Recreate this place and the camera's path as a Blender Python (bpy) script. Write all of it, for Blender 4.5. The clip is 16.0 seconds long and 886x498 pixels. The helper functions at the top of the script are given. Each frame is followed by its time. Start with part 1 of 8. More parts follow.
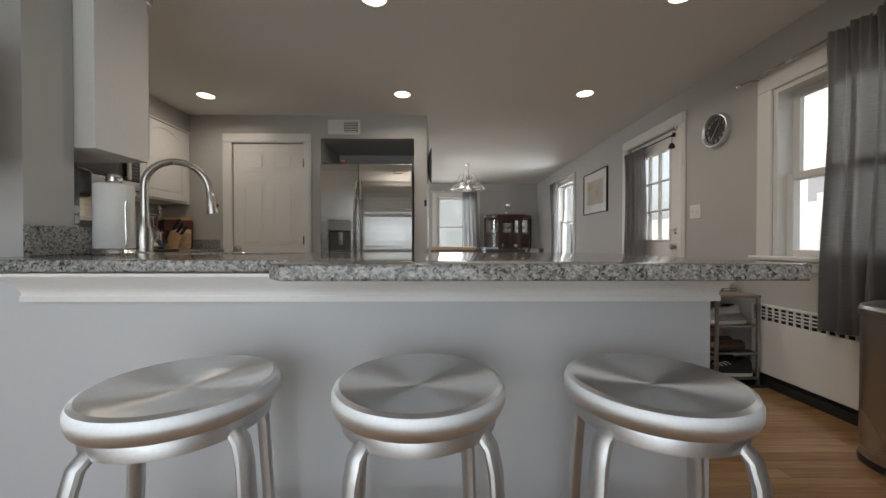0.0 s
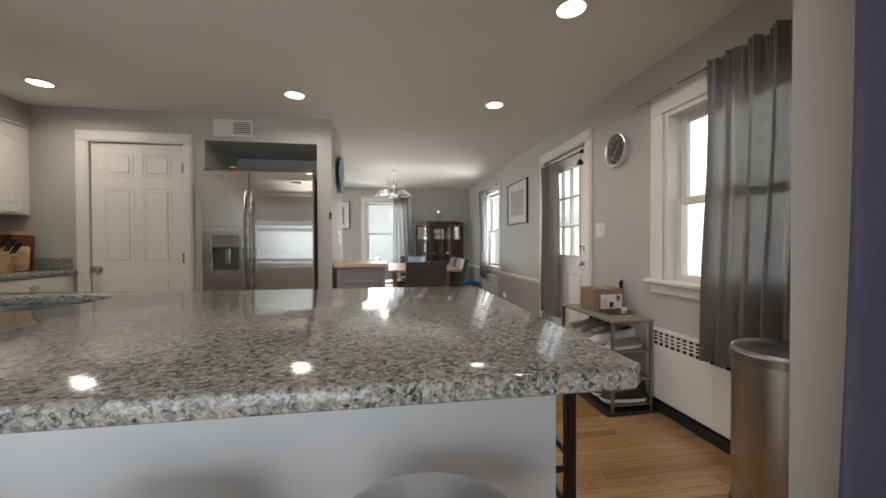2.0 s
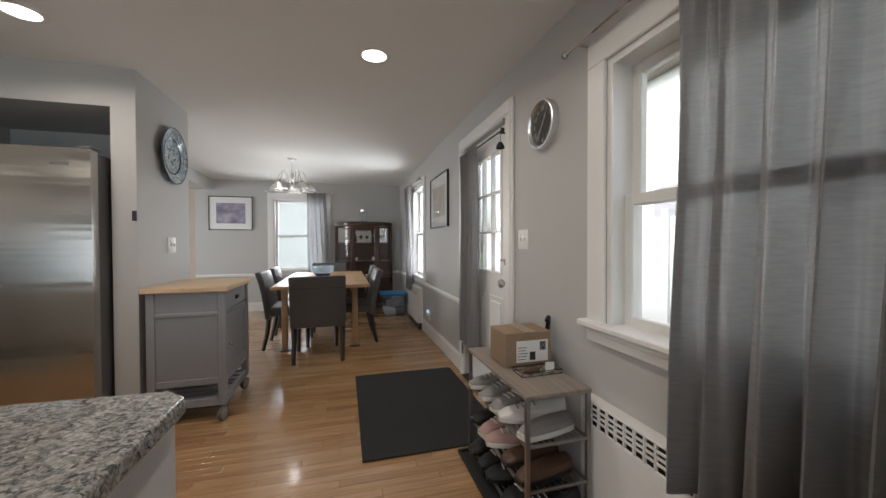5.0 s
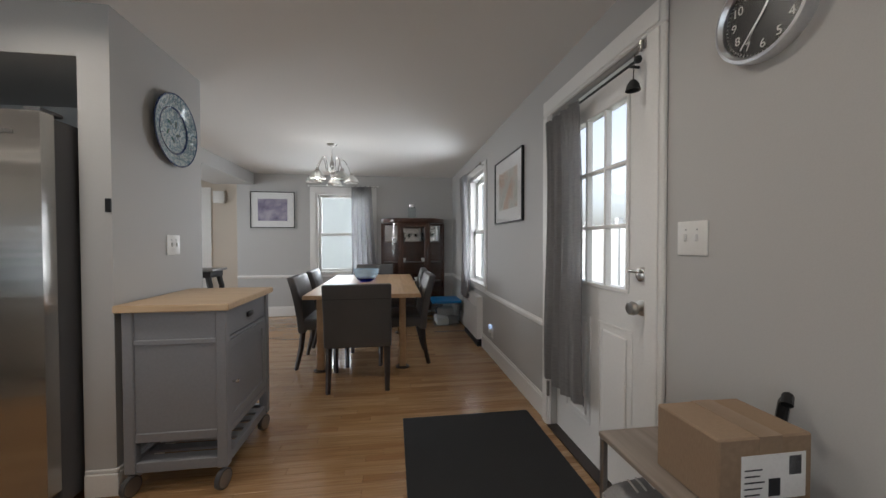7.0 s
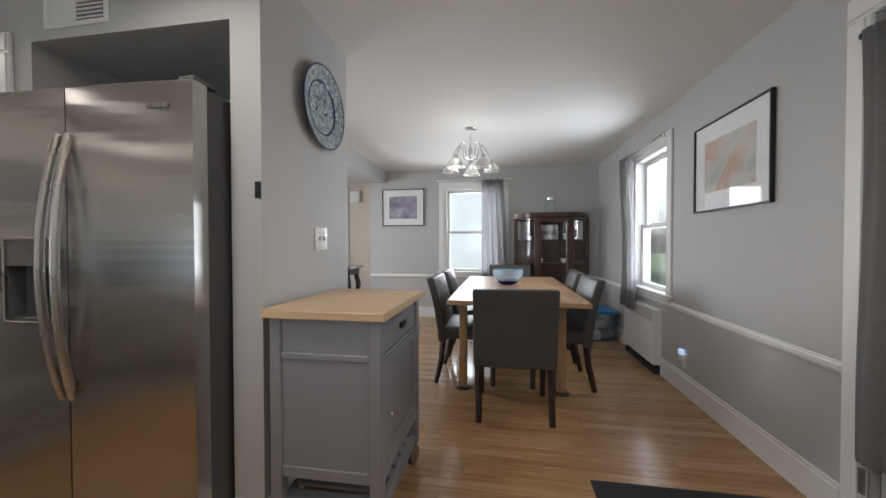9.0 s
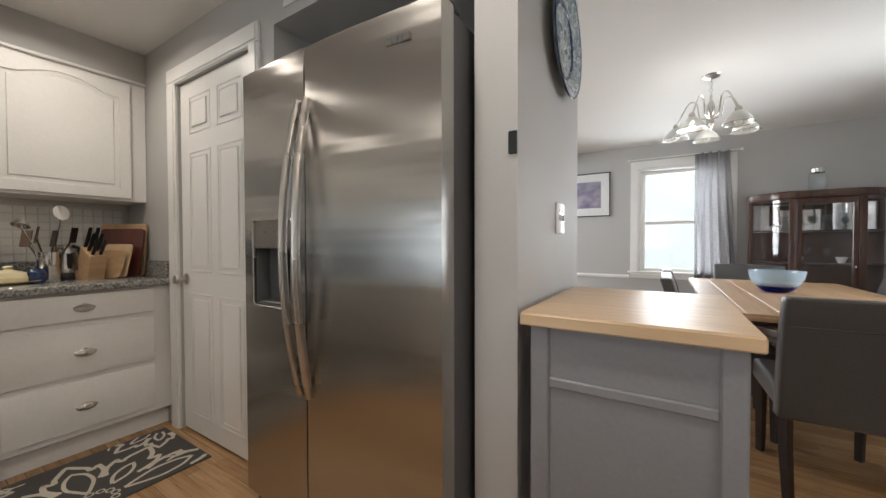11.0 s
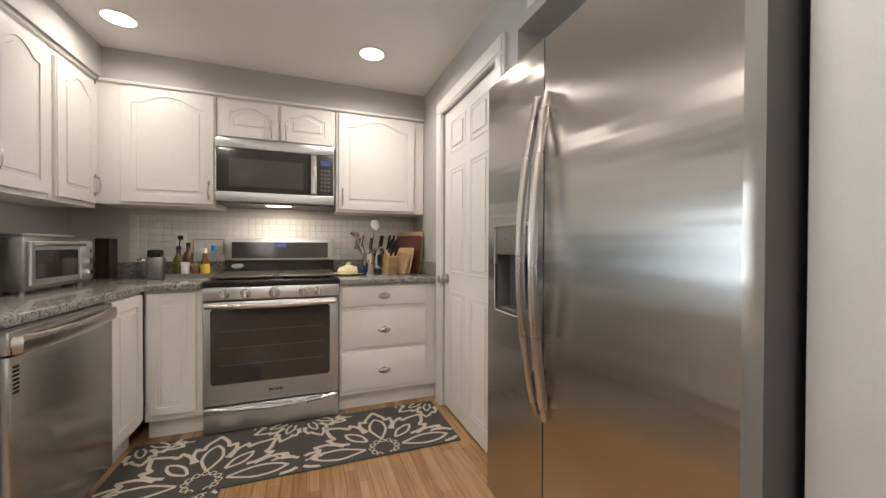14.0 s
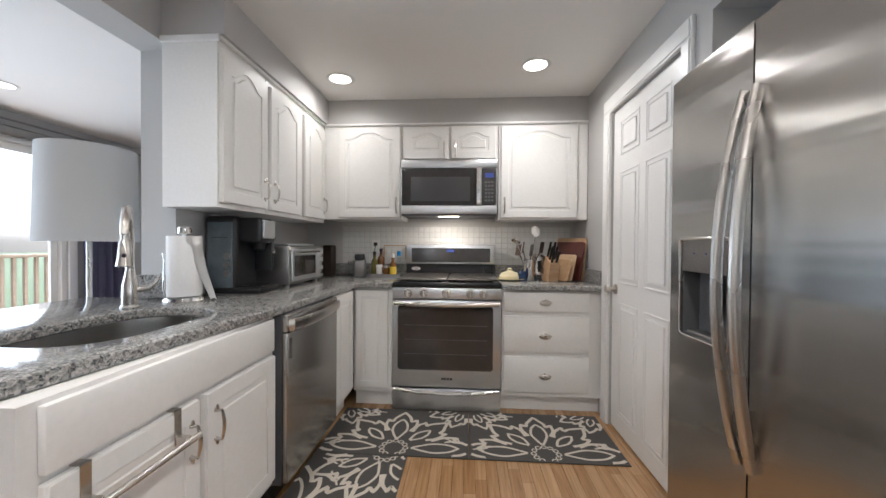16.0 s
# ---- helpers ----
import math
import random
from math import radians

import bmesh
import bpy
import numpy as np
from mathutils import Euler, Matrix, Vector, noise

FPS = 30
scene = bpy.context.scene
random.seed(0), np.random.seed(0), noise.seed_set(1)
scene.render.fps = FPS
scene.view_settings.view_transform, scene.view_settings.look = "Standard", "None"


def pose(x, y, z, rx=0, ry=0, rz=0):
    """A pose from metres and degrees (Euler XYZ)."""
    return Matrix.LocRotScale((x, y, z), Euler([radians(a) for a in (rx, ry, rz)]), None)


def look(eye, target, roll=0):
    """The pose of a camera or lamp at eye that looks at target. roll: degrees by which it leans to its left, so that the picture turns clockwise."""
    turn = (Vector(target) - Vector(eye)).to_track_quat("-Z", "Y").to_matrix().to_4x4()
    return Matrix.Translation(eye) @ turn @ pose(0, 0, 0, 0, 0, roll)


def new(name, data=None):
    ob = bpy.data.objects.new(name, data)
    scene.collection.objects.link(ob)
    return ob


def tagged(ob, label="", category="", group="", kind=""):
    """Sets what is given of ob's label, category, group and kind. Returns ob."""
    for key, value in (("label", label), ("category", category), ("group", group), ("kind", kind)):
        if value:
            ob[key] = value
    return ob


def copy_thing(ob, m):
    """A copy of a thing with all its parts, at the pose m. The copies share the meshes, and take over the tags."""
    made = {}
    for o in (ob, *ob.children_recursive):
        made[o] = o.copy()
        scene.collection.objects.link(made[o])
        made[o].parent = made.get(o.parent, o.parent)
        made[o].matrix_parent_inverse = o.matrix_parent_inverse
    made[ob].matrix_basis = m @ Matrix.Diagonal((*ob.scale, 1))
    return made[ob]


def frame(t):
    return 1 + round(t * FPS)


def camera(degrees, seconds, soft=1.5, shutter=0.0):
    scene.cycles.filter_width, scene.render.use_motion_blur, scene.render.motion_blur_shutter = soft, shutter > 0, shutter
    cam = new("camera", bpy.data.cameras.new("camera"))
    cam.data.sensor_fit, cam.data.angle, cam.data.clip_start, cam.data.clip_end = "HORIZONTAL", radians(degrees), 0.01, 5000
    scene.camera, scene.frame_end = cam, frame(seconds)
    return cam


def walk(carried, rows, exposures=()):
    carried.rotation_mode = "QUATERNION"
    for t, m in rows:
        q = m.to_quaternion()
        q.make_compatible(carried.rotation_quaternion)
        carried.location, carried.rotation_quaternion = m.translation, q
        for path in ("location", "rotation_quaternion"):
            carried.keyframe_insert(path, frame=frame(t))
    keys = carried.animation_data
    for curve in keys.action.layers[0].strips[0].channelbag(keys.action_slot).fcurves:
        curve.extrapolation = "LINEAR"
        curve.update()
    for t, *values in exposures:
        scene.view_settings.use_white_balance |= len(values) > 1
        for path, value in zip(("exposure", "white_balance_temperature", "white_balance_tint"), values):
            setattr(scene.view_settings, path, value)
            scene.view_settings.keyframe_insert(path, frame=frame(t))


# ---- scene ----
import itertools
# camera and walk: seconds, eye, target, roll
cam = camera(102.2, 16.0)

PATH = [
    (0, (0.544, 0.331, 0.929), (0.56, 2.331, 0.907), -0.0),
    (0.5, (0.626, 0.355, 0.962), (0.695, 2.354, 0.94), -0.1),
    (1, (0.725, 0.387, 1.002), (0.857, 2.382, 0.98), -0.1),
    (1.5, (0.826, 0.449, 1.041), (1.038, 2.438, 1.018), -0.2),
    (2, (0.941, 0.563, 1.093), (1.243, 2.54, 1.069), -0.2),
    (2.5, (1.044, 0.666, 1.137), (1.452, 2.624, 1.111), -0.3),
    (3, (1.203, 0.786, 1.163), (1.698, 2.724, 1.138), -0.3),
    (3.5, (1.34, 0.912, 1.177), (1.882, 2.836, 1.157), -0.4),
    (3.7, (1.393, 0.968, 1.174), (1.941, 2.891, 1.161), -0.3),
    (5.8, (1.764, 1.736, 1.203), (2.248, 3.676, 1.163), -0.1),
    (6, (1.768, 1.82, 1.188), (2.222, 3.768, 1.152), -0.1),
    (6.5, (1.737, 2.078, 1.198), (2.105, 4.043, 1.159), -0.1),
    (7, (1.705, 2.276, 1.202), (1.984, 4.256, 1.164), -0.1),
    (7.5, (1.672, 2.456, 1.212), (1.855, 4.447, 1.172), -0.1),
    (8, (1.605, 2.603, 1.216), (1.644, 4.602, 1.179), -0.1),
    (8.5, (1.472, 2.751, 1.192), (1.332, 4.746, 1.157), -0.1),
    (9, (1.343, 2.872, 1.164), (1.017, 4.845, 1.131), -0.1),
    (9.2, (1.297, 2.911, 1.155), (0.897, 4.87, 1.122), -0.2),
    (11.3, (0.68, 3.213, 1.095), (-0.46, 4.855, 1.062), 0.0),
    (11.5, (0.64, 3.223, 1.096), (-0.553, 4.829, 1.067), 0.1),
    (12, (0.562, 3.275, 1.099), (-0.789, 4.749, 1.072), 0.0),
    (12.5, (0.526, 3.285, 1.112), (-1.021, 4.553, 1.091), 0.0),
    (13, (0.55, 3.278, 1.102), (-1.153, 4.325, 1.087), 0.1),
    (13.5, (0.619, 3.286, 1.107), (-1.18, 4.161, 1.089), 0.2),
    (14, (0.649, 3.296, 1.108), (-1.225, 3.995, 1.09), 0.2),
    (14.5, (0.653, 3.308, 1.133), (-1.285, 3.803, 1.11), 0.3),
    (15, (0.664, 3.3, 1.145), (-1.317, 3.577, 1.123), 0.3),
    (15.5, (0.688, 3.273, 1.16), (-1.311, 3.35, 1.135), 0.4),
    (16, (0.708, 3.23, 1.161), (-1.287, 3.1, 1.136), 0.4),
]
walk(cam, [(t, look(eye, target, roll)) for t, eye, target, roll in PATH], exposures=[
    (0, 2.05, 6600, 10), (1, 2.3, 6600, 10), (2, 2.57, 6600, 10), (3.5, 2.93, 6500, 10), (6.5, 2.27, 6200, 10), (8, 2.35, 6100, 10), (8.5, 2.4, 5950, 10), (9, 2.65, 6100, 10), (11.5, 2.9, 6350, 10), (12.5, 3.0, 6300, 10), (13.5, 3.43, 6350, 10), (15, 3.52, 6150, 10), (16, 3.47, 5700, 10)])

# world, daylight and lamps
world = bpy.data.worlds.new("sky")
scene.world = world
world.use_nodes = True
wn = world.node_tree
sky = wn.nodes.new("ShaderNodeTexSky")
sky.sky_type = "NISHITA"
sky.sun_disc = False
sky.sun_elevation, sky.sun_rotation = radians(40), radians(270)
sky.air_density, sky.dust_density, sky.ozone_density = 1.0, 4.0, 0.6
wn.nodes["Background"].inputs[1].default_value = 0.075
haze = wn.nodes.new("ShaderNodeHueSaturation")
haze.inputs["Saturation"].default_value = 0.4
wn.links.new(sky.outputs[0], haze.inputs["Color"])
wn.links.new(haze.outputs[0], wn.nodes["Background"].inputs[0])


def lamp(name, kind, m, watts, colour, **more):
    data = bpy.data.lights.new(name, kind)
    data.energy, data.color = watts, colour
    if kind == "AREA":
        data.shape = more.get("shape", "RECTANGLE")
        data.size, data.size_y = more["size"], more.get("size_y", more["size"])
        data.spread = more.get("spread", math.pi)
    if kind == "SUN":
        data.angle = more["angle"]
    if kind == "POINT":
        data.shadow_soft_size = more["size"]
    ob = new(name, data)
    ob.matrix_world = m
    return ob


SUN_WAY = Vector((0.75, -0.06, -0.62))
lamp("sun", "SUN", look((0, 0, 20), Vector((0, 0, 20)) + SUN_WAY), 0.7, (1, 0.95, 0.88), angle=radians(10))

CANS = [(0.175, 2.34), (1.88, 2.30), (-1.617, 3.661), (0.199, 3.619), (1.862, 3.588), (-1.741, 2.347), (-1.70, -0.17), (1.2, -0.17)]
CEIL = 2.31
# the last one is an added lamp, unseen and without a fitting
for cx, cy in CANS:
    lamp("can_lamp", "AREA", look((cx, cy, CEIL - 0.008), (cx, cy, 0)), (0.45 if cy < 0 else 0.34 if cy < 3 else 0.72) if cx < -1 else 0.92, (1, 0.90, 0.78), shape="DISK", size=0.12, spread=radians(160))
# sky light in the openings of the windows and of the sliding door: (centre, looking to, width, height, watts, colour)
DAY, COOL = (0.93, 0.97, 1.0), (0.80, 0.91, 1.0)
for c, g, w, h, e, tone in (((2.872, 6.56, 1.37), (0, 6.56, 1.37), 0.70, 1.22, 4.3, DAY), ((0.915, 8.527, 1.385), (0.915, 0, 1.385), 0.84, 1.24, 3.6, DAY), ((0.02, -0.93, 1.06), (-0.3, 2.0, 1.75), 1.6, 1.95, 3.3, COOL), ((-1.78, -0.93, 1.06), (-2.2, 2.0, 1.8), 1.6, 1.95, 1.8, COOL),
        # lamp at the added, unseen hall window, to brighten the hall
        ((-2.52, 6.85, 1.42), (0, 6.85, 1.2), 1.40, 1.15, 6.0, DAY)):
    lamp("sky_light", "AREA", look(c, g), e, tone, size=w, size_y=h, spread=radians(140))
# the lit bulbs of the chandelier
lamp("bulb_lamp", "POINT", pose(1.03, 6.42, 1.85), 0.45, (1, 0.95, 0.88), size=0.05)

# ---- materials ----
def mat(name, colour, rough=0.5, metal=0.0, grain=60.0, var=0.06, bump=0.0, blotch=3.0, stretch=(1, 1, 1), coat=0.0, second=None, rvar=0.08, **extra):
    """A surface with variation at two scales. second: the colour that the grain goes towards."""
    m = bpy.data.materials.new(name)
    m.use_nodes = True
    nt = m.node_tree
    p = nt.nodes["Principled BSDF"]
    tc = nt.nodes.new("ShaderNodeTexCoord")
    mp = nt.nodes.new("ShaderNodeMapping")
    mp.inputs["Scale"].default_value = stretch
    nt.links.new(tc.outputs["Object"], mp.inputs[0])
    fine, wide = nt.nodes.new("ShaderNodeTexNoise"), nt.nodes.new("ShaderNodeTexNoise")
    fine.inputs["Scale"].default_value, fine.inputs["Detail"].default_value = grain, 5
    wide.inputs["Scale"].default_value, wide.inputs["Detail"].default_value = blotch, 3
    nt.links.new(mp.outputs[0], fine.inputs["Vector"])
    nt.links.new(tc.outputs["Object"], wide.inputs["Vector"])
    a, b = Vector(colour), Vector(second) if second else Vector(colour) * (1 - 2 * var)
    ramp = nt.nodes.new("ShaderNodeValToRGB")
    ramp.color_ramp.elements[0].position, ramp.color_ramp.elements[1].position = 0.3, 0.7
    ramp.color_ramp.elements[0].color, ramp.color_ramp.elements[1].color = (*b, 1), (*a, 1)
    nt.links.new(fine.outputs["Fac"], ramp.inputs[0])
    mul = nt.nodes.new("ShaderNodeMapRange")
    mul.inputs["To Min"].default_value, mul.inputs["To Max"].default_value = 1 - var, 1 + var
    nt.links.new(wide.outputs["Fac"], mul.inputs[0])
    mix = nt.nodes.new("ShaderNodeVectorMath")
    mix.operation = "SCALE"
    nt.links.new(ramp.outputs[0], mix.inputs[0])
    nt.links.new(mul.outputs[0], mix.inputs["Scale"])
    nt.links.new(mix.outputs[0], p.inputs["Base Color"])
    rr = nt.nodes.new("ShaderNodeMapRange")
    rr.inputs["To Min"].default_value, rr.inputs["To Max"].default_value = max(0.02, rough - rvar), min(1, rough + rvar)
    nt.links.new(wide.outputs["Fac"], rr.inputs[0])
    nt.links.new(rr.outputs[0], p.inputs["Roughness"])
    p.inputs["Metallic"].default_value = metal
    p.inputs["Coat Weight"].default_value = coat
    p.inputs["Coat Roughness"].default_value = 0.1
    for key, value in extra.items():
        p.inputs[key.replace("_", " ")].default_value = value
    if bump:
        bp = nt.nodes.new("ShaderNodeBump")
        bp.inputs["Strength"].default_value, bp.inputs["Distance"].default_value = bump, 0.002
        nt.links.new(fine.outputs["Fac"], bp.inputs["Height"])
        nt.links.new(bp.outputs[0], p.inputs["Normal"])
    return m


def node(m, kind):
    return m.node_tree.nodes.new(kind)


def link(m, a, b):
    m.node_tree.links.new(a, b)


PAINT = mat("wall_paint", (0.50, 0.49, 0.475), 0.6, grain=260, var=0.02, bump=0.12, blotch=1.2)
CEILP = mat("ceiling_paint", (0.80, 0.785, 0.76), 0.8, grain=300, var=0.015, bump=0.1, blotch=1.0)
TRIM = mat("trim_paint", (0.80, 0.785, 0.76), 0.35, grain=90, var=0.02, bump=0.05, blotch=4)
CAB = mat("cabinet_paint", (0.80, 0.785, 0.755), 0.38, grain=70, var=0.02, bump=0.05, blotch=3)
BARW = mat("bar_wall_paint", (0.57, 0.58, 0.59), 0.55, grain=240, var=0.02, bump=0.1, blotch=1.5)
DARK = mat("black_plastic", (0.012, 0.012, 0.013), 0.3, grain=200, var=0.1, bump=0.05)
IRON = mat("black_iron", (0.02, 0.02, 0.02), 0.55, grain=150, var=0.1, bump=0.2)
RUBBER = mat("rubber", (0.018, 0.018, 0.019), 0.75, grain=400, var=0.15, bump=0.5)
CHROME = mat("chrome", (0.75, 0.74, 0.72), 0.14, 1.0, grain=80, var=0.02)
NICKEL = mat("brushed_nickel", (0.58, 0.55, 0.51), 0.27, 1.0, grain=120, var=0.04, stretch=(1, 1, 8))
ALU = mat("brushed_aluminium", (0.80, 0.81, 0.83), 0.33, 1.0, grain=160, var=0.04, bump=0.03)
GREYM = mat("grey_metal", (0.33, 0.32, 0.31), 0.35, 0.9, grain=120, var=0.06)
FRSIDE = mat("fridge_side_grey", (0.09, 0.09, 0.095), 0.45, grain=200, var=0.08, bump=0.15)
WHITEP = mat("white_plastic", (0.78, 0.77, 0.74), 0.35, grain=80, var=0.02)
PAPER = mat("paper", (0.82, 0.81, 0.79), 0.8, grain=150, var=0.03, bump=0.25)
CARD = mat("cardboard", (0.31, 0.215, 0.14), 0.85, grain=60, var=0.08, bump=0.1, stretch=(1, 8, 1))
TAPE = mat("packing_tape", (0.28, 0.19, 0.12), 0.3, grain=60, var=0.06)
INK = mat("printed_ink", (0.03, 0.03, 0.035), 0.6, grain=100, var=0.1)
GREYCLOTH = mat("grey_curtain_cloth", (0.42, 0.40, 0.385), 0.9, grain=170, var=0.10, bump=0.4, stretch=(0.12, 0.12, 1))
PURPLE = mat("purple_curtain_cloth", (0.22, 0.21, 0.34), 0.42, grain=300, var=0.12, bump=0.4, stretch=(1, 1, 0.15))
LEATHER = mat("dark_leather", (0.080, 0.075, 0.073), 0.40, grain=180, var=0.10, bump=0.35, blotch=5)
DARKWOOD = mat("dark_stained_wood", (0.028, 0.016, 0.011), 0.35, grain=30, var=0.2, bump=0.1, stretch=(1, 1, 0.08))
MAHOG = mat("mahogany", (0.085, 0.032, 0.016), 0.3, grain=40, var=0.2, bump=0.08, stretch=(1, 1, 0.1), coat=0.3, second=(0.04, 0.015, 0.008))
LIGHTWOOD = mat("light_oak", (0.50, 0.33, 0.19), 0.4, grain=35, var=0.12, bump=0.1, stretch=(1, 0.08, 1), second=(0.40, 0.25, 0.13))
MAPLE = mat("maple_block", (0.65, 0.48, 0.30), 0.4, grain=35, var=0.10, bump=0.06, stretch=(0.1, 1, 1), second=(0.55, 0.38, 0.22))
GREYWOOD = mat("grey_wood_board", (0.30, 0.25, 0.21), 0.5, grain=40, var=0.12, bump=0.1, stretch=(1, 0.06, 1), second=(0.20, 0.165, 0.14))
CARTP = mat("grey_cart_paint", (0.25, 0.255, 0.275), 0.42, grain=80, var=0.04, bump=0.05)
RUSH = mat("woven_rush", (0.60, 0.42, 0.23), 0.75, grain=90, var=0.2, bump=0.5, second=(0.42, 0.27, 0.13))
REDWOOD = mat("red_brown_board", (0.10, 0.022, 0.015), 0.4, grain=30, var=0.15, stretch=(1, 1, 0.1))
RUGD = mat("dark_grey_rug", (0.078, 0.073, 0.066), 0.95, grain=350, var=0.18, bump=0.8)
RUGC = mat("cream_rug_pile", (0.62, 0.56, 0.47), 0.95, grain=350, var=0.12, bump=0.8)
BLUEP = mat("blue_plastic", (0.015, 0.20, 0.50), 0.35, grain=80, var=0.06)
REDP = mat("red_lid", (0.40, 0.03, 0.02), 0.4, grain=80, var=0.1)
GREYSHOE = mat("grey_shoe_cloth", (0.30, 0.29, 0.29), 0.85, grain=300, var=0.12, bump=0.4)
PINKSHOE = mat("pink_shoe_cloth", (0.48, 0.31, 0.28), 0.85, grain=300, var=0.1, bump=0.4)
BLACKSHOE = mat("black_shoe_cloth", (0.018, 0.018, 0.02), 0.7, grain=300, var=0.2, bump=0.4)
WHITESHOE = mat("white_shoe_cloth", (0.68, 0.66, 0.63), 0.7, grain=300, var=0.06, bump=0.3)
BROWNSHOE = mat("brown_shoe_leather", (0.10, 0.05, 0.03), 0.5, grain=150, var=0.15, bump=0.2)
SOLE = mat("white_sole", (0.70, 0.68, 0.64), 0.6, grain=150, var=0.06)
SHADEC = mat("lampshade_cloth", (0.82, 0.81, 0.79), 0.85, grain=400, var=0.04, bump=0.3)
YELLOWP = mat("yellow_label", (0.65, 0.45, 0.03), 0.5, grain=80, var=0.06)
OLIVE = mat("oil_green", (0.10, 0.09, 0.02), 0.15, grain=40, var=0.1)
AMBER = mat("amber_bottle", (0.16, 0.07, 0.02), 0.15, grain=40, var=0.1)
FENCE = mat("white_vinyl_fence", (0.60, 0.62, 0.63), 0.5, grain=50, var=0.03)
SIDING = mat("white_siding", (0.56, 0.60, 0.60), 0.6, grain=40, var=0.04)
PALESIDE = mat("pale_siding", (0.84, 0.87, 0.87), 0.6, grain=40, var=0.04)
GRASS = mat("grass", (0.06, 0.10, 0.03), 0.9, grain=25, var=0.3, bump=0.8, blotch=0.6)
DECK = mat("deck_timber", (0.36, 0.27, 0.19), 0.7, grain=20, var=0.15, bump=0.3, stretch=(1, 0.1, 1))
YELLOWDISH = mat("cream_glaze", (0.72, 0.64, 0.42), 0.2, grain=30, var=0.05)
BLUEDISH = mat("blue_glaze", (0.03, 0.06, 0.16), 0.2, grain=60, var=0.3)
HALLP = mat("beige_hall_paint", (0.62, 0.54, 0.45), 0.6, grain=240, var=0.02, bump=0.1)


def clear(name, colour=(1, 1, 1), rough=0.0, milk=0.0, tint=(0.8, 0.86, 0.9)):
    """Thin pane or vessel glass: mostly see-through, with a clear gloss. milk: how cloudy its body is."""
    m = bpy.data.materials.new(name)
    m.use_nodes = True
    nt = m.node_tree
    nt.nodes.remove(nt.nodes["Principled BSDF"])
    tr, gl, fr, mx = (nt.nodes.new("ShaderNode" + k) for k in ("BsdfTransparent", "BsdfGlossy", "LayerWeight", "MixShader"))
    tr.inputs[0].default_value = (*colour, 1)
    gl.inputs["Roughness"].default_value = rough
    fr.inputs[0].default_value = 0.5
    pw, mr = nt.nodes.new("ShaderNodeMath"), nt.nodes.new("ShaderNodeMapRange")
    pw.operation = "POWER"
    pw.inputs[1].default_value = 5.0
    mr.inputs["To Min"].default_value, mr.inputs["To Max"].default_value = 0.035, 0.9
    nt.links.new(fr.outputs["Facing"], pw.inputs[0])
    nt.links.new(pw.outputs[0], mr.inputs[0])
    nt.links.new(mr.outputs[0], mx.inputs[0])
    nt.links.new(tr.outputs[0], mx.inputs[1])
    nt.links.new(gl.outputs[0], mx.inputs[2])
    nt.links.new(mx.outputs[0], nt.nodes["Material Output"].inputs[0])
    if milk:
        df, cl = nt.nodes.new("ShaderNodeBsdfDiffuse"), nt.nodes.new("ShaderNodeMixShader")
        df.inputs[0].default_value = (*tint, 1)
        cl.inputs[0].default_value = milk
        nt.links.new(tr.outputs[0], cl.inputs[1])
        nt.links.new(df.outputs[0], cl.inputs[2])
        nt.links.new(cl.outputs[0], mx.inputs[1])
    return m


GLASS = clear("window_glass")
JARGLASS = clear("jar_glass", (0.95, 0.97, 0.97), 0.02)
BLUEGLASS = clear("blue_glass", (0.90, 0.95, 0.98), 0.02, 0.28, (0.60, 0.74, 0.84))
DEEPBLUE = clear("deep_blue_glass", (0.02, 0.06, 0.55), 0.02)
TOTEP = clear("clear_plastic", (0.93, 0.96, 0.98), 0.25, 0.16, (0.55, 0.70, 0.82))
DARKGLASS = mat("dark_oven_glass", (0.040, 0.037, 0.036), 0.08, grain=20, var=0.1, rvar=0.02, coat=0.5)


def glow(name, colour, strength):
    m = bpy.data.materials.new(name)
    m.use_nodes = True
    p = m.node_tree.nodes["Principled BSDF"]
    p.inputs["Base Color"].default_value = (*[min(1, c) for c in colour], 1)
    p.inputs["Emission Color"].default_value = (*colour, 1)
    p.inputs["Emission Strength"].default_value = strength
    return m


CANGLOW = glow("lit_lens", (1, 0.90, 0.76), 0.9)
BULBGLOW = glow("lit_bulb", (1, 0.96, 0.9), 2.0)
SHADEGLASS = mat("frosted_glass_shade", (0.80, 0.79, 0.75), 0.35, grain=40, var=0.03, Transmission_Weight=0.35)
NIGHTGLOW = glow("night_light", (0.55, 0.70, 1.0), 0.10)
BLUELED = glow("blue_display", (0.03, 0.06, 0.30), 0.006)
HOODGLOW = glow("hood_lens", (1, 0.80, 0.55), 0.8)


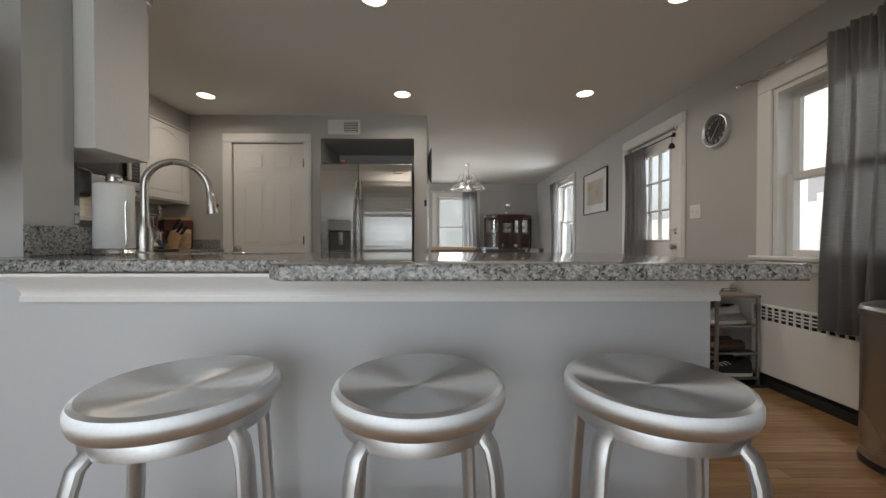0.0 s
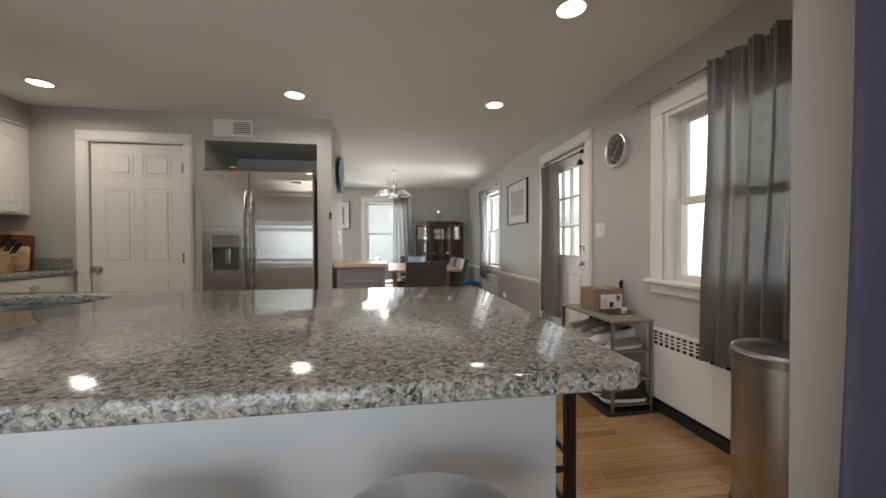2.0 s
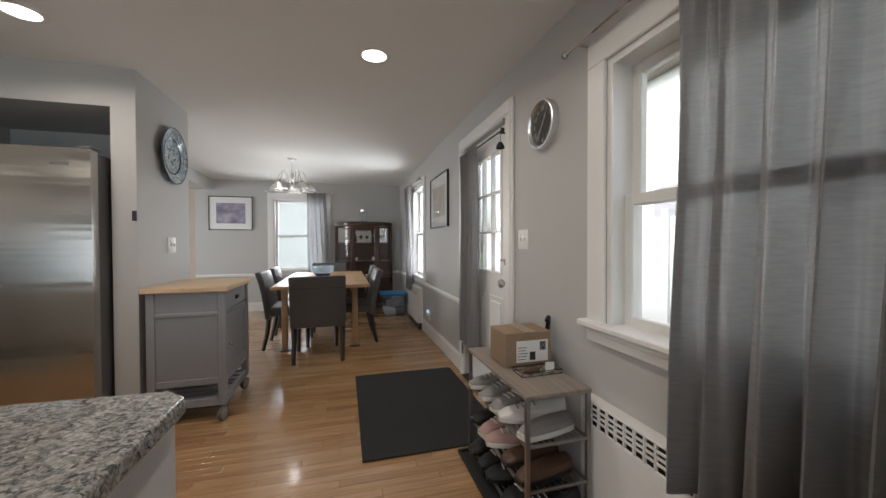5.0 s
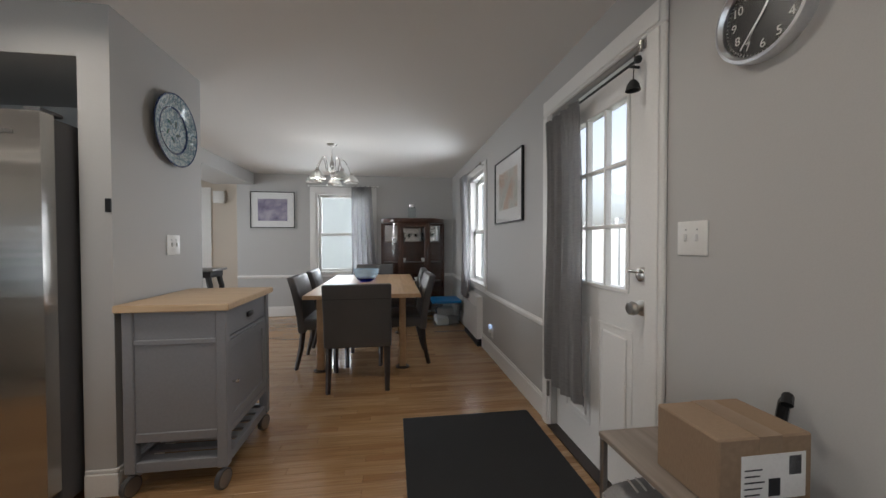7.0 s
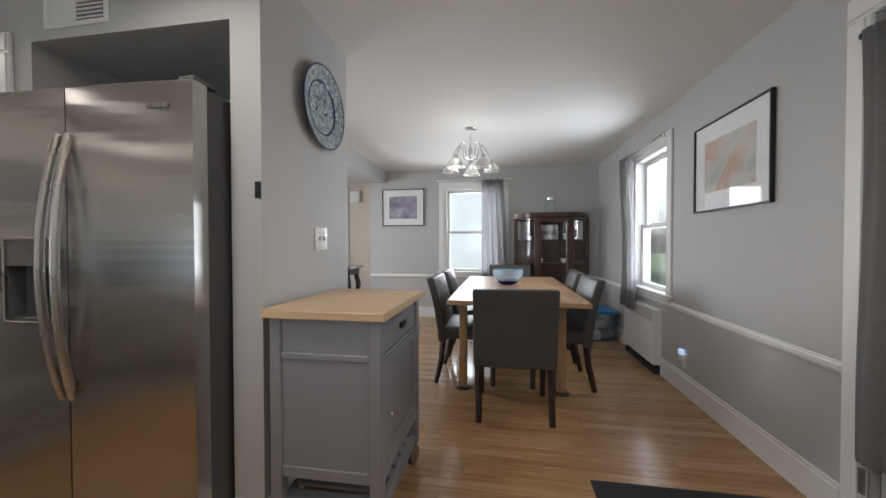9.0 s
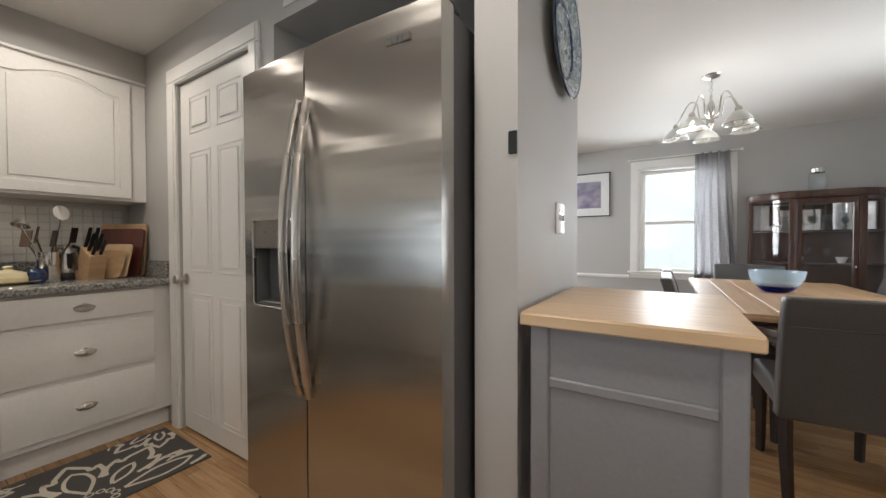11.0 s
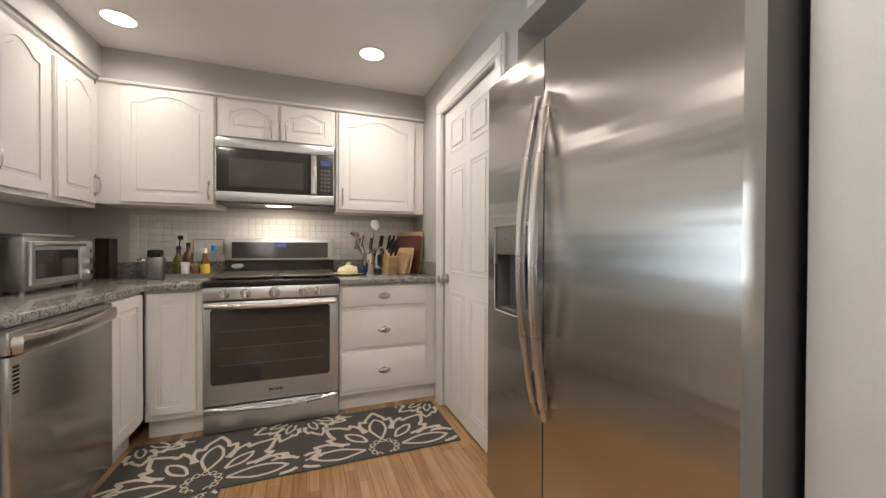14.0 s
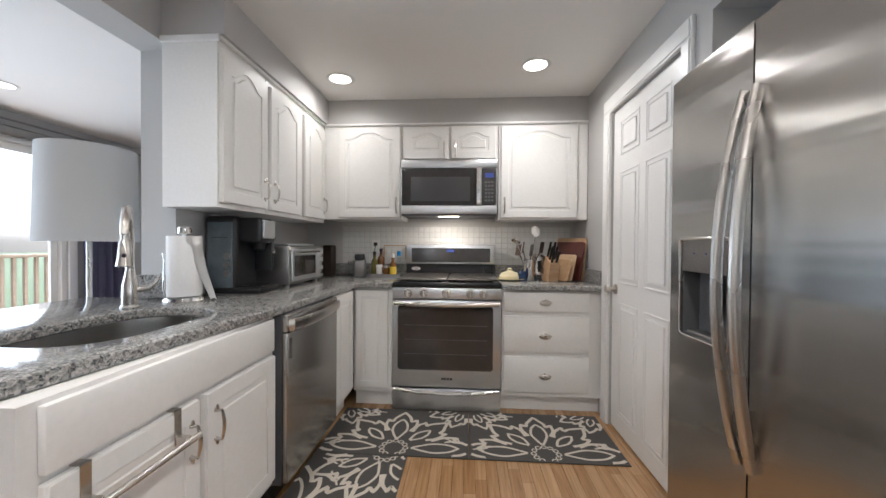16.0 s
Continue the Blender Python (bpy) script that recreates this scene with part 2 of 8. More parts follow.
def granite():
    m = mat("granite", (0.45, 0.44, 0.43), 0.10, grain=200, var=0.04, blotch=8, rvar=0.03, coat=0.0)
    p = m.node_tree.nodes["Principled BSDF"]
    tc = node(m, "ShaderNodeTexCoord")
    warp = node(m, "ShaderNodeTexNoise")
    warp.inputs["Scale"].default_value = 60
    add = node(m, "ShaderNodeVectorMath")
    add.operation = "MULTIPLY_ADD"
    add.inputs[1].default_value = (0.012, 0.012, 0.012)
    link(m, tc.outputs["Object"], warp.inputs["Vector"])
    link(m, warp.outputs["Color"], add.inputs[0])
    link(m, tc.outputs["Object"], add.inputs[2])
    cols = []
    for scale, stops in (
        (125, [(0.0, (0.045, 0.05, 0.055)), (0.14, (0.13, 0.14, 0.145)), (0.32, (0.24, 0.235, 0.22)), (0.52, (0.335, 0.32, 0.30)), (0.80, (0.44, 0.43, 0.405))]),
        (250, [(0.0, (0.02, 0.02, 0.022)), (0.25, (0.17, 0.165, 0.15)), (0.55, (0.365, 0.35, 0.325)), (0.88, (0.50, 0.49, 0.465))]),
    ):
        v = node(m, "ShaderNodeTexVoronoi")
        v.inputs["Scale"].default_value = scale
        link(m, add.outputs[0], v.inputs["Vector"])
        r = node(m, "ShaderNodeValToRGB")
        r.color_ramp.interpolation = "CONSTANT"
        for i, (pos, c) in enumerate(stops):
            e = r.color_ramp.elements[i] if i < 2 else r.color_ramp.elements.new(pos)
            e.position, e.color = pos, (*c, 1)
        sep = node(m, "ShaderNodeSeparateColor")
        link(m, v.outputs["Color"], sep.inputs[0])
        link(m, sep.outputs[0], r.inputs[0])
        cols.append(r)
    mx = node(m, "ShaderNodeMix")
    mx.data_type = "RGBA"
    mx.inputs[0].default_value = 0.4
    link(m, cols[0].outputs[0], mx.inputs[6])
    link(m, cols[1].outputs[0], mx.inputs[7])
    link(m, mx.outputs[2], p.inputs["Base Color"])
    return m


GRANITE = granite()


def steel(name, axis, colour=(0.53, 0.515, 0.495), rough=0.26):
    """Brushed sheet steel, faintly wavy. axis: the way in which the brush went."""
    st = [900, 900, 900]
    st["xyz".index(axis)] = 6
    m = mat(name, colour, rough, 1.0, grain=1, var=0.03, bump=0.0, blotch=1.5, stretch=st, rvar=0.04)
    p = m.node_tree.nodes["Principled BSDF"]
    p.inputs["Anisotropic"].default_value = 0.92
    tg = node(m, "ShaderNodeTangent")
    tg.direction_type, tg.axis = "RADIAL", "Z"
    link(m, tg.outputs[0], p.inputs["Tangent"])
    p.inputs["Anisotropic Rotation"].default_value = 0.0
    tc, wv, sc = node(m, "ShaderNodeTexCoord"), node(m, "ShaderNodeTexNoise"), node(m, "ShaderNodeMapping")
    sc.inputs["Scale"].default_value = (0.7, 0.7, 30.0)
    wv.inputs["Scale"].default_value, wv.inputs["Detail"].default_value = 1.0, 0.0
    link(m, tc.outputs["Object"], sc.inputs[0])
    link(m, sc.outputs[0], wv.inputs["Vector"])
    bp = node(m, "ShaderNodeBump")
    bp.inputs["Strength"].default_value, bp.inputs["Distance"].default_value = 0.30, 0.0030
    link(m, wv.outputs["Fac"], bp.inputs["Height"])
    link(m, bp.outputs[0], p.inputs["Normal"])
    return m


STEEL = steel("brushed_steel", "x", (0.48, 0.465, 0.445), rough=0.25)
STEELV = steel("brushed_steel_can", "z", (0.50, 0.49, 0.48), 0.28)


def planks(name, per_object):
    """Varnished oak strip floor, each board its own tone."""
    m = mat(name, (0.30, 0.16, 0.075), 0.23, grain=1, var=0.10, bump=0.10, blotch=2.5, rvar=0.06, coat=0.45)
    p = m.node_tree.nodes["Principled BSDF"]
    tc, mp, gn, rp = (node(m, "ShaderNode" + k) for k in ("TexCoord", "Mapping", "TexNoise", "ValToRGB"))
    mp.inputs["Scale"].default_value = (3.5, 70, 70)
    gn.inputs["Scale"].default_value, gn.inputs["Detail"].default_value, gn.inputs["Distortion"].default_value = 1.0, 6, 0.6
    link(m, tc.outputs["Object"], mp.inputs[0])
    link(m, mp.outputs[0], gn.inputs["Vector"])
    rnd = node(m, "ShaderNodeObjectInfo" if per_object else "ShaderNodeNewGeometry")
    r_out = rnd.outputs["Random" if per_object else "Random Per Island"]
    cr = node(m, "ShaderNodeValToRGB")
    for i, (pos, c) in enumerate([(0.0, (0.33, 0.182, 0.080)), (1.0, (0.47, 0.288, 0.145)), (0.35, (0.375, 0.215, 0.098)), (0.7, (0.42, 0.250, 0.120))]):
        e = cr.color_ramp.elements[i] if i < 2 else cr.color_ramp.elements.new(pos)
        e.position, e.color = pos, (*c, 1)
    link(m, r_out, cr.inputs[0])
    rp.color_ramp.elements[0].position, rp.color_ramp.elements[1].position = 0.3, 0.65
    rp.color_ramp.elements[0].color, rp.color_ramp.elements[1].color = (0.72, 0.68, 0.62, 1), (1.05, 1.05, 1.05, 1)
    link(m, gn.outputs["Fac"], rp.inputs[0])
    mx = node(m, "ShaderNodeVectorMath")
    mx.operation = "MULTIPLY"
    link(m, cr.outputs[0], mx.inputs[0])
    link(m, rp.outputs[0], mx.inputs[1])
    link(m, mx.outputs[0], p.inputs["Base Color"])
    return m


OAK, OAKREST = planks("oak_board", True), planks("oak_boards_rest", False)


def picture(name, stops, scale):
    """Soft washes of colour, as in a watercolour print."""
    m = mat(name, (0.6, 0.6, 0.6), 0.5, grain=40, var=0.04)
    p = m.node_tree.nodes["Principled BSDF"]
    tc, mp, nz, rp = (node(m, "ShaderNode" + k) for k in ("TexCoord", "Mapping", "TexNoise", "ValToRGB"))
    mp.inputs["Scale"].default_value = scale
    nz.inputs["Scale"].default_value, nz.inputs["Detail"].default_value = 1.0, 6
    link(m, tc.outputs["Object"], mp.inputs[0])
    link(m, mp.outputs[0], nz.inputs["Vector"])
    for i, (pos, c) in enumerate(stops):
        e = rp.color_ramp.elements[i] if i < 2 else rp.color_ramp.elements.new(pos)
        e.position, e.color = pos, (*c, 1)
    link(m, nz.outputs["Fac"], rp.inputs[0])
    link(m, rp.outputs[0], p.inputs["Base Color"])
    return m


ART1 = picture("watercolour_orange", [(0.25, (0.30, 0.34, 0.26)), (0.75, (0.60, 0.52, 0.42)), (0.45, (0.55, 0.54, 0.48)), (0.6, (0.56, 0.36, 0.25))], (5, 5, 5))
ART2 = picture("watercolour_violet", [(0.3, (0.10, 0.10, 0.16)), (0.75, (0.56, 0.50, 0.52)), (0.45, (0.25, 0.22, 0.32)), (0.6, (0.42, 0.38, 0.46))], (5, 5, 7))
PLATEM = picture("painted_plate_glaze", [(0.3, (0.015, 0.03, 0.12)), (0.8, (0.03, 0.16, 0.13)), (0.43, (0.50, 0.56, 0.55)), (0.56, (0.02, 0.10, 0.16)), (0.66, (0.42, 0.50, 0.48))], (42, 42, 42))
PLATEM.node_tree.nodes["Principled BSDF"].inputs["Coat Weight"].default_value = 0.8


def cloth_glow(base, name, share, open_weave=0.0):
    """A thin cloth that lets some light through."""
    m = base.copy()
    m.name = name
    nt = m.node_tree
    p = nt.nodes["Principled BSDF"]
    tl, mx = nt.nodes.new("ShaderNodeBsdfTranslucent"), nt.nodes.new("ShaderNodeMixShader")
    tl.inputs[0].default_value = (0.34, 0.35, 0.38, 1)
    mx.inputs[0].default_value = share
    nt.links.new(p.outputs[0], mx.inputs[1])
    nt.links.new(tl.outputs[0], mx.inputs[2])
    out = mx
    if open_weave:
        tr, out = nt.nodes.new("ShaderNodeBsdfTransparent"), nt.nodes.new("ShaderNodeMixShader")
        out.inputs[0].default_value = open_weave
        nt.links.new(mx.outputs[0], out.inputs[1])
        nt.links.new(tr.outputs[0], out.inputs[2])
    nt.links.new(out.outputs[0], nt.nodes["Material Output"].inputs[0])
    return m


SHEER = cloth_glow(GREYCLOTH, "sheer_grey_cloth", 0.30, 0.06)
PURPLEC = cloth_glow(PURPLE, "thin_purple_cloth", 0.15)
SHADET = cloth_glow(SHADEC, "thin_lampshade_cloth", 0.35)


# ---- mesh helpers ----
def merge(bm, tb):
    me = bpy.data.meshes.new("t")
    tb.to_mesh(me)
    tb.free()
    bm.from_mesh(me)
    bpy.data.meshes.remove(me)


def bx(bm, x0, x1, y0, y1, z0, z1, bev=0.0, seg=1, m=None):
    """A box, with rounded edges if bev is given; m places it."""
    tb = bmesh.new()
    v = [tb.verts.new((x, y, z)) for x in (x0, x1) for y in (y0, y1) for z in (z0, z1)]
    for f in ((0, 1, 3, 2), (4, 6, 7, 5), (0, 4, 5, 1), (2, 3, 7, 6), (0, 2, 6, 4), (1, 5, 7, 3)):
        tb.faces.new([v[i] for i in f])
    if bev:
        bmesh.ops.bevel(tb, geom=tb.edges[:], offset=bev, segments=seg, affect="EDGES", profile=0.5)
    if m:
        tb.transform(m)
    merge(bm, tb)
    return bm


def box(*a, **k):
    return bx(bmesh.new(), *a, **k)


def lathe(bm, prof, n=24, at=(0, 0, 0), m=None, sx=1.0, sy=1.0):
    """Turns a profile of (radius, height) round the upright axis through at."""
    tb = bmesh.new()
    rings = []
    for r, z in prof:
        if r < 1e-5:
            rings.append([tb.verts.new((0, 0, z))])
        else:
            rings.append([tb.verts.new((sx * r * math.cos(a), sy * r * math.sin(a), z)) for a in (2 * math.pi * i / n for i in range(n))])
    for p, q in zip(rings, rings[1:]):
        for i in range(n):
            j = (i + 1) % n
            f = [p[i % len(p)], p[j % len(p)], q[j % len(q)], q[i % len(q)]]
            f = list(dict.fromkeys(f))
            if len(f) > 2:
                tb.faces.new(f)
    bmesh.ops.recalc_face_normals(tb, faces=tb.faces[:])
    tb.transform(Matrix.Translation(at) @ (m or Matrix()))
    merge(bm, tb)
    return bm


def tube(bm, pts, r, n=8, flat=None):
    """A round bar along points; r may be a list. flat: (width, depth) shares for a strap."""
    pts = [Vector(p) for p in pts]
    rs = r if isinstance(r, (list, tuple)) else [r] * len(pts)
    tb = bmesh.new()
    rings, side = [], None
    for i, p in enumerate(pts):
        d = (pts[min(i + 1, len(pts) - 1)] - pts[max(i - 1, 0)]).normalized()
        if side is None:
            side = d.cross(Vector((0, 0, 1)) if abs(d.z) < 0.9 else Vector((1, 0, 0))).normalized()
        side = (side - d * side.dot(d)).normalized()
        up = d.cross(side)
        fx, fy = flat or (1, 1)
        rings.append([tb.verts.new(p + rs[i] * (fx * math.cos(a) * side + fy * math.sin(a) * up)) for a in (2 * math.pi * k / n for k in range(n))])
    for p, q in zip(rings, rings[1:]):
        for i in range(n):
            tb.faces.new((p[i], p[(i + 1) % n], q[(i + 1) % n], q[i]))
    tb.faces.new(rings[0][::-1])
    tb.faces.new(rings[-1])
    bmesh.ops.recalc_face_normals(tb, faces=tb.faces[:])
    merge(bm, tb)
    return bm


def cyl(bm, p0, p1, r, n=16, r1=None):
    return tube(bm, [p0, p1], [r, r if r1 is None else r1], n)


def prism(bm, pts, z0, z1, bev=0.0, holes=(), seg=2, m=None):
    """An upright slab over an outline in the plan, with holes."""
    tb = bmesh.new()
    edges = []
    for loop in (pts, *holes):
        vs = [tb.verts.new((x, y, z1)) for x, y in loop]
        edges += [tb.edges.new((vs[i], vs[(i + 1) % len(vs)])) for i in range(len(vs))]
    bmesh.ops.triangle_fill(tb, edges=edges, use_beauty=True)
    for f in tb.faces:
        if f.normal.z < 0:
            f.normal_flip()
    ext = bmesh.ops.extrude_face_region(tb, geom=tb.faces[:])
    low = [v for v in ext["geom"] if isinstance(v, bmesh.types.BMVert)]
    bmesh.ops.translate(tb, verts=low, vec=(0, 0, z0 - z1))
    bmesh.ops.recalc_face_normals(tb, faces=tb.faces[:])
    if bev:
        rim = [e for e in tb.edges if len(e.link_faces) == 2 and abs(e.verts[0].co.z - e.verts[1].co.z) < 1e-6 and e.calc_face_angle() > 1]
        bmesh.ops.bevel(tb, geom=rim, offset=bev, segments=seg, affect="EDGES", profile=0.5)
    if m:
        tb.transform(m)
    merge(bm, tb)
    return bm


def sheet(bm, fn, nu, nv, thick=0.0):
    """A surface from fn(u, v), u and v from 0 to 1."""
    tb = bmesh.new()
    g = [[tb.verts.new(fn(i / nu, j / nv)) for j in range(nv + 1)] for i in range(nu + 1)]
    for i in range(nu):
        for j in range(nv):
            tb.faces.new((g[i][j], g[i + 1][j], g[i + 1][j + 1], g[i][j + 1]))
    if thick:
        bmesh.ops.solidify(tb, geom=tb.faces[:], thickness=thick)
    bmesh.ops.recalc_face_normals(tb, faces=tb.faces[:])
    merge(bm, tb)
    return bm


def round_rect(x0, x1, y0, y1, r, n=5):
    out = []
    for cx, cy, a0 in ((x1 - r, y1 - r, 0), (x0 + r, y1 - r, 90), (x0 + r, y0 + r, 180), (x1 - r, y0 + r, 270)):
        out += [(cx + r * math.cos(radians(a0 + 90 * i / n)), cy + r * math.sin(radians(a0 + 90 * i / n))) for i in range(n + 1)]
    return out


def to_mesh(name, bm, material):
    me = bpy.data.meshes.new(name)
    bm.to_mesh(me)
    bm.free()
    for poly in me.polygons:
        poly.use_smooth = True
    me.set_sharp_from_angle(angle=radians(32))
    me.materials.append(material)
    return me


def thing(name, at, label, category, group="", turn=0.0):
    ob = new(name)
    ob.empty_display_size = 0.1
    ob.location = at
    ob.rotation_euler = (0, 0, radians(turn))
    return tagged(ob, label, category, group)


def part(name, bm, material, parent, label="", local=False):
    """Links a mesh as one part under a thing or a part. Its points are in the world's metres, or in the thing's own if local."""
    root = parent
    while root.parent:
        root = root.parent
    if not local:
        bm.transform(Matrix.Translation(-root.location))
    ob = new(name, to_mesh(name, bm, material))
    ob.parent = parent
    return tagged(ob, label) if label else ob


def structure(name, bm, material, label, category):
    return tagged(new(name, to_mesh(name, bm, material)), label, category, kind="structure")


def solid(name, bm, material, label, category, group="", at=(0, 0, 0)):
    """A thing of one single mesh."""
    bm.transform(Matrix.Translation(-Vector(at)))
    ob = new(name, to_mesh(name, bm, material))
    ob.location = at
    return tagged(ob, label, category, group)



# ---- the large structure ----
EX, NY, WX, FY = 2.73, 8.385, -2.43, 4.16  # faces of the east, north, west and pantry walls
SY0, SY1, SX = 1.63, 1.81, -0.955          # the kitchen's south wall and its end
UX = -0.872                                # the end of the wall cabinets
TOP = 0.888                                # the worktops

ground = structure("ground", box(-60, 60, -60, 60, -0.60, -0.40), GRASS, "mown green lawn round the house", "ground")
bm = box(-4.2, 2.2, -0.9, 1.55, -0.12, -0.022)
bx(bm, WX - 0.1, 2.86, 1.55, 8.86, -0.12, -0.022)
structure("subfloor", bm, DARKWOOD, "dark floor base under the oak boards", "floor")
structure("ceiling", box(-4.3, 2.9, -1.0, 8.9, CEIL, CEIL + 0.14), CEILP, "smooth matt off-white painted ceiling", "ceiling")


def wall_boxes(spans, holes, z1=CEIL):
    """Boxes of a wall that runs from a to b, round its openings (a, b, low, high)."""
    a, b = spans
    out, at = [], a
    for h0, h1, lo, hi in sorted(holes):
        out.append((at, h0, 0, z1))
        if lo > 0:
            out.append((h0, h1, 0, lo))
        if hi < z1:
            out.append((h0, h1, hi, z1))
        at = h1
    out.append((at, b, 0, z1))
    return [o for o in out if o[1] - o[0] > 1e-4]


W1 = (1.80, 2.665, 0.853, 1.945)   # kitchen window
D1 = (3.592, 4.472, 0.0, 2.025)  # entry door
W2 = (6.17, 6.95, 0.72, 2.02)   # dining window in the east wall
W3 = (0.46, 1.35, 0.72, 2.02)   # dining window in the north wall
W4 = (-2.66, 0.90, 0.0, 2.10)  # sliding door of the living room

bm = bmesh.new()
for a, b, lo, hi in wall_boxes((1.44, NY + 0.15), [W1, D1, W2]):
    bx(bm, EX, EX + 0.15, a, b, lo, hi)
structure("wall_east", bm, PAINT, "grey painted wall with windows and an entry door", "wall")
bm = bmesh.new()
for a, b, lo, hi in wall_boxes((-0.75, EX), [W3]):
    bx(bm, a, b, NY, NY + 0.15, lo, hi)
structure("wall_north", bm, PAINT, "grey painted dining room wall with one window", "wall")
bm = box(-0.75, -0.60, NY + 0.15, 8.75, 0, CEIL)
bx(bm, WX, -0.60, 8.75, 8.9, 0, CEIL)
structure("wall_hall", bm, HALLP, "beige painted wall of the hall beyond the dining room", "wall")
structure("beam_dining", box(-1.10, -0.487, 4.957, NY, 2.13, CEIL), PAINT, "grey painted boxed beam over the wide opening", "beam")
W5 = (6.1, 7.6, 0.8, 2.05)      # hall window, out of sight, added to let light into the hall
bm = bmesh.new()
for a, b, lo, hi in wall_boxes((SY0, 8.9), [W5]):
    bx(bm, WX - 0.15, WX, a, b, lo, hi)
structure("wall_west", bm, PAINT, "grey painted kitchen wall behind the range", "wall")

PD = (-1.665, -0.905, 0.0, 2.015)
AL = (-0.728, 0.265, 0.0, 2.064)
bm = bmesh.new()
for a, b, lo, hi in wall_boxes((WX, 0.40), [PD, AL]):
    bx(bm, a, b, FY, FY + 0.12, lo, hi)
structure("wall_pantry", bm, PAINT, "light grey wall with the pantry door and fridge alcove", "wall")
bm = box(0.265, 0.40, FY + 0.12, 4.957, 0, CEIL)
bx(bm, -0.80, -0.728, FY + 0.12, 4.957, 0, CEIL)
bx(bm, WX, -0.80, 4.86, 4.957, 0, CEIL)
bx(bm, -0.728, 0.265, 4.88, 4.957, 0, CEIL)
bx(bm, -0.728, 0.265, FY + 0.12, 4.88, 2.064, 2.12)
structure("wall_alcove", bm, PAINT, "light grey walls closing the fridge alcove", "wall")

structure("wall_south", box(-4.3, SX, SY0, SY1, 0, CEIL), PAINT, "grey painted wall between kitchen and living room", "wall")
structure("beam_south", box(SX, 2.10, SY0, SY1, 2.098, CEIL), PAINT, "grey painted beam over the breakfast bar", "beam")
bm = box(2.10, 2.25, -0.95, 1.44, 0, CEIL)
bx(bm, 2.25, EX + 0.15, 1.29, 1.44, 0, CEIL)
bx(bm, 2.10, 2.25, SY0, SY1, 2.098, CEIL)
bx(bm, 2.25, EX, SY0, SY1, 2.098, CEIL)
structure("wall_living_east", bm, PAINT, "grey painted living room wall ending beside the bin", "wall")
bm = bmesh.new()
for a, b, lo, hi in wall_boxes((-4.3, 2.10), [W4]):
    bx(bm, a, b, -0.95, -0.80, lo, hi)
structure("wall_living_south", bm, PAINT, "grey painted living room wall with a sliding door", "wall")
structure("wall_living_west", box(-4.3, -4.15, -0.80, SY0, 0, CEIL), PAINT, "grey painted living room end wall", "wall")
structure("wall_bar", box(SX, 1.343, 1.38, 1.50, 0, 0.845), BARW, "pale painted half wall under the breakfast bar", "wall")

# soffits over the wall cabinets
bm = box(WX, -2.115, SY1, FY, 2.118, CEIL)
bx(bm, -2.115, UX, SY1, 2.115, 2.118, CEIL)
structure("soffit", bm, PAINT, "grey painted soffit above the wall cabinets", "soffit")

# crown trim under the bar top
prof = [(1.38, 0.850), (1.322, 0.850), (1.322, 0.842)] + [(1.322 + 0.044 * math.sin(radians(9 * k)) ** 1.2, 0.842 - 0.055 * k / 10) for k in range(1, 11)]
prof += [(1.366, 0.783), (1.363, 0.782), (1.363, 0.766), (1.38, 0.766)]
bm = bmesh.new()
ends = [[bm.verts.new((-0.655 - (1.38 - y) * 0.4 if s == 0 else 1.343 + (1.38 - y), y, z)) for y, z in prof] for s in (0, 1)]
for k in range(len(prof)):
    n = (k + 1) % len(prof)
    bm.faces.new((ends[0][k], ends[0][n], ends[1][n], ends[1][k]))
for s in (0, 1):
    bm.faces.new(ends[s])
bmesh.ops.recalc_face_normals(bm, faces=bm.faces[:])
structure("trim_bar", bm, TRIM, "white stepped trim under the granite bar", "trim")

# baseboards and chair rails
bm = bmesh.new()
for a, b in ((4.58, 6.27), (7.03, NY)):
    bx(bm, EX - 0.016, EX, a, b, 0, 0.140, 0.004)
    bx(bm, EX - 0.011, EX, a, b, 0.140, 0.162, 0.004)
bx(bm, -0.75, EX - 0.016, NY - 0.016, NY, 0, 0.140, 0.004)
bx(bm, -0.75, EX - 0.016, NY - 0.011, NY, 0.140, 0.162, 0.004)
for x0, x1 in ((0.268, 0.414), (-0.822, -0.73)):
    bx(bm, x0, x1, FY - 0.014, FY, 0, 0.11, 0.004)
    bx(bm, x0, x1 - 0.003, FY - 0.010, FY, 0.11, 0.13, 0.004)
bx(bm, 0.40, 0.414, FY, 4.957, 0, 0.11, 0.004)
bx(bm, 0.40, 0.410, FY, 4.957, 0.11, 0.13, 0.004)
structure("baseboard", bm, TRIM, "white moulded wooden baseboard", "baseboard")
bm = bmesh.new()
for a, b in ((4.575, 6.085), (7.04, NY)):
    bx(bm, EX - 0.022, EX, a, b, 0.632, 0.662, 0.005)
    bx(bm, EX - 0.012, EX, a, b, 0.622, 0.672, 0.004)
for a, b in ((-0.75, 0.36), (1.47, EX - 0.022)):
    bx(bm, a, b, NY - 0.022, NY, 0.632, 0.662, 0.005)
    bx(bm, a, b, NY - 0.012, NY, 0.622, 0.672, 0.004)
structure("chair_rail", bm, TRIM, "white moulded chair rail along the dining walls", "trim")


def along(axis, face, sign):
    """Places a window built as x along the wall, y into the room, z up: east wall (axis x) or north or south wall (axis y)."""
    if axis == "x":
        return Matrix(((0, sign, 0, face), (1, 0, 0, 0), (0, 0, 1, 0), (0, 0, 0, 1)))
    return Matrix(((1, 0, 0, 0), (0, sign, 0, face), (0, 0, 1, 0), (0, 0, 0, 1)))


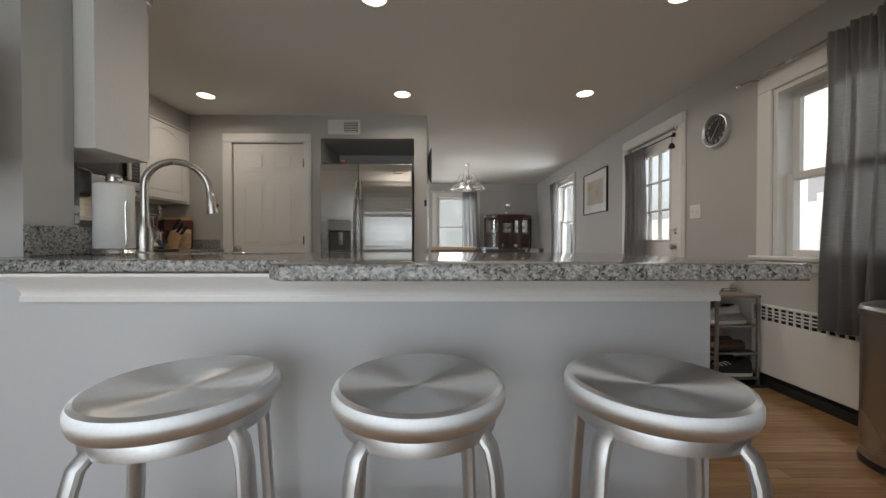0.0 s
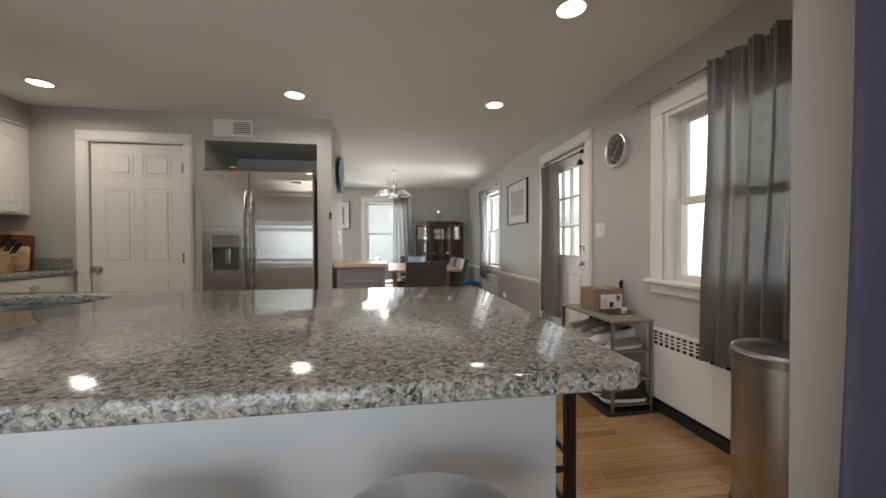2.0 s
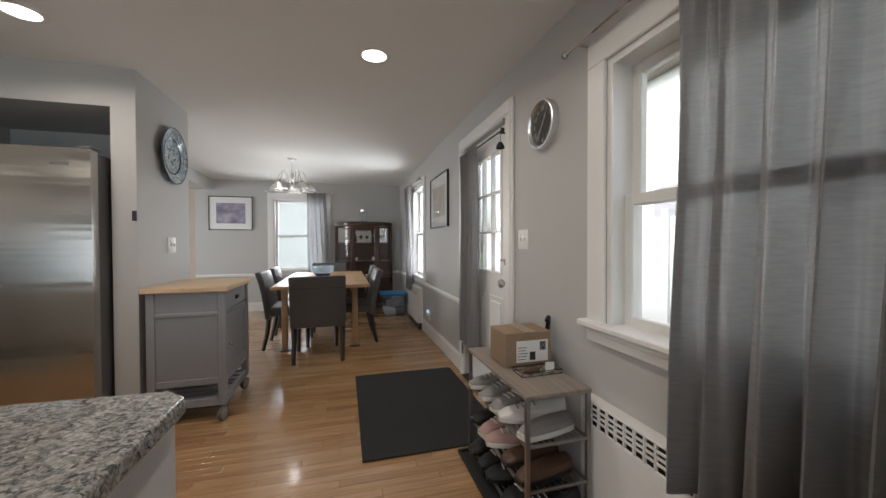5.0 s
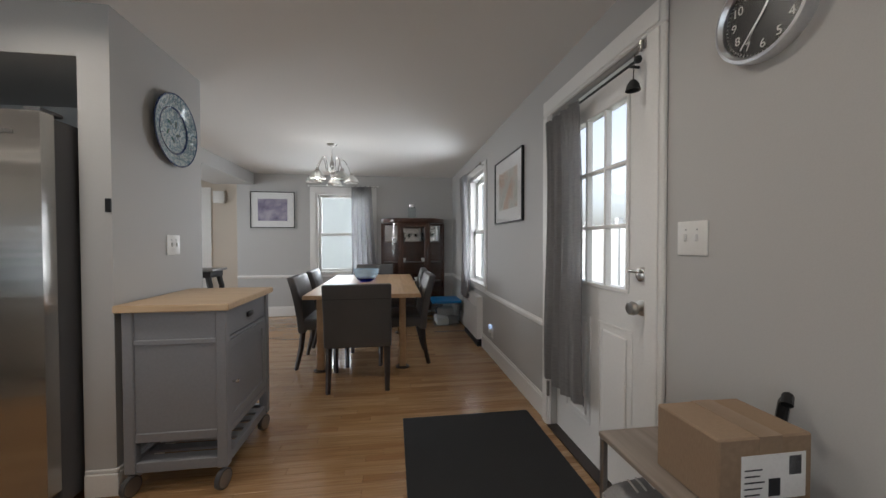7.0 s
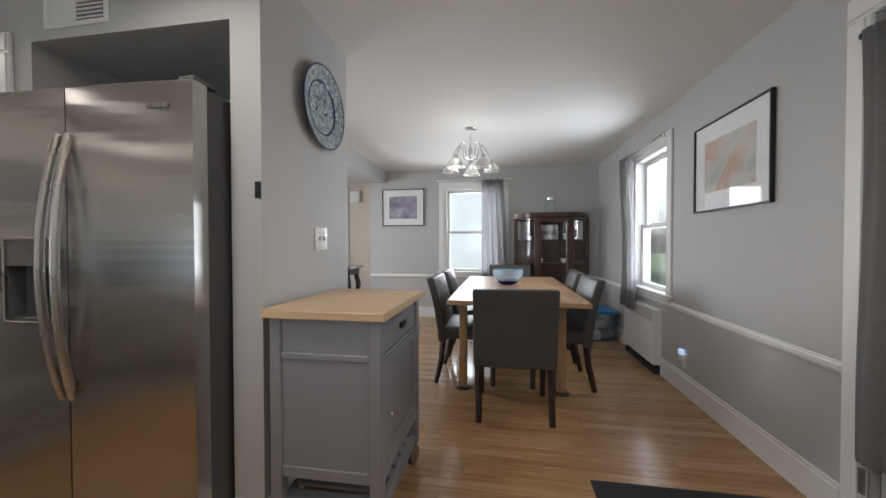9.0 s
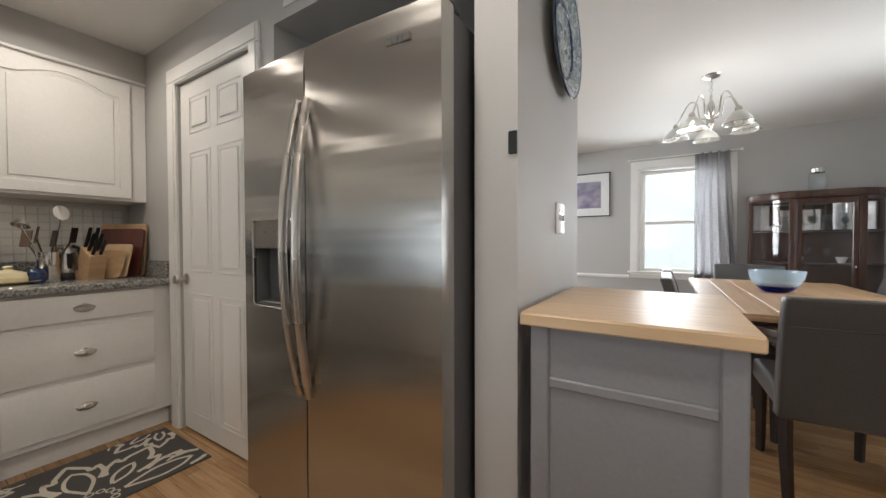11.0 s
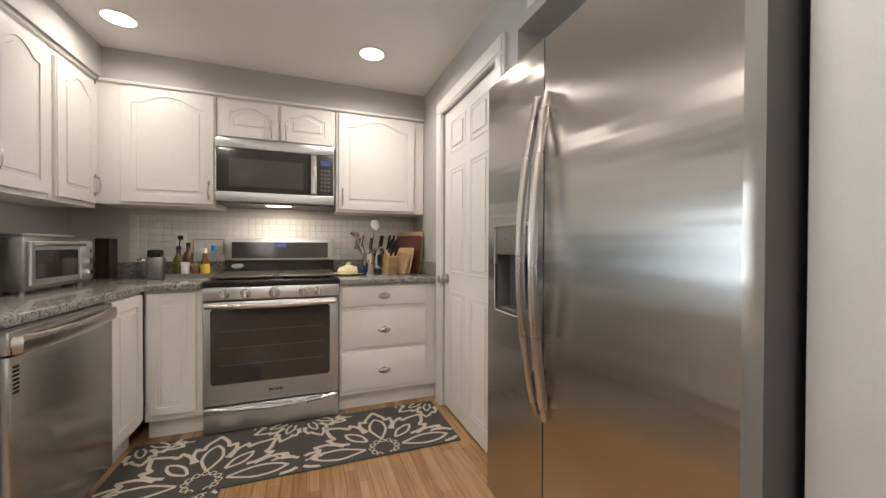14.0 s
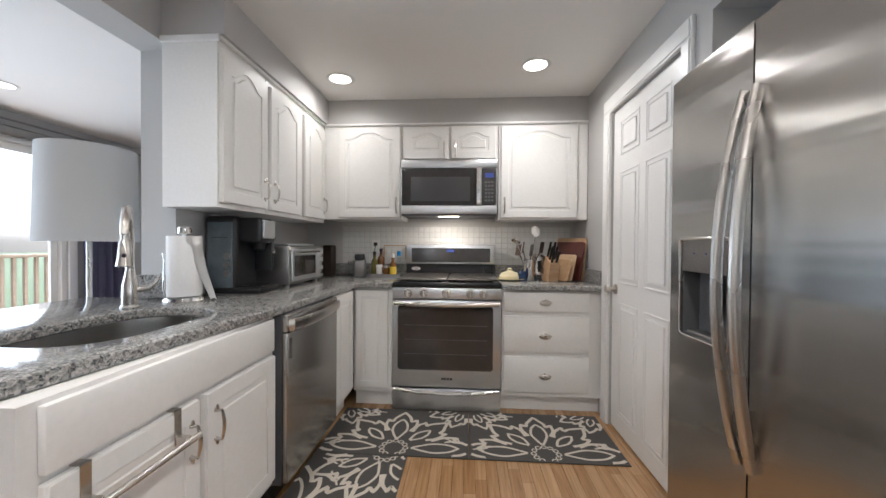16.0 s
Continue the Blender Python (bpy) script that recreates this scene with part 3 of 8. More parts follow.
def placed(bm, m):
    bm.transform(m)
    if m.determinant() < 0:
        bmesh.ops.reverse_faces(bm, faces=bm.faces[:])
    return bm


def window(name, hole, m, casing, label, sill=True, stool=0.05):
    """A double-hung window in the opening hole: casing, jambs, two sashes, panes, sill and apron."""
    a, b, lo, hi = hole
    root = new(name)
    tagged(root, label, "window", kind="structure")

    def add(n, bm, mt, parent=root):
        ob = new(n, to_mesh(n, placed(bm, m), mt))
        ob.parent = parent
        return ob
    c = casing
    bm = bmesh.new()
    for p0, p1, q0, q1 in ((a - c, a, lo, hi), (b, b + c, lo, hi), (a - c, b + c, hi, hi + c)):
        bx(bm, p0, p1, 0, 0.018, q0, q1, 0.004)
    add("casing", bm, TRIM)
    bm = bmesh.new()
    for p0, p1, q0, q1 in ((a, a + 0.03, lo, hi), (b - 0.03, b, lo, hi), (a + 0.03, b - 0.03, hi - 0.03, hi)):
        bx(bm, p0, p1, -0.15, 0.0, q0, q1)
    add("jamb", bm, TRIM)
    if sill:
        bm = box(a - c - 0.03, b + c + 0.03, -0.15, stool, lo - 0.024, lo + 0.004, 0.006)
        add("sill", bm, TRIM)
        bm = box(a - c, b + c, 0, 0.02, lo - 0.085, lo - 0.028, 0.004)
        bx(bm, a - c + 0.01, b + c - 0.01, 0, 0.03, lo - 0.048, lo - 0.028, 0.006)
        add("apron", bm, TRIM)
    mid = lo + (hi - lo) * 0.47
    a2, b2, w = a + 0.03, b - 0.03, 0.045
    for n, y, q0, q1 in (("lower_sash", -0.075, lo, mid + 0.022), ("upper_sash", -0.112, mid - 0.022, hi - 0.03)):
        bm = bmesh.new()
        for p0, p1, r0, r1 in ((a2, a2 + w, q0, q1), (b2 - w, b2, q0, q1), (a2 + w, b2 - w, q0, q0 + w), (a2 + w, b2 - w, q1 - w, q1)):
            bx(bm, p0, p1, y - 0.017, y + 0.017, r0, r1, 0.004)
        s = add(n, bm, WHITEP)
        g = add("pane", box(a2 + w, b2 - w, y - 0.003, y + 0.003, q0 + w, q1 - w), GLASS, s)
        g.visible_shadow = False
    bm = box((a + b) / 2 - 0.03, (a + b) / 2 + 0.03, -0.075, -0.055, mid + 0.022, mid + 0.034, 0.003)
    add("sash_lock", bm, WHITEP)
    return root


ME = along("x", EX, -1)
window("window_1", W1, ME, 0.105, "white double-hung kitchen window with a deep sill")
# added out of sight, only to light the hall
window("window_4", W5, along("x", WX, 1), 0.085, "unseen white double-hung window added to light the hall")
window("window_2", W2, ME, 0.085, "white double-hung dining window beside a curtain", stool=0.035)
window("window_3", W3, along("y", NY, -1), 0.09, "white double-hung window at the dining table's end", stool=0.035)


def six_panel(bm, x0, x1, z0, z1, y, depth=0.005, rows=((0.05, 0.40), (0.46, 0.80), (0.85, 0.955))):
    """Raised panels, two across, on a door's face at y (towards -y)."""
    w = x1 - x0
    for f0, f1 in rows:
        for g0, g1 in ((0.14, 0.455), (0.545, 0.86)):
            p0, p1, q0, q1 = x0 + g0 * w, x0 + g1 * w, z0 + f0 * (z1 - z0), z0 + f1 * (z1 - z0)
            for a in ((p0, p1, q0, q0 + 0.012), (p0, p1, q1 - 0.012, q1), (p0, p0 + 0.012, q0 + 0.012, q1 - 0.012), (p1 - 0.012, p1, q0 + 0.012, q1 - 0.012)):
                bx(bm, a[0], a[1], y - depth * 0.7, y, a[2], a[3], 0.002)
            bx(bm, p0 + 0.035, p1 - 0.035, y - depth, y, q0 + 0.035, q1 - 0.035, 0.006)


# pantry door, closed
door = tagged(new("door_1"), "closed white six-panel pantry door with a nickel knob", "door", kind="structure")
bm = box(PD[0] + 0.004, PD[1] - 0.004, FY + 0.012, FY + 0.047, 0.012, PD[3] - 0.004, 0.002)
six_panel(bm, PD[0], PD[1], 0.012, PD[3], FY + 0.012)
part("door_leaf", bm, TRIM, door)
bm = bmesh.new()
for p0, p1, q0, q1 in ((PD[0] - 0.097, PD[0], 0, PD[3]), (PD[1], PD[1] + 0.08, 0, PD[3]), (PD[0] - 0.097, PD[1] + 0.08, PD[3], PD[3] + 0.097)):
    bx(bm, p0, p1, FY - 0.018, FY, q0, q1, 0.004)
    bx(bm, p0 + 0.012, p1 - 0.012, FY - 0.024, FY - 0.018, q0 + (0.012 if q0 else 0), q1 - (0 if q0 == 0 else 0.012), 0.003)
part("casing", bm, TRIM, door)
knob_m = pose(0, 0, 0, 90, 0, 0)
part("door_knob", lathe(bmesh.new(), [(0, 0), (0.032, 0), (0.032, 0.006), (0.012, 0.010), (0.011, 0.032), (0.024, 0.040), (0.029, 0.052), (0.024, 0.064), (0, 0.067)], 20, (PD[0] + 0.055, FY + 0.012, 0.887), knob_m), NICKEL, door, "round nickel door knob")
for z in (0.28, 0.98, 1.80):
    part("hinge", box(PD[1] - 0.006, PD[1] + 0.008, FY - 0.026, FY - 0.002, z - 0.045, z + 0.045, 0.003), NICKEL, door)

# entry door with nine panes
door = tagged(new("door_2"), "white entry door with nine panes above two panels", "door", kind="structure")
DX = EX + 0.035
g0, g1, gz0, gz1 = 3.775, 4.290, 0.985, 1.862
bm = bmesh.new()
for p0, p1, q0, q1 in ((D1[0] + 0.004, g0, 0.015, D1[3] - 0.004), (g1, D1[1] - 0.004, 0.015, D1[3] - 0.004), (g0, g1, 0.015, gz0), (g0, g1, gz1, D1[3] - 0.004)):
    bx(bm, DX, DX + 0.045, p0, p1, q0, q1)
for p0, p1 in ((3.73, 3.995), (4.07, 4.335)):
    for a in ((p0, p1, 0.20, 0.214), (p0, p1, 0.786, 0.80), (p0, p0 + 0.014, 0.214, 0.786), (p1 - 0.014, p1, 0.214, 0.786)):
        bx(bm, DX - 0.006, DX, a[0], a[1], a[2], a[3], 0.003)
    bx(bm, DX - 0.009, DX, p0 + 0.04, p1 - 0.04, 0.24, 0.76, 0.007)
leaf = part("door_leaf", bm, TRIM, door)
bm = bmesh.new()
for p0, p1, q0, q1 in ((g0 - 0.02, g1 + 0.02, gz0 - 0.02, gz0), (g0 - 0.02, g1 + 0.02, gz1, gz1 + 0.02), (g0 - 0.02, g0, gz0, gz1), (g1, g1 + 0.02, gz0, gz1)):
    bx(bm, DX - 0.010, DX, p0, p1, q0, q1, 0.003)
for k in (1, 2):
    c = g0 + (g1 - g0) * k / 3
    bx(bm, DX - 0.004, DX + 0.03, c - 0.009, c + 0.009, gz0, gz1, 0.003)
    c = gz0 + (gz1 - gz0) * k / 3
    bx(bm, DX - 0.003, DX + 0.029, g0, g1, c - 0.009, c + 0.009, 0.003)
part("glazing_bars", bm, TRIM, leaf)
for i in range(3):
    for j in range(3):
        a, b = g0 + (g1 - g0) * i / 3 + 0.009, g0 + (g1 - g0) * (i + 1) / 3 - 0.009
        c, d = gz0 + (gz1 - gz0) * j / 3 + 0.009, gz0 + (gz1 - gz0) * (j + 1) / 3 - 0.009
        pn = part("pane", box(DX + 0.010, DX + 0.016, a, b, c, d), GLASS, leaf)
        pn.visible_shadow = False
bm = bmesh.new()
for p0, p1, q0, q1 in ((D1[0] - 0.100, D1[0], 0, D1[3]), (D1[1], D1[1] + 0.100, 0, D1[3]), (D1[0] - 0.100, D1[1] + 0.100, D1[3], D1[3] + 0.100)):
    bx(bm, EX - 0.020, EX, p0, p1, q0, q1, 0.005)
    bx(bm, EX - 0.027, EX - 0.020, p0 + 0.02, p1 - 0.012, q0 + (0.012 if q0 else 0), q1 - 0.004, 0.003)
part("casing", bm, TRIM, door)
part("threshold", box(EX - 0.03, EX + 0.14, D1[0], D1[1], 0.001, 0.014, 0.003), DARKWOOD, door, "dark wooden threshold")
knob_e = pose(0, 0, 0, 0, -90, 0)
part("door_knob", lathe(bmesh.new(), [(0, 0), (0.034, 0), (0.034, 0.006), (0.013, 0.010), (0.012, 0.030), (0.026, 0.036), (0.031, 0.050), (0.025, 0.064), (0, 0.066)], 20, (DX, 3.668, 0.918), knob_e), NICKEL, door, "round nickel door knob")
bm = lathe(bmesh.new(), [(0, 0), (0.032, 0), (0.030, 0.014), (0.014, 0.018), (0, 0.019)], 20, (DX, 3.668, 1.062), knob_e)
bx(bm, DX - 0.036, DX - 0.018, 3.648, 3.718, 1.068, 1.082, 0.004, 2, None)
part("deadbolt", bm, NICKEL, door, "nickel deadbolt with a thumb turn")
for z in (0.25, 1.05, 1.83):
    part("hinge", box(EX - 0.034, EX - 0.020, D1[1] - 0.012, D1[1] + 0.008, z - 0.05, z + 0.05, 0.003), GREYM, door)

# sliding door of the living room
door = tagged(new("door_3"), "white-framed sliding glass door to the deck", "door", kind="structure")
bm = bmesh.new()
a, b, lo, hi = W4
mid = (a + b) / 2
for p0, p1, q0, q1 in ((a, a + 0.05, 0, hi), (b - 0.05, b, 0, hi), (a + 0.05, b - 0.05, hi - 0.05, hi), (a + 0.05, b - 0.05, 0.0, 0.04)):
    bx(bm, p0, p1, -0.90, -0.81, q0, q1, 0.004)
part("frame", bm, WHITEP, door)
for p0, p1, y in ((a + 0.05, mid + 0.03, -0.865), (mid - 0.03, b - 0.05, -0.835)):
    bm = bmesh.new()
    for c in ((p0, p0 + 0.06, 0.04, hi - 0.05), (p1 - 0.06, p1, 0.04, hi - 0.05), (p0 + 0.06, p1 - 0.06, 0.04, 0.12), (p0 + 0.06, p1 - 0.06, hi - 0.12, hi - 0.05)):
        bx(bm, c[0], c[1], y - 0.014, y + 0.014, c[2], c[3], 0.003)
    s = part("sliding_leaf", bm, WHITEP, door)
    pn = part("pane", box(p0 + 0.06, p1 - 0.06, y - 0.003, y + 0.003, 0.12, hi - 0.12), GLASS, s)
    pn.visible_shadow = False
part("blind_box", box(a - 0.05, b + 0.05, -0.80, -0.74, hi - 0.01, hi + 0.07, 0.01), GREYM, door, "grey blind box over the sliding door")
bm = bmesh.new()
for p0, p1, q0, q1 in ((a - 0.08, a, 0, hi), (b, b + 0.08, 0, hi)):
    bx(bm, p0, p1, -0.80, -0.782, q0, q1, 0.004)
part("casing", bm, TRIM, door)

# hall door frame, half seen past the dining room
door = tagged(new("door_4"), "cream panelled hall door in a white frame", "door", kind="structure")
bm = box(-2.06, -1.38, 8.728, 8.75, 0.012, 2.03, 0.002)
six_panel(bm, -2.06, -1.38, 0.012, 2.03, 8.728)
part("door_leaf", bm, TRIM, door)
bm = bmesh.new()
for p0, p1, q0, q1 in ((-2.15, -2.06, 0, 2.03), (-1.38, -1.29, 0, 2.03), (-2.15, -1.29, 2.03, 2.12)):
    bx(bm, p0, p1, 8.722, 8.75, q0, q1, 0.004)
part("casing", bm, TRIM, door)

# recessed ceiling lights
CANSEEN = CANS[:7]
first = None
for cx, cy in CANSEEN:
    if first is None:
        first = thing("ceiling_light", (cx, cy, CEIL), "lit round recessed ceiling light with a white rim", "ceiling light", "recessed ceiling lights")
        part("rim", lathe(bmesh.new(), [(0.070, -0.001), (0.094, -0.001), (0.096, -0.004), (0.090, -0.007), (0.072, -0.006), (0.070, -0.001)], 32), WHITEP, first, local=True)
        part("lens", lathe(bmesh.new(), [(0.0, -0.0035), (0.071, -0.0035), (0.071, -0.001), (0, -0.001)], 32), CANGLOW, first, "glowing warm white lens", local=True)
    else:
        copy_thing(first, pose(cx, cy, CEIL))

# outside: fence, neighbour's house, deck
fence = thing("fence", (5.6, 3, -0.4), "white vinyl privacy fence beside the garden", "fence")
for k in range(14):
    y = -3.0 + k * 1.0
    part("post", box(5.55, 5.65, y - 0.05, y + 0.05, -0.4, 1.62, 0.006), FENCE, fence)
    part("panel", box(5.585, 5.615, y + 0.05, y + 0.95, -0.3, 1.52), FENCE, fence)
house = thing("neighbour_house", (10, 4, -0.4), "white sided neighbouring house with a dark roof", "house")
bm = box(9.0, 15.0, -2, 10, -0.4, 5.2)
for k in range(28):
    bx(bm, 8.985, 9.0, -2, 10, -0.3 + k * 0.19, -0.3 + k * 0.19 + 0.175)
part("wall", bm, SIDING, house)
part("roof", prism(bmesh.new(), [(8.6, 5.2), (15.4, 5.2), (12, 7.6)], -2.3, 10.3, m=Matrix(((1, 0, 0, 0), (0, 0, 1, 0), (0, 1, 0, 0), (0, 0, 0, 1)))), GREYWOOD, house)
for y in (1.2, 4.6, 7.6):
    w = part("window", box(8.94, 8.99, y, y + 0.9, 1.2, 2.6, 0.01), FENCE, house)
    part("pane", box(8.925, 8.94, y + 0.07, y + 0.83, 1.27, 2.53), CARTP, w)
house = thing("far_house", (1, 19, -0.4), "pale sided house beyond the dining window", "house")
bm = box(-5, 7, 18, 24, -0.4, 5.4)
for k in range(30):
    bx(bm, -5, 7, 17.985, 18, -0.3 + k * 0.19, -0.3 + k * 0.19 + 0.175)
part("wall", bm, PALESIDE, house)
for x in (-3.6, 4.2):
    w = part("window", box(x, x + 0.9, 17.94, 17.99, 2.4, 3.8, 0.01), FENCE, house)
    part("pane", box(x + 0.07, x + 0.83, 17.925, 17.94, 2.47, 3.73), CARTP, w)
deck = thing("deck_railing", (-2, -3.4, -0.4), "pale timber deck with a slatted railing", "railing")
part("deck_floor", box(-5, 1.5, -3.6, -1.0, -0.4, -0.03), DECK, deck)
part("top_rail", box(-5, 1.5, -3.55, -3.43, 0.92, 0.97, 0.006), DECK, deck)
part("bottom_rail", box(-5, 1.5, -3.52, -3.46, 0.08, 0.14, 0.004), DECK, deck)
for k in range(46):
    x = -4.9 + k * 0.14
    part("baluster", box(x, x + 0.04, -3.51, -3.47, 0.14, 0.92), DECK, deck)

# ---- kitchen ----
EAST, NORTH = 90, 180  # the turn of a front that is built looking to -y


def arch(x0, x1, z0, z1, rise, n=12):
    """Outline of a panel whose top edge is a shallow arch."""
    pts = [(x0, z0), (x1, z0), (x1, z1 - rise)]
    for i in range(1, n):
        u = i / n
        s = 0.12
        h = 0.0 if u < s or u > 1 - s else math.sin(math.pi * (u - s) / (1 - 2 * s))
        pts.append((x1 + (x0 - x1) * u, z1 - rise + rise * h))
    pts.append((x0, z1 - rise))
    return pts




def door_mesh(w, h, arched):
    """A cabinet door, its face towards -y, from (0, 0) to (w, h)."""
    bm = box(0.0015, w - 0.0015, -0.018, 0, 0.0015, h - 0.0015, 0.003)
    e = min(0.06, w * 0.2)
    out = round_rect(0.004, w - 0.004, 0.004, h - 0.004, 0.004, 2)
    hole = arch(e, w - e, e, h - e * 0.8, min(0.055, h * 0.14), 14) if arched else [(e, e), (w - e, e), (w - e, h - e), (e, h - e)]
    prism(bm, out, 0.018, 0.024, 0.0015, [hole], 1, m=pose(0, 0, 0, 90, 0, 0))
    i = e + 0.022
    inner = arch(i, w - i, i, h - i * 0.85, min(0.05, h * 0.13), 14) if arched else [(i, i), (w - i, i), (w - i, h - i), (i, h - i)]
    prism(bm, inner, 0.016, 0.0235, 0.004, (), 1, m=pose(0, 0, 0, 90, 0, 0))
    return bm


def pull(bm, x, z, length=0.095):
    """A bowed upright pull with leaf-shaped feet."""
    for s in (-1, 1):
        lathe(bm, [(0, 0), (0.008, 0), (0.006, 0.005), (0.004, 0.022)], 10, (x, -0.024, z + s * length / 2), pose(0, 0, 0, 90))
        lathe(bm, [(0, -0.014), (0.005, -0.008), (0.006, 0), (0.004, 0.010), (0, 0.014)], 8, (x, -0.030, z + s * (length / 2 + 0.006)))
    tube(bm, [(x, -0.046 - 0.008 * math.sin(math.pi * k / 8), z + length * (k / 8 - 0.5)) for k in range(9)], [0.0045 + 0.0015 * math.sin(math.pi * k / 8) for k in range(9)], 8)
    return bm


def cup(bm, x, z, w=0.085):
    """A bin cup pull."""
    tb = bmesh.new()
    lathe(tb, [(0.0, 0.030), (0.022, 0.026), (0.036, 0.014), (0.040, 0.0)], 20)
    tb.transform(pose(x, -0.018, z, 90, 0, 0) @ Matrix.Diagonal((w / 0.08, 0.52, 0.8, 1)))
    merge(bm, tb)
    tube(bm, [(x - w / 2, -0.021, z + 0.004), (x, -0.021, z + 0.024), (x + w / 2, -0.021, z + 0.004)], 0.004, 6)
    return bm


def unit(name, x, y, z, turn, w, h, d, label, fronts, category="cabinet", group="", toe=0.0, filler=0.0, well=0.0):
    """A cabinet: body behind a face frame, with fronts (kind, x0, x1, z0, z1, pull place). Origin: front, lower left as seen."""
    t = thing(name, (x, y, z), label, category, group, turn)
    bm = box(0, w + filler, 0.0, d, toe, h - well, 0.001)
    if well:
        bx(bm, 0, w + filler, 0.0, 0.10, h - well, h)
        bx(bm, 0, 0.018, 0.10, d, h - well, h)
        bx(bm, w - 0.018, w, 0.10, d, h - well, h)
    if toe:
        bx(bm, 0, w + filler, 0.055, d, 0, toe)
    part("body", bm, CAB, t, local=True)
    for kind, x0, x1, z0, z1, at in fronts:
        if kind == "door" or kind == "arched":
            bm = door_mesh(x1 - x0, z1 - z0, kind == "arched")
        else:
            bm = box(0.0015, x1 - x0 - 0.0015, -0.02, 0, 0.0015, z1 - z0 - 0.0015, 0.005, 2)
        bm.transform(Matrix.Translation((x0, 0, z0)))
        f = part("drawer" if kind in ("drawer", "panel") else "door", bm, CAB, t, local=True)
        if at and kind == "drawer":
            part("handle", cup(bmesh.new(), *at), NICKEL, f, "nickel cup pull", local=True)
        elif at:
            part("handle", pull(bmesh.new(), *at), NICKEL, f, "bowed nickel pull", local=True)
    return t


UF, UB = -2.118, 0.31   # front plane of the west wall cabinets, their depth
UZ, UH = 1.358, 0.752
wl = "white wall cabinet with arched panel doors"
unit("wall_cabinet", UF, 3.478, UZ, EAST, 0.60, UH, UB, "white wall cabinet with one arched door beside the microwave",
     [("arched", 0.015, 0.60, 0.012, UH - 0.02, (0.045, 0.11))], filler=0.079)
unit("wall_cabinet", UF, 2.716, 1.822, EAST, 0.757, UZ + UH - 1.822, UB, "short white wall cabinet with two arched doors above the microwave",
     [("arched", 0.02, 0.372, 0.010, 0.262, (0.335, 0.085)), ("arched", 0.388, 0.74, 0.010, 0.262, (0.425, 0.085))])
unit("wall_cabinet", UF, 2.0835, UZ, EAST, 0.6285, UH, UB, "white wall cabinet with one arched door in the corner",
     [("arched", 0.1215, 0.6215, 0.012, UH - 0.02, (0.5915, 0.11))])
UY = 2.082
for k, (x0, x1, d0, d1) in enumerate(((UX, -1.268, -0.880, -1.255), (-1.271, -1.690, -1.285, -1.662), (-1.693, -2.11, -1.722, -2.082))):
    w = x0 - x1
    unit("wall_cabinet", x0, UY, 1.328, NORTH, w, UZ + UH - 1.328, 0.268, "white wall cabinet with one arched door over the coffee maker" if k == 0 else wl,
         [("arched", x0 - d0, x0 - d1, 0.022, 0.735, ((x0 - d1 - 0.035) if k != 1 else x0 - d0 + 0.035, 0.13))], group="wall cabinets over the sink run")
bm = box(-2.118, -2.098, 2.10, FY, 2.100, 2.118, 0.004)
bx(bm, -2.098, UX + 0.012, 2.082, 2.100, 2.100, 2.118, 0.004)
bx(bm, UX, UX + 0.012, SY1, 2.10, 2.085, 2.118, 0.004)
structure("trim_cabinet", bm, TRIM, "white crown strip above the wall cabinets", "trim")

# base cabinets
BF = -1.79
unit("base_cabinet", BF, 3.480, 0, EAST, 0.60, 0.850, 0.635, "white base cabinet with three drawers and cup pulls",
     [("drawer", 0.010, 0.588, 0.702, 0.838, (0.294, 0.765)), ("drawer", 0.010, 0.588, 0.422, 0.675, (0.294, 0.535)), ("drawer", 0.010, 0.588, 0.148, 0.398, (0.294, 0.258))],
     toe=0.115, filler=0.077)
unit("base_cabinet", BF, 2.435, 0, EAST, 0.275, 0.850, 0.635, "white corner base cabinet with a flat panel door",
     [("door", 0.012, 0.25, 0.148, 0.838, None)], toe=0.115)
unit("base_cabinet", -1.408, 2.42, 0, NORTH, 0.375, 0.850, 0.60, "white corner base cabinet next to the dishwasher",
     [("door", 0.012, 0.34, 0.148, 0.838, None)], toe=0.115)
sinkbase = unit("sink_cabinet", 0.10, 2.395, 0, NORTH, 0.885, 0.850, 0.60, "white sink cabinet with two panel doors and a long front",
     [("panel", 0.03, 0.87, 0.700, 0.842, None), ("door", 0.03, 0.435, 0.148, 0.685, (0.395, 0.57)), ("door", 0.46, 0.87, 0.148, 0.685, (0.50, 0.57))], toe=0.115, well=0.20)
unit("base_cabinet", 1.31, 2.27, 0, NORTH, 1.20, 0.850, 0.50, "white base cabinet at the end of the breakfast bar",
     [("door", 0.03, 0.58, 0.115, 0.812, (0.54, 0.62)), ("door", 0.60, 1.16, 0.115, 0.812, (0.64, 0.62))], toe=0.10)
structure("panel_bar_end", box(1.325, 1.343, 1.50, 2.27, 0, 0.85, 0.002), BARW, "pale end panel of the breakfast bar", "panel")
tb = thing("towel_bar", (-0.12, 2.44, 0.60), "nickel towel bar hooked over the sink cabinet door", "towel bar")
for x in (-0.245, 0.0):
    bm = box(x - 0.012, x + 0.012, 2.419, 2.4225, 0.590, 0.690, 0.001)
    bx(bm, x - 0.012, x + 0.012, 2.395, 2.4225, 0.686, 0.690, 0.001)
    bx(bm, x - 0.010, x + 0.010, 2.4225, 2.455, 0.593, 0.615, 0.002)
    part("hook", bm, NICKEL, tb)
part("bar", cyl(bmesh.new(), (-0.275, 2.462, 0.604), (0.03, 2.462, 0.604), 0.009, 14), NICKEL, tb)

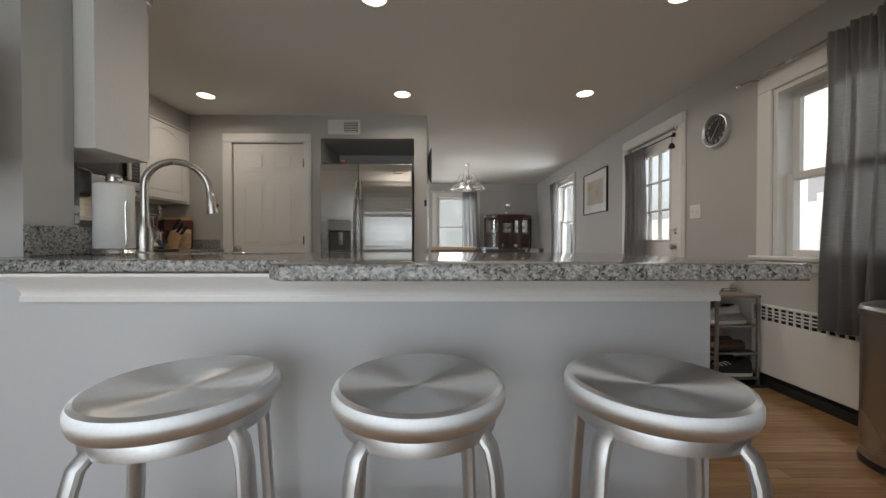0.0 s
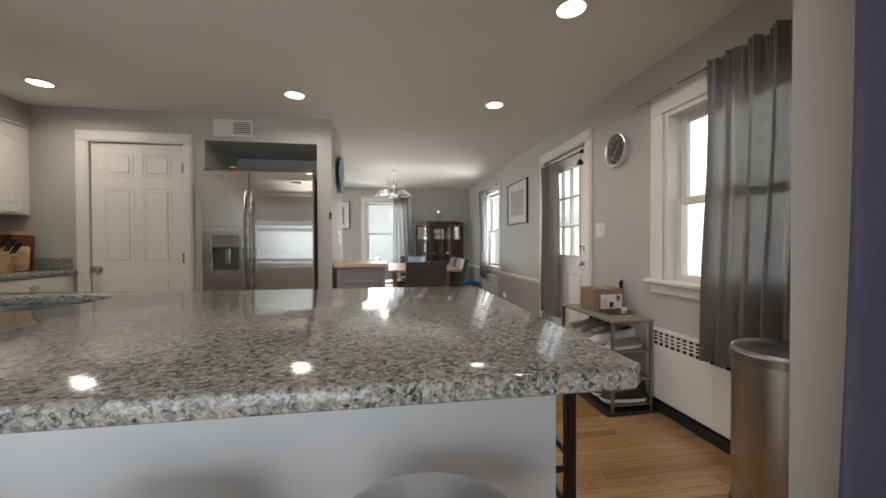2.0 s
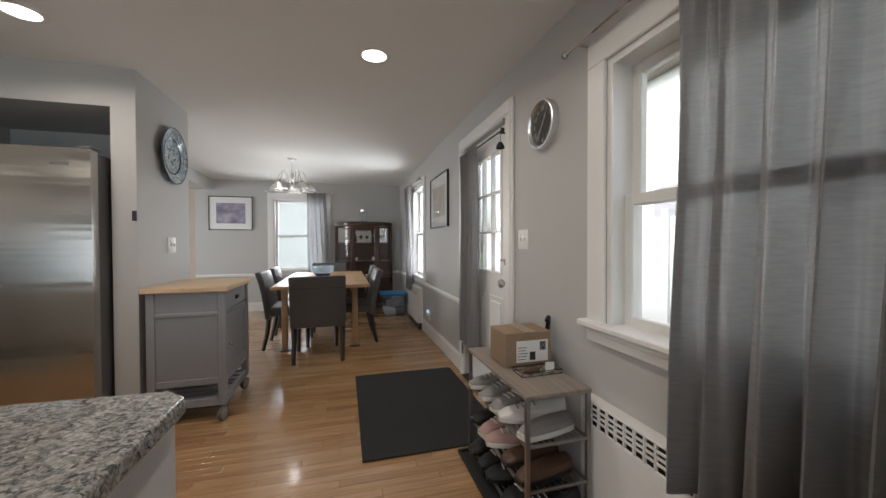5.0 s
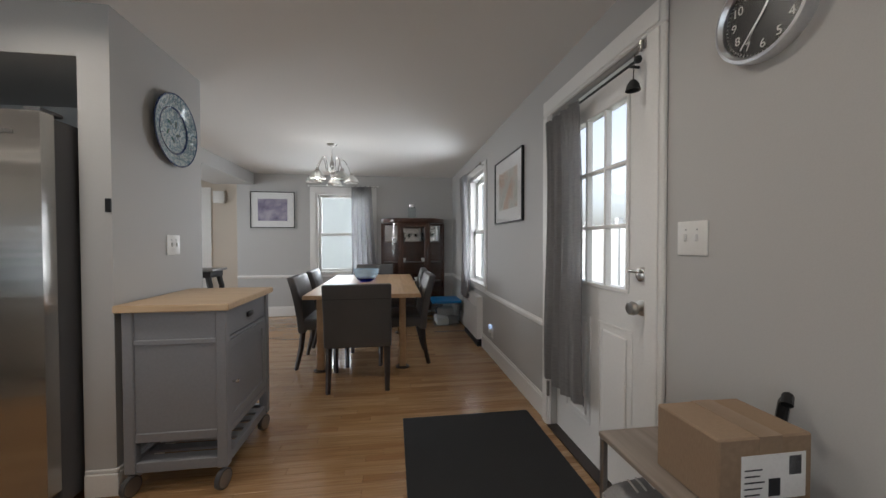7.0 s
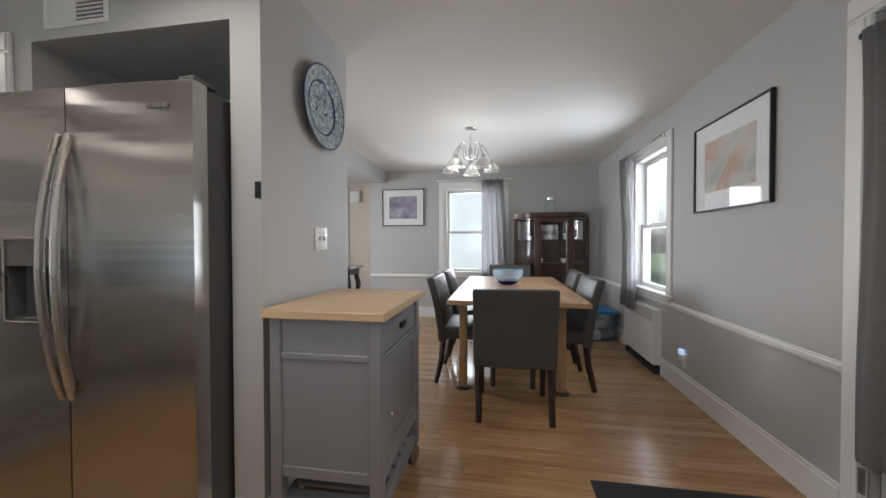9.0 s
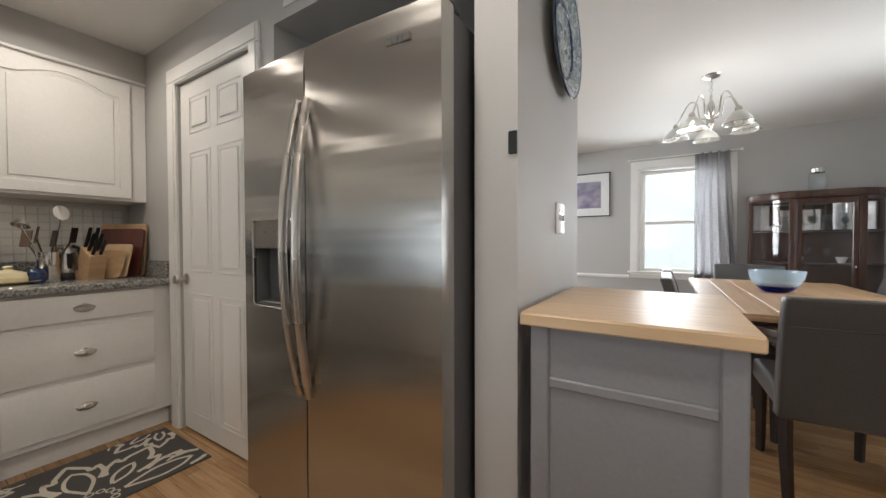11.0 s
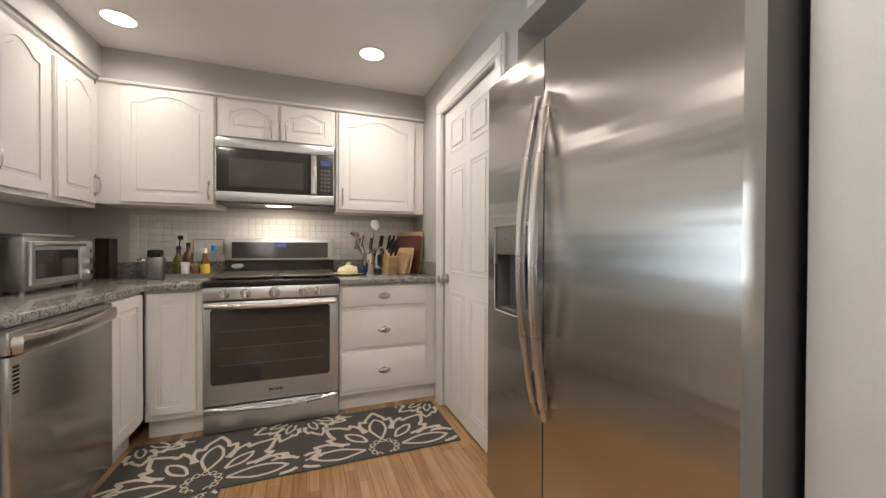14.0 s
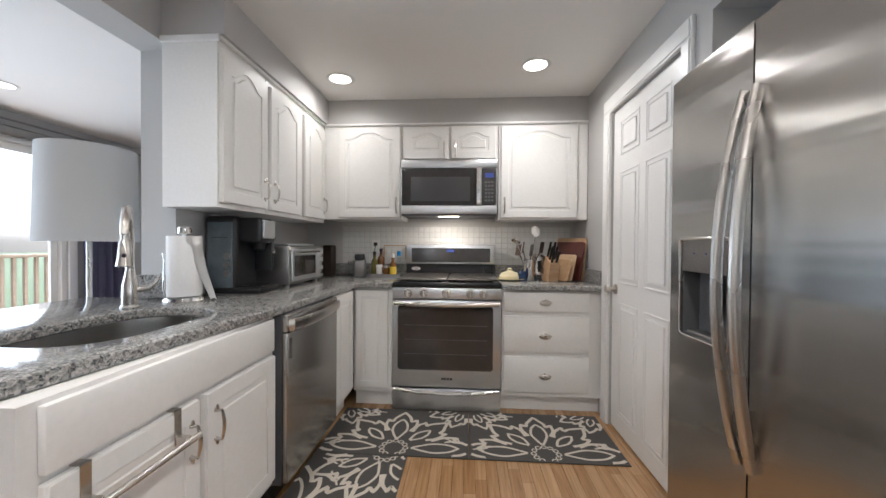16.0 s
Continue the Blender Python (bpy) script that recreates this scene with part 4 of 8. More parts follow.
# worktops
sinkhole = round_rect(-0.715, -0.14, 1.868, 2.262, 0.16, 8)
edge = [(SX + 0.002, 1.345), (0.16, 1.345), (0.16, 1.135), (0.20, 1.095), (1.345, 1.095), (1.372, 1.12), (1.372, 2.245), (1.33, 2.29), (0.10, 2.33),
        (-0.75, 2.43), (-1.745, 2.452), (-1.745, 2.712), (WX + 0.002, 2.712), (WX + 0.002, SY1 + 0.002), (SX + 0.002, SY1 + 0.002)]
counter = thing("countertop", (0.3, 1.8, 0.85), "speckled grey granite countertop with an overhanging breakfast bar", "countertop")
part("slab", prism(bmesh.new(), edge, 0.851, TOP, 0.007, [sinkhole], 3), GRANITE, counter)
part("upstand", box(SX + 0.001, SX + 0.022, 1.625, 1.868, TOP + 0.001, TOP + 0.115, 0.003), GRANITE, counter)
bm = box(WX + 0.001, WX + 0.021, 1.835, 2.712, TOP + 0.001, TOP + 0.10, 0.003)
part("upstand", bm, GRANITE, counter)
counter2 = thing("countertop", (-2.1, 3.8, 0.85), "speckled grey granite countertop beside the range", "countertop")
part("slab", prism(bmesh.new(), [(WX + 0.002, 3.480), (-1.745, 3.480), (-1.745, FY - 0.004), (WX + 0.002, FY - 0.004)], 0.851, TOP, 0.007, (), 3), GRANITE, counter2)
bm = box(WX + 0.001, WX + 0.021, 3.480, FY - 0.004, TOP + 0.001, TOP + 0.10, 0.003)
part("upstand", bm, GRANITE, counter2)
part("upstand", box(WX + 0.022, -1.80, FY - 0.024, FY - 0.004, TOP + 0.001, TOP + 0.10, 0.003), GRANITE, counter2)

# sink and tap
sink = thing("sink", (-0.4275, 2.065, 0.68), "undermounted stainless steel sink basin", "sink")
i2 = round_rect(-0.715, -0.14, 1.868, 2.262, 0.16, 8)
bm = bmesh.new()
levels = [(1.0, 0.849), (0.985, 0.82), (0.965, 0.70), (0.90, 0.672), (0.25, 0.664)]
rings = [[bm.verts.new((-0.4275 + (x + 0.4275) * f * 1.01, 2.065 + (y - 2.065) * f * 1.01, z)) for x, y in i2] for f, z in levels]
for p, q in zip(rings, rings[1:]):
    for k in range(len(p)):
        n = (k + 1) % len(p)
        bm.faces.new((p[k], p[n], q[n], q[k]))
bm.faces.new(rings[-1])
bmesh.ops.solidify(bm, geom=bm.faces[:], thickness=0.002)
part("basin", bm, mat("sink_steel", (0.58, 0.56, 0.53), 0.30, 1.0, grain=120, var=0.05), sink)
part("drain", lathe(bmesh.new(), [(0, 0.004), (0.03, 0.004), (0.042, 0.006), (0.045, 0.001)], 20, (-0.4275, 2.065, 0.664)), CHROME, sink)
tap = thing("kitchen_tap", (-0.69, 1.835, TOP), "tall brushed nickel gooseneck tap with a pull-down head", "tap")
part("base", lathe(bmesh.new(), [(0, 0), (0.034, 0), (0.034, 0.006), (0.028, 0.014), (0.029, 0.05), (0.027, 0.10), (0.019, 0.135), (0.0155, 0.16)], 24), NICKEL, tap, local=True)
d = Vector((0.75, 0.66, 0)).normalized()
pts = [(0, 0, 0.15), (0, 0, 0.22), (0, 0, 0.29)]
R = 0.115
for k in range(1, 13):
    a = math.pi * k / 12 * 0.97
    pts.append(tuple(d * (R - R * math.cos(a)) + Vector((0, 0, 0.29 + R * math.sin(a)))))
e = Vector(pts[-1])
part("neck", tube(bmesh.new(), pts, 0.0145, 16), NICKEL, tap, local=True)
head = part("spray_head", tube(bmesh.new(), [e, e + Vector((0, 0, -0.02)), e + d * 0.004 + Vector((0, 0, -0.03)), e + d * 0.010 + Vector((0, 0, -0.085)), e + d * 0.014 + Vector((0, 0, -0.115))], [0.0125, 0.0125, 0.017, 0.021, 0.026], 18), NICKEL, tap, local=True)
hd = e + d * 0.010 + Vector((0, 0, -0.075))
part("button", lathe(bmesh.new(), [(0, 0.028), (0.006, 0.027), (0.008, 0.018)], 10, tuple(hd), pose(0, 0, 0, 0, 90, 41)), DARK, head, "black spray button", local=True)
side = Vector((-d.y, d.x, 0))
part("lever", tube(bmesh.new(), [side * 0.02 + Vector((0, 0, 0.075)), side * 0.06 + Vector((0, 0, 0.080)), side * 0.085 + Vector((0, 0, 0.10)), side * 0.10 + Vector((0, 0, 0.14))], [0.016, 0.013, 0.009, 0.007], 12), NICKEL, tap, local=True)

# paper towels
t = thing("paper_towel_holder", (-0.885, 1.912, TOP), "white paper towel roll on a chrome holder", "paper towels")
part("base", lathe(bmesh.new(), [(0, 0), (0.082, 0), (0.084, 0.006), (0.080, 0.020), (0.06, 0.024), (0, 0.024)], 32), CHROME, t, local=True)
bm = lathe(bmesh.new(), [(0.02, 0.026), (0.068, 0.026), (0.070, 0.03), (0.070, 0.300), (0.068, 0.304), (0.02, 0.304)], 36)
part("roll", bm, PAPER, t, local=True)
fw, rt = Vector((0.76, 0.65, 0)), Vector((-0.65, 0.76, 0))


def loose(u, v):
    """The free end of the roll, hanging away from it and curling in at its foot."""
    side = (1 - v) ** 1.2 * (0.100 + 0.024 * u) + v * 0.064 * u
    return fw * (0.073 * (1 - 0.62 * u * u) * v + 0.040 * (1 - v)) + rt * side + Vector((0, 0, 0.004 + 0.299 * v + 0.006 * math.sin(3 * u) * (1 - v)))


part("loose_sheet", sheet(bmesh.new(), loose, 10, 14, 0.0008), PAPER, t, local=True)
part("rod", lathe(bmesh.new(), [(0.008, 0.02), (0.008, 0.312), (0.026, 0.314), (0.030, 0.325), (0.026, 0.345), (0.012, 0.352), (0, 0.353)], 20), CHROME, t, "chrome rod with a ball knob", local=True)
part("tension_arm", tube(bmesh.new(), [(0.068, -0.03, 0.02), (0.08, -0.033, 0.06), (0.076, -0.032, 0.20), (0.082, -0.034, 0.23)], 0.004, 8), CHROME, t, local=True)

# coffee maker
t = thing("coffee_maker", (-1.235, 1.975, TOP), "black and steel capsule coffee maker", "coffee maker", turn=185)
CM = Matrix.Diagonal((0.94, 1.0, 1.12, 1.0))
part("body", box(-0.125, 0.125, -0.02, 0.145, 0.012, 0.375, 0.022, 3), DARK, t, local=True)
bm = box(-0.125, 0.125, -0.15, 0.145, 0.0, 0.03, 0.01, 2)
bx(bm, -0.09, 0.09, -0.14, -0.02, 0.03, 0.036)
part("drip_tray", bm, DARK, t, local=True)
h = part("brew_head", box(-0.085, 0.085, -0.135, 0.0, 0.245, 0.37, 0.02, 3), DARK, t, local=True)
TANK = mat("smoked_water_tank", (0.10, 0.125, 0.14), 0.16, grain=30, var=0.08, coat=0.6)
tank = part("water_tank", box(-0.133, -0.122, -0.005, 0.128, 0.030, 0.345, 0.006, 2), TANK, t, "smoked grey water tank", local=True)
part("tank_line", box(-0.1345, -0.1325, 0.02, 0.10, 0.268, 0.272), DARK, tank, local=True)
part("face_plate", box(-0.072, 0.072, -0.146, -0.134, 0.268, 0.358, 0.004), ALU, h, "brushed steel face plate", local=True)
part("spout", lathe(bmesh.new(), [(0.035, 0.245), (0.03, 0.215), (0.012, 0.205), (0, 0.205)], 16, (0, -0.085, 0)), DARK, h, local=True)
bm = bmesh.new()
for z in (0.16, 0.20, 0.24):
    lathe(bm, [(0, 0), (0.017, 0), (0.017, 0.006), (0, 0.007)], 14, (-0.133, 0.022, z - 0.06), pose(0, 0, 0, 0, -90, 0))
part("button", bm, GREYM, t, local=True)
part("control_panel", box(0.088, 0.125, -0.12, -0.015, 0.10, 0.36, 0.012, 2), DARK, t, local=True)
for z in (0.20, 0.27):
    part("knob", lathe(bmesh.new(), [(0, 0), (0.014, 0), (0.012, 0.012), (0, 0.013)], 14, (0.107, -0.12, z), pose(0, 0, 0, 90)), CHROME, t, local=True)
for ob in t.children_recursive:
    ob.data.transform(CM)

# toaster oven
t = thing("toaster_oven", (-1.68, 1.985, TOP), "silver toaster oven with a glass door", "toaster oven", turn=180)
bm = box(-0.25, 0.25, -0.155, 0.14, 0.015, 0.255, 0.010, 2)
for x in (-0.21, 0.21):
    for y in (-0.12, 0.11):
        lathe(bm, [(0, 0), (0.015, 0), (0.015, 0.016), (0, 0.016)], 12, (x, y, 0))
part("body", bm, GREYM, t, local=True)
d2 = part("door", box(-0.235, 0.13, -0.168, -0.155, 0.035, 0.235, 0.005), ALU, t, local=True)
part("door_glass", box(-0.205, 0.10, -0.171, -0.168, 0.065, 0.195, 0.001), DARKGLASS, d2, "dark glass panel", local=True)
part("handle", tube(bmesh.new(), [(-0.21, -0.168, 0.215), (-0.21, -0.200, 0.218), (0.10, -0.200, 0.218), (0.10, -0.168, 0.215)], 0.007, 10), CHROME, d2, local=True)
part("control_panel", box(0.135, 0.25, -0.166, -0.155, 0.03, 0.24, 0.004), ALU, t, local=True)
for z in (0.07, 0.13, 0.19):
    part("knob", lathe(bmesh.new(), [(0, 0), (0.017, 0), (0.015, 0.018), (0, 0.019)], 16, (0.192, -0.166, z), pose(0, 0, 0, 90)), CHROME, t, local=True)
solid("baking_tray", box(-1.88, -1.50, 1.90, 2.10, 1.1445, 1.158, 0.004), ALU, "flat metal tray lying on the toaster oven", "tray", at=(-1.69, 2.0, 1.1445))

# dishwasher
t = thing("dishwasher", (-1.094, 2.43, 0), "stainless steel dishwasher with a bowed bar handle", "dishwasher", turn=NORTH)
part("body", box(-0.30, 0.30, 0.0, 0.58, 0.10, 0.848), FRSIDE, t, local=True)
part("toe_kick", box(-0.30, 0.30, 0.06, 0.10, 0.0, 0.10), DARK, t, local=True)
dd = part("door", box(-0.298, 0.298, -0.028, 0.0, 0.105, 0.770, 0.008, 2), STEEL, t, local=True)
part("control_panel", box(-0.298, 0.298, -0.028, 0.0, 0.773, 0.845, 0.006, 2), STEEL, t, local=True)
part("handle", tube(bmesh.new(), [(-0.285, -0.026, 0.800), (-0.28, -0.044, 0.803), (-0.14, -0.052, 0.796), (0.0, -0.055, 0.794), (0.14, -0.052, 0.796), (0.28, -0.044, 0.803), (0.285, -0.026, 0.800)], 0.016, 14, (0.5, 1.7)), NICKEL, dd, local=True)
bm = bmesh.new()
for k in range(7):
    bx(bm, -0.286, -0.262, -0.030, -0.027, 0.655 + k * 0.013, 0.662 + k * 0.013)
part("vent", bm, DARK, t, "black vent slots", local=True)

# range
t = thing("range", (-1.79, 3.0955, 0), "stainless steel gas range with a dark glass oven door", "oven range", turn=EAST)
part("body", box(-0.375, 0.375, 0.0, 0.60, 0.02, 0.875, 0.004), FRSIDE, t, local=True)
part("cooktop", box(-0.378, 0.378, -0.045, 0.56, 0.862, 0.898, 0.008, 2), DARK, t, "black enamelled cooktop", local=True)
part("control_strip", box(-0.378, 0.378, -0.045, 0.0, 0.783, 0.861, 0.008, 2), ALU, t, "steel strip with five knobs", local=True)
for x in (-0.265, -0.155, 0.0, 0.165, 0.255):
    big = 1.12 if x == 0 else 1.0
    bm = lathe(bmesh.new(), [(0, 0), (0.029 * big, 0), (0.029 * big, 0.004), (0.024 * big, 0.008), (0.023 * big, 0.024), (0.020, 0.028), (0, 0.028)], 24, (x, -0.045, 0.822), pose(0, 0, 0, 90))
    k = part("knob", bm, NICKEL, t, local=True)
    part("grip", box(x - 0.005, x + 0.005, -0.082, -0.072, 0.799, 0.845, 0.002), ALU, k, local=True)
od = part("oven_door", box(-0.376, 0.376, -0.040, 0.0, 0.168, 0.775, 0.008, 2), ALU, t, local=True)
glass = part("door_glass", prism(bmesh.new(), round_rect(-0.338, 0.322, 0.290, 0.735, 0.02, 4), 0.0395, 0.0425, 0.001, (), 1, m=pose(0, 0, 0, 90, 0, 0)), DARKGLASS, od, "dark oven window", local=True)
for z in (0.40, 0.50, 0.60):
    part("oven_rack", box(-0.29, 0.28, -0.0432, -0.0426, z, z + 0.004), FRSIDE, glass, "oven rack behind the glass", local=True)
part("handle", tube(bmesh.new(), [(-0.36, -0.038, 0.757), (-0.355, -0.078, 0.757), (-0.18, -0.088, 0.752), (0, -0.092, 0.750), (0.18, -0.088, 0.752), (0.355, -0.078, 0.757), (0.36, -0.038, 0.757)], 0.014, 12, (0.8, 1.1)), NICKEL, od, local=True)
bm = bmesh.new()
for x, w in ((-0.032, 0.018), (-0.012, 0.014), (0.006, 0.016), (0.026, 0.018)):
    bx(bm, x, x + w, -0.0415, -0.040, 0.224, 0.238)
part("badge", bm, FRSIDE, od, "small raised metal badge", local=True)
wd = part("warming_drawer", box(-0.376, 0.376, -0.036, 0.0, 0.006, 0.158, 0.008, 2), ALU, t, local=True)
part("lip", tube(bmesh.new(), [(-0.365, -0.036, 0.150), (-0.2, -0.052, 0.138), (0, -0.058, 0.133), (0.2, -0.052, 0.138), (0.365, -0.036, 0.150)], 0.012, 10), NICKEL, wd, local=True)
part("backguard", box(-0.378, 0.378, 0.545, 0.60, 0.898, 0.995, 0.004), DARK, t, "glossy black backguard foot", local=True)
bg = part("display_panel", box(-0.372, 0.372, 0.53, 0.60, 0.995, 1.160, 0.010, 2), ALU, t, "steel backguard with a dark display", local=True)
part("display", box(-0.33, 0.335, 0.525, 0.53, 1.012, 1.130, 0.002), DARKGLASS, bg, local=True)
part("clock_display", box(-0.032, 0.032, 0.5235, 0.525, 1.098, 1.118), BLUELED, bg, "faint blue clock figures", local=True)
part("badge_plate", lathe(bmesh.new(), [(0, 0), (0.040, 0), (0.040, 0.002), (0, 0.002)], 24, (-0.295, 0.545, 0.955), pose(0, 0, 0, 90), 1, 0.42), CHROME, t, "small oval metal badge", local=True)
COVER = mat("worn_steel_cover", (0.20, 0.185, 0.165), 0.30, 0.85, grain=40, var=0.15, bump=0.05, blotch=6)
for x0, x1 in ((-0.360, -0.004), (0.004, 0.360)):
    cv = part("burner_cover", prism(bmesh.new(), round_rect(x0, x1, 0.0, 0.52, 0.02, 4), 0.908, 0.920, 0.004, (), 2), COVER, t, "flat brownish metal burner cover", local=True)
    for x in (x0 + 0.05, x1 - 0.05):
        for y in (0.05, 0.46):
            part("foot", lathe(bmesh.new(), [(0, 0.897), (0.014, 0.897), (0.014, 0.909), (0, 0.909)], 12, (x, y, 0)), IRON, cv, local=True)

# microwave
t = thing("microwave", (-2.087, 3.090, 1.385), "stainless steel over-range microwave with a dark door", "microwave", turn=EAST)
part("body", box(-0.373, 0.373, 0.0, 0.335, 0.012, 0.432, 0.004), FRSIDE, t, local=True)
part("top_strip", box(-0.373, 0.373, -0.032, 0.0, 0.368, 0.430, 0.006, 2), ALU, t, local=True)
part("bottom_strip", box(-0.373, 0.373, -0.032, 0.0, 0.014, 0.078, 0.006, 2), ALU, t, local=True)
dd = part("door", box(-0.366, 0.212, -0.030, 0.0, 0.079, 0.367, 0.003), DARKGLASS, t, "dark glass door", local=True)
MESHG = mat("microwave_window", (0.075, 0.075, 0.078), 0.12, grain=900, var=0.12, rvar=0.02, coat=0.4)
part("door_window", box(-0.295, 0.165, -0.0312, -0.030, 0.112, 0.300, 0.001), MESHG, dd, "grey screened window", local=True)
for x in (-0.373, 0.366):
    part("side_trim", box(x, x + 0.007, -0.031, 0.0, 0.079, 0.367, 0.001), ALU, t, local=True)
part("handle", box(0.214, 0.254, -0.060, -0.042, 0.082, 0.364, 0.008, 3), CHROME, dd, "broad polished steel handle", local=True)
for z in (0.10, 0.345):
    part("handle_foot", box(0.224, 0.244, -0.044, 0.0, z - 0.012, z + 0.012, 0.002), ALU, dd, local=True)
cp = part("control_panel", box(0.256, 0.366, -0.030, 0.0, 0.079, 0.367, 0.003), DARKGLASS, t, local=True)
part("clock_display", box(0.280, 0.345, -0.0312, -0.030, 0.292, 0.328), BLUELED, cp, "faint blue figures", local=True)
bm = bmesh.new()
for i in range(3):
    for j in range(6):
        bx(bm, 0.279 + i * 0.024, 0.296 + i * 0.024, -0.0306, -0.030, 0.11 + j * 0.028, 0.124 + j * 0.028)
part("keypad", bm, FRSIDE, cp, local=True)
part("underside", box(-0.368, 0.368, -0.02, 0.33, 0.0, 0.012), FRSIDE, t, "grey vented underside", local=True)
part("hood_light", box(-0.08, 0.08, 0.03, 0.08, -0.003, 0.0), HOODGLOW, t, "lit hood lamp", local=True)
lamp("hood_lamp", "AREA", look((-2.15, 3.09, 1.376), (-2.25, 3.09, 0)), 0.26, (1, 0.84, 0.66), size=0.16, size_y=0.05)

# tiled splashback
P, TE = 0.0485, 0.0015
TILE = mat("white_tile", (0.72, 0.715, 0.69), 0.16, grain=12, var=0.04, blotch=20)
GROUT = mat("grout", (0.60, 0.59, 0.56), 0.9, grain=200, var=0.08, bump=0.3)
sb = structure("splashback", box(WX, WX + 0.003, 2.12, FY - 0.002, TOP, UZ), GROUT, "white square tiled splashback behind the range", "splashback")
tb2, tc2 = P - 0.0024, P * 0.97 - 0.0024
me = bpy.data.meshes.new("tile")
me.from_pydata([(0, 0, 0), (0, tb2, 0), (0, tb2, tc2), (0, 0, tc2), (0.0045, TE, TE), (0.0045, tb2 - TE, TE), (0.0045, tb2 - TE, tc2 - TE), (0.0045, TE, tc2 - TE)], [],
               [(4, 5, 6, 7)] + [(q, (q + 1) % 4, 4 + (q + 1) % 4, 4 + q) for q in range(4)])
me.materials.append(TILE)
rt2 = random.Random(5)
for j in range(8):
    for k in range(42):
        y0, z0 = 2.13 + k * P + 0.0012, TOP + 0.10 + j * P * 0.97 + 0.0012
        if y0 + tb2 > FY - 0.002 or z0 + tc2 > UZ - 0.001:
            continue
        ob = new("tile", me)
        ob.parent = sb
        ob.location = (WX + 0.002 + rt2.uniform(0, 0.0005), y0, z0)
        ob.rotation_euler = (0, rt2.uniform(-0.006, 0.006), rt2.uniform(-0.006, 0.006))

# fridge
t = thing("fridge", (-0.213, 3.978, 0), "stainless steel side-by-side fridge with bowed handles", "fridge")
FX0, FX1, FG = -0.465, 0.466, -0.071
part("body", box(FX0 + 0.006, FX1 - 0.006, 0.085, 0.80, 0.03, 1.742, 0.004), FRSIDE, t, "dark grey fridge body", local=True)
part("toe_grille", box(FX0 + 0.01, FX1 - 0.01, 0.05, 0.085, 0.03, 0.10, 0.003), DARK, t, local=True)


def bowed(x0, x1, z0, z1, bow=0.014):
    """A door whose face bulges a little and whose outer edges are rounded."""
    n = 14
    c, hw = 0.0, 0.455
    pts = []
    for i in range(n + 1):
        x = x0 + (x1 - x0) * i / n
        pts.append((x, bow * (x / hw) ** 2))
    back = [(x1, 0.078), (x0, 0.078)]
    return prism(bmesh.new(), pts + back, z0, z1, 0.008, (), 3)


RECESS = mat("grey_recess_plastic", (0.10, 0.10, 0.10), 0.4, grain=100, var=0.08)
# the freezer door has a real pocket for the dispenser
PX0, PX1, PZ0, PZ1 = -0.386, -0.153, 0.857, 1.184


def freezer_face(bm, x0, x1, z0, z1):
    """A bowed slab with an upright rectangular hole for the dispenser."""
    xs = sorted([x0 + (x1 - x0) * i / 14 for i in range(15)] + [PX0, PX1])
    zs = [z0, PZ0, PZ1, z1]
    grid = {}
    for i, x in enumerate(xs):
        for j, z in enumerate(zs):
            for d in (0, 1):
                grid[i, j, d] = bm.verts.new((x, 0.014 * (x / 0.455) ** 2 if d == 0 else 0.078, z))
    hole = {i for i in range(len(xs) - 1) if PX0 - 1e-6 <= xs[i] and xs[i + 1] <= PX1 + 1e-6}
    cells = [(i, j) for i in range(len(xs) - 1) for j in range(3) if not (j == 1 and i in hole)]
    for i, j in cells:
        for d in (0, 1):
            bm.faces.new([grid[p] for p in ((i, j, d), (i + 1, j, d), (i + 1, j + 1, d), (i, j + 1, d))])
        for di, dj, e in ((-1, 0, ((i, j), (i, j + 1))), (1, 0, ((i + 1, j), (i + 1, j + 1))), (0, -1, ((i, j), (i + 1, j))), (0, 1, ((i, j + 1), (i + 1, j + 1)))):
            if (i + di, j + dj) not in cells:
                bm.faces.new([grid[p] for p in ((*e[0], 0), (*e[1], 0), (*e[1], 1), (*e[0], 1))])
    bmesh.ops.recalc_face_normals(bm, faces=bm.faces[:])
    return bm


fl = part("freezer_door", freezer_face(bmesh.new(), FX0, FG - 0.003, 0.105, 1.755), STEEL, t, local=True)
fr = part("fridge_door", bowed(FG + 0.003, FX1, 0.105, 1.755), STEEL, t, local=True)
for p, x, sgn in ((fl, FG - 0.034, -1), (fr, FG + 0.034, 1)):
    hp = []
    for k in range(17):
        u = k / 16
        hp.append((x - sgn * 0.012 * (2 * u - 1) ** 2, -0.004 - 0.060 * math.sin(math.pi * u) ** 0.85, 0.575 + 1.0 * u))
    part("handle", tube(bmesh.new(), hp, 0.0155, 12, (1.0, 0.72)), NICKEL, p, "bowed brushed steel handle", local=True)
ds = part("dispenser", prism(bmesh.new(), round_rect(PX0 - 0.006, PX1 + 0.006, PZ0 - 0.006, PZ1 + 0.006, 0.018, 4), -0.012, 0.002, 0.003, [round_rect(PX0 + 0.004, PX1 - 0.004, PZ0 + 0.004, PZ1 - 0.004, 0.014, 4)], 1, m=pose(0, 0, 0, 90, 0, 0)), NICKEL, fl, "water and ice dispenser frame", local=True)
bm = box(PX0, PX1, 0.006, 0.07, 1.075, PZ1, 0.003)
part("touch_panel", bm, GREYM, t, "grey dispenser control panel", local=True)
bm = box(PX0, PX1, 0.066, 0.078, PZ0, 1.075)
bx(bm, PX0, PX0 + 0.006, 0.012, 0.066, PZ0, 1.075)
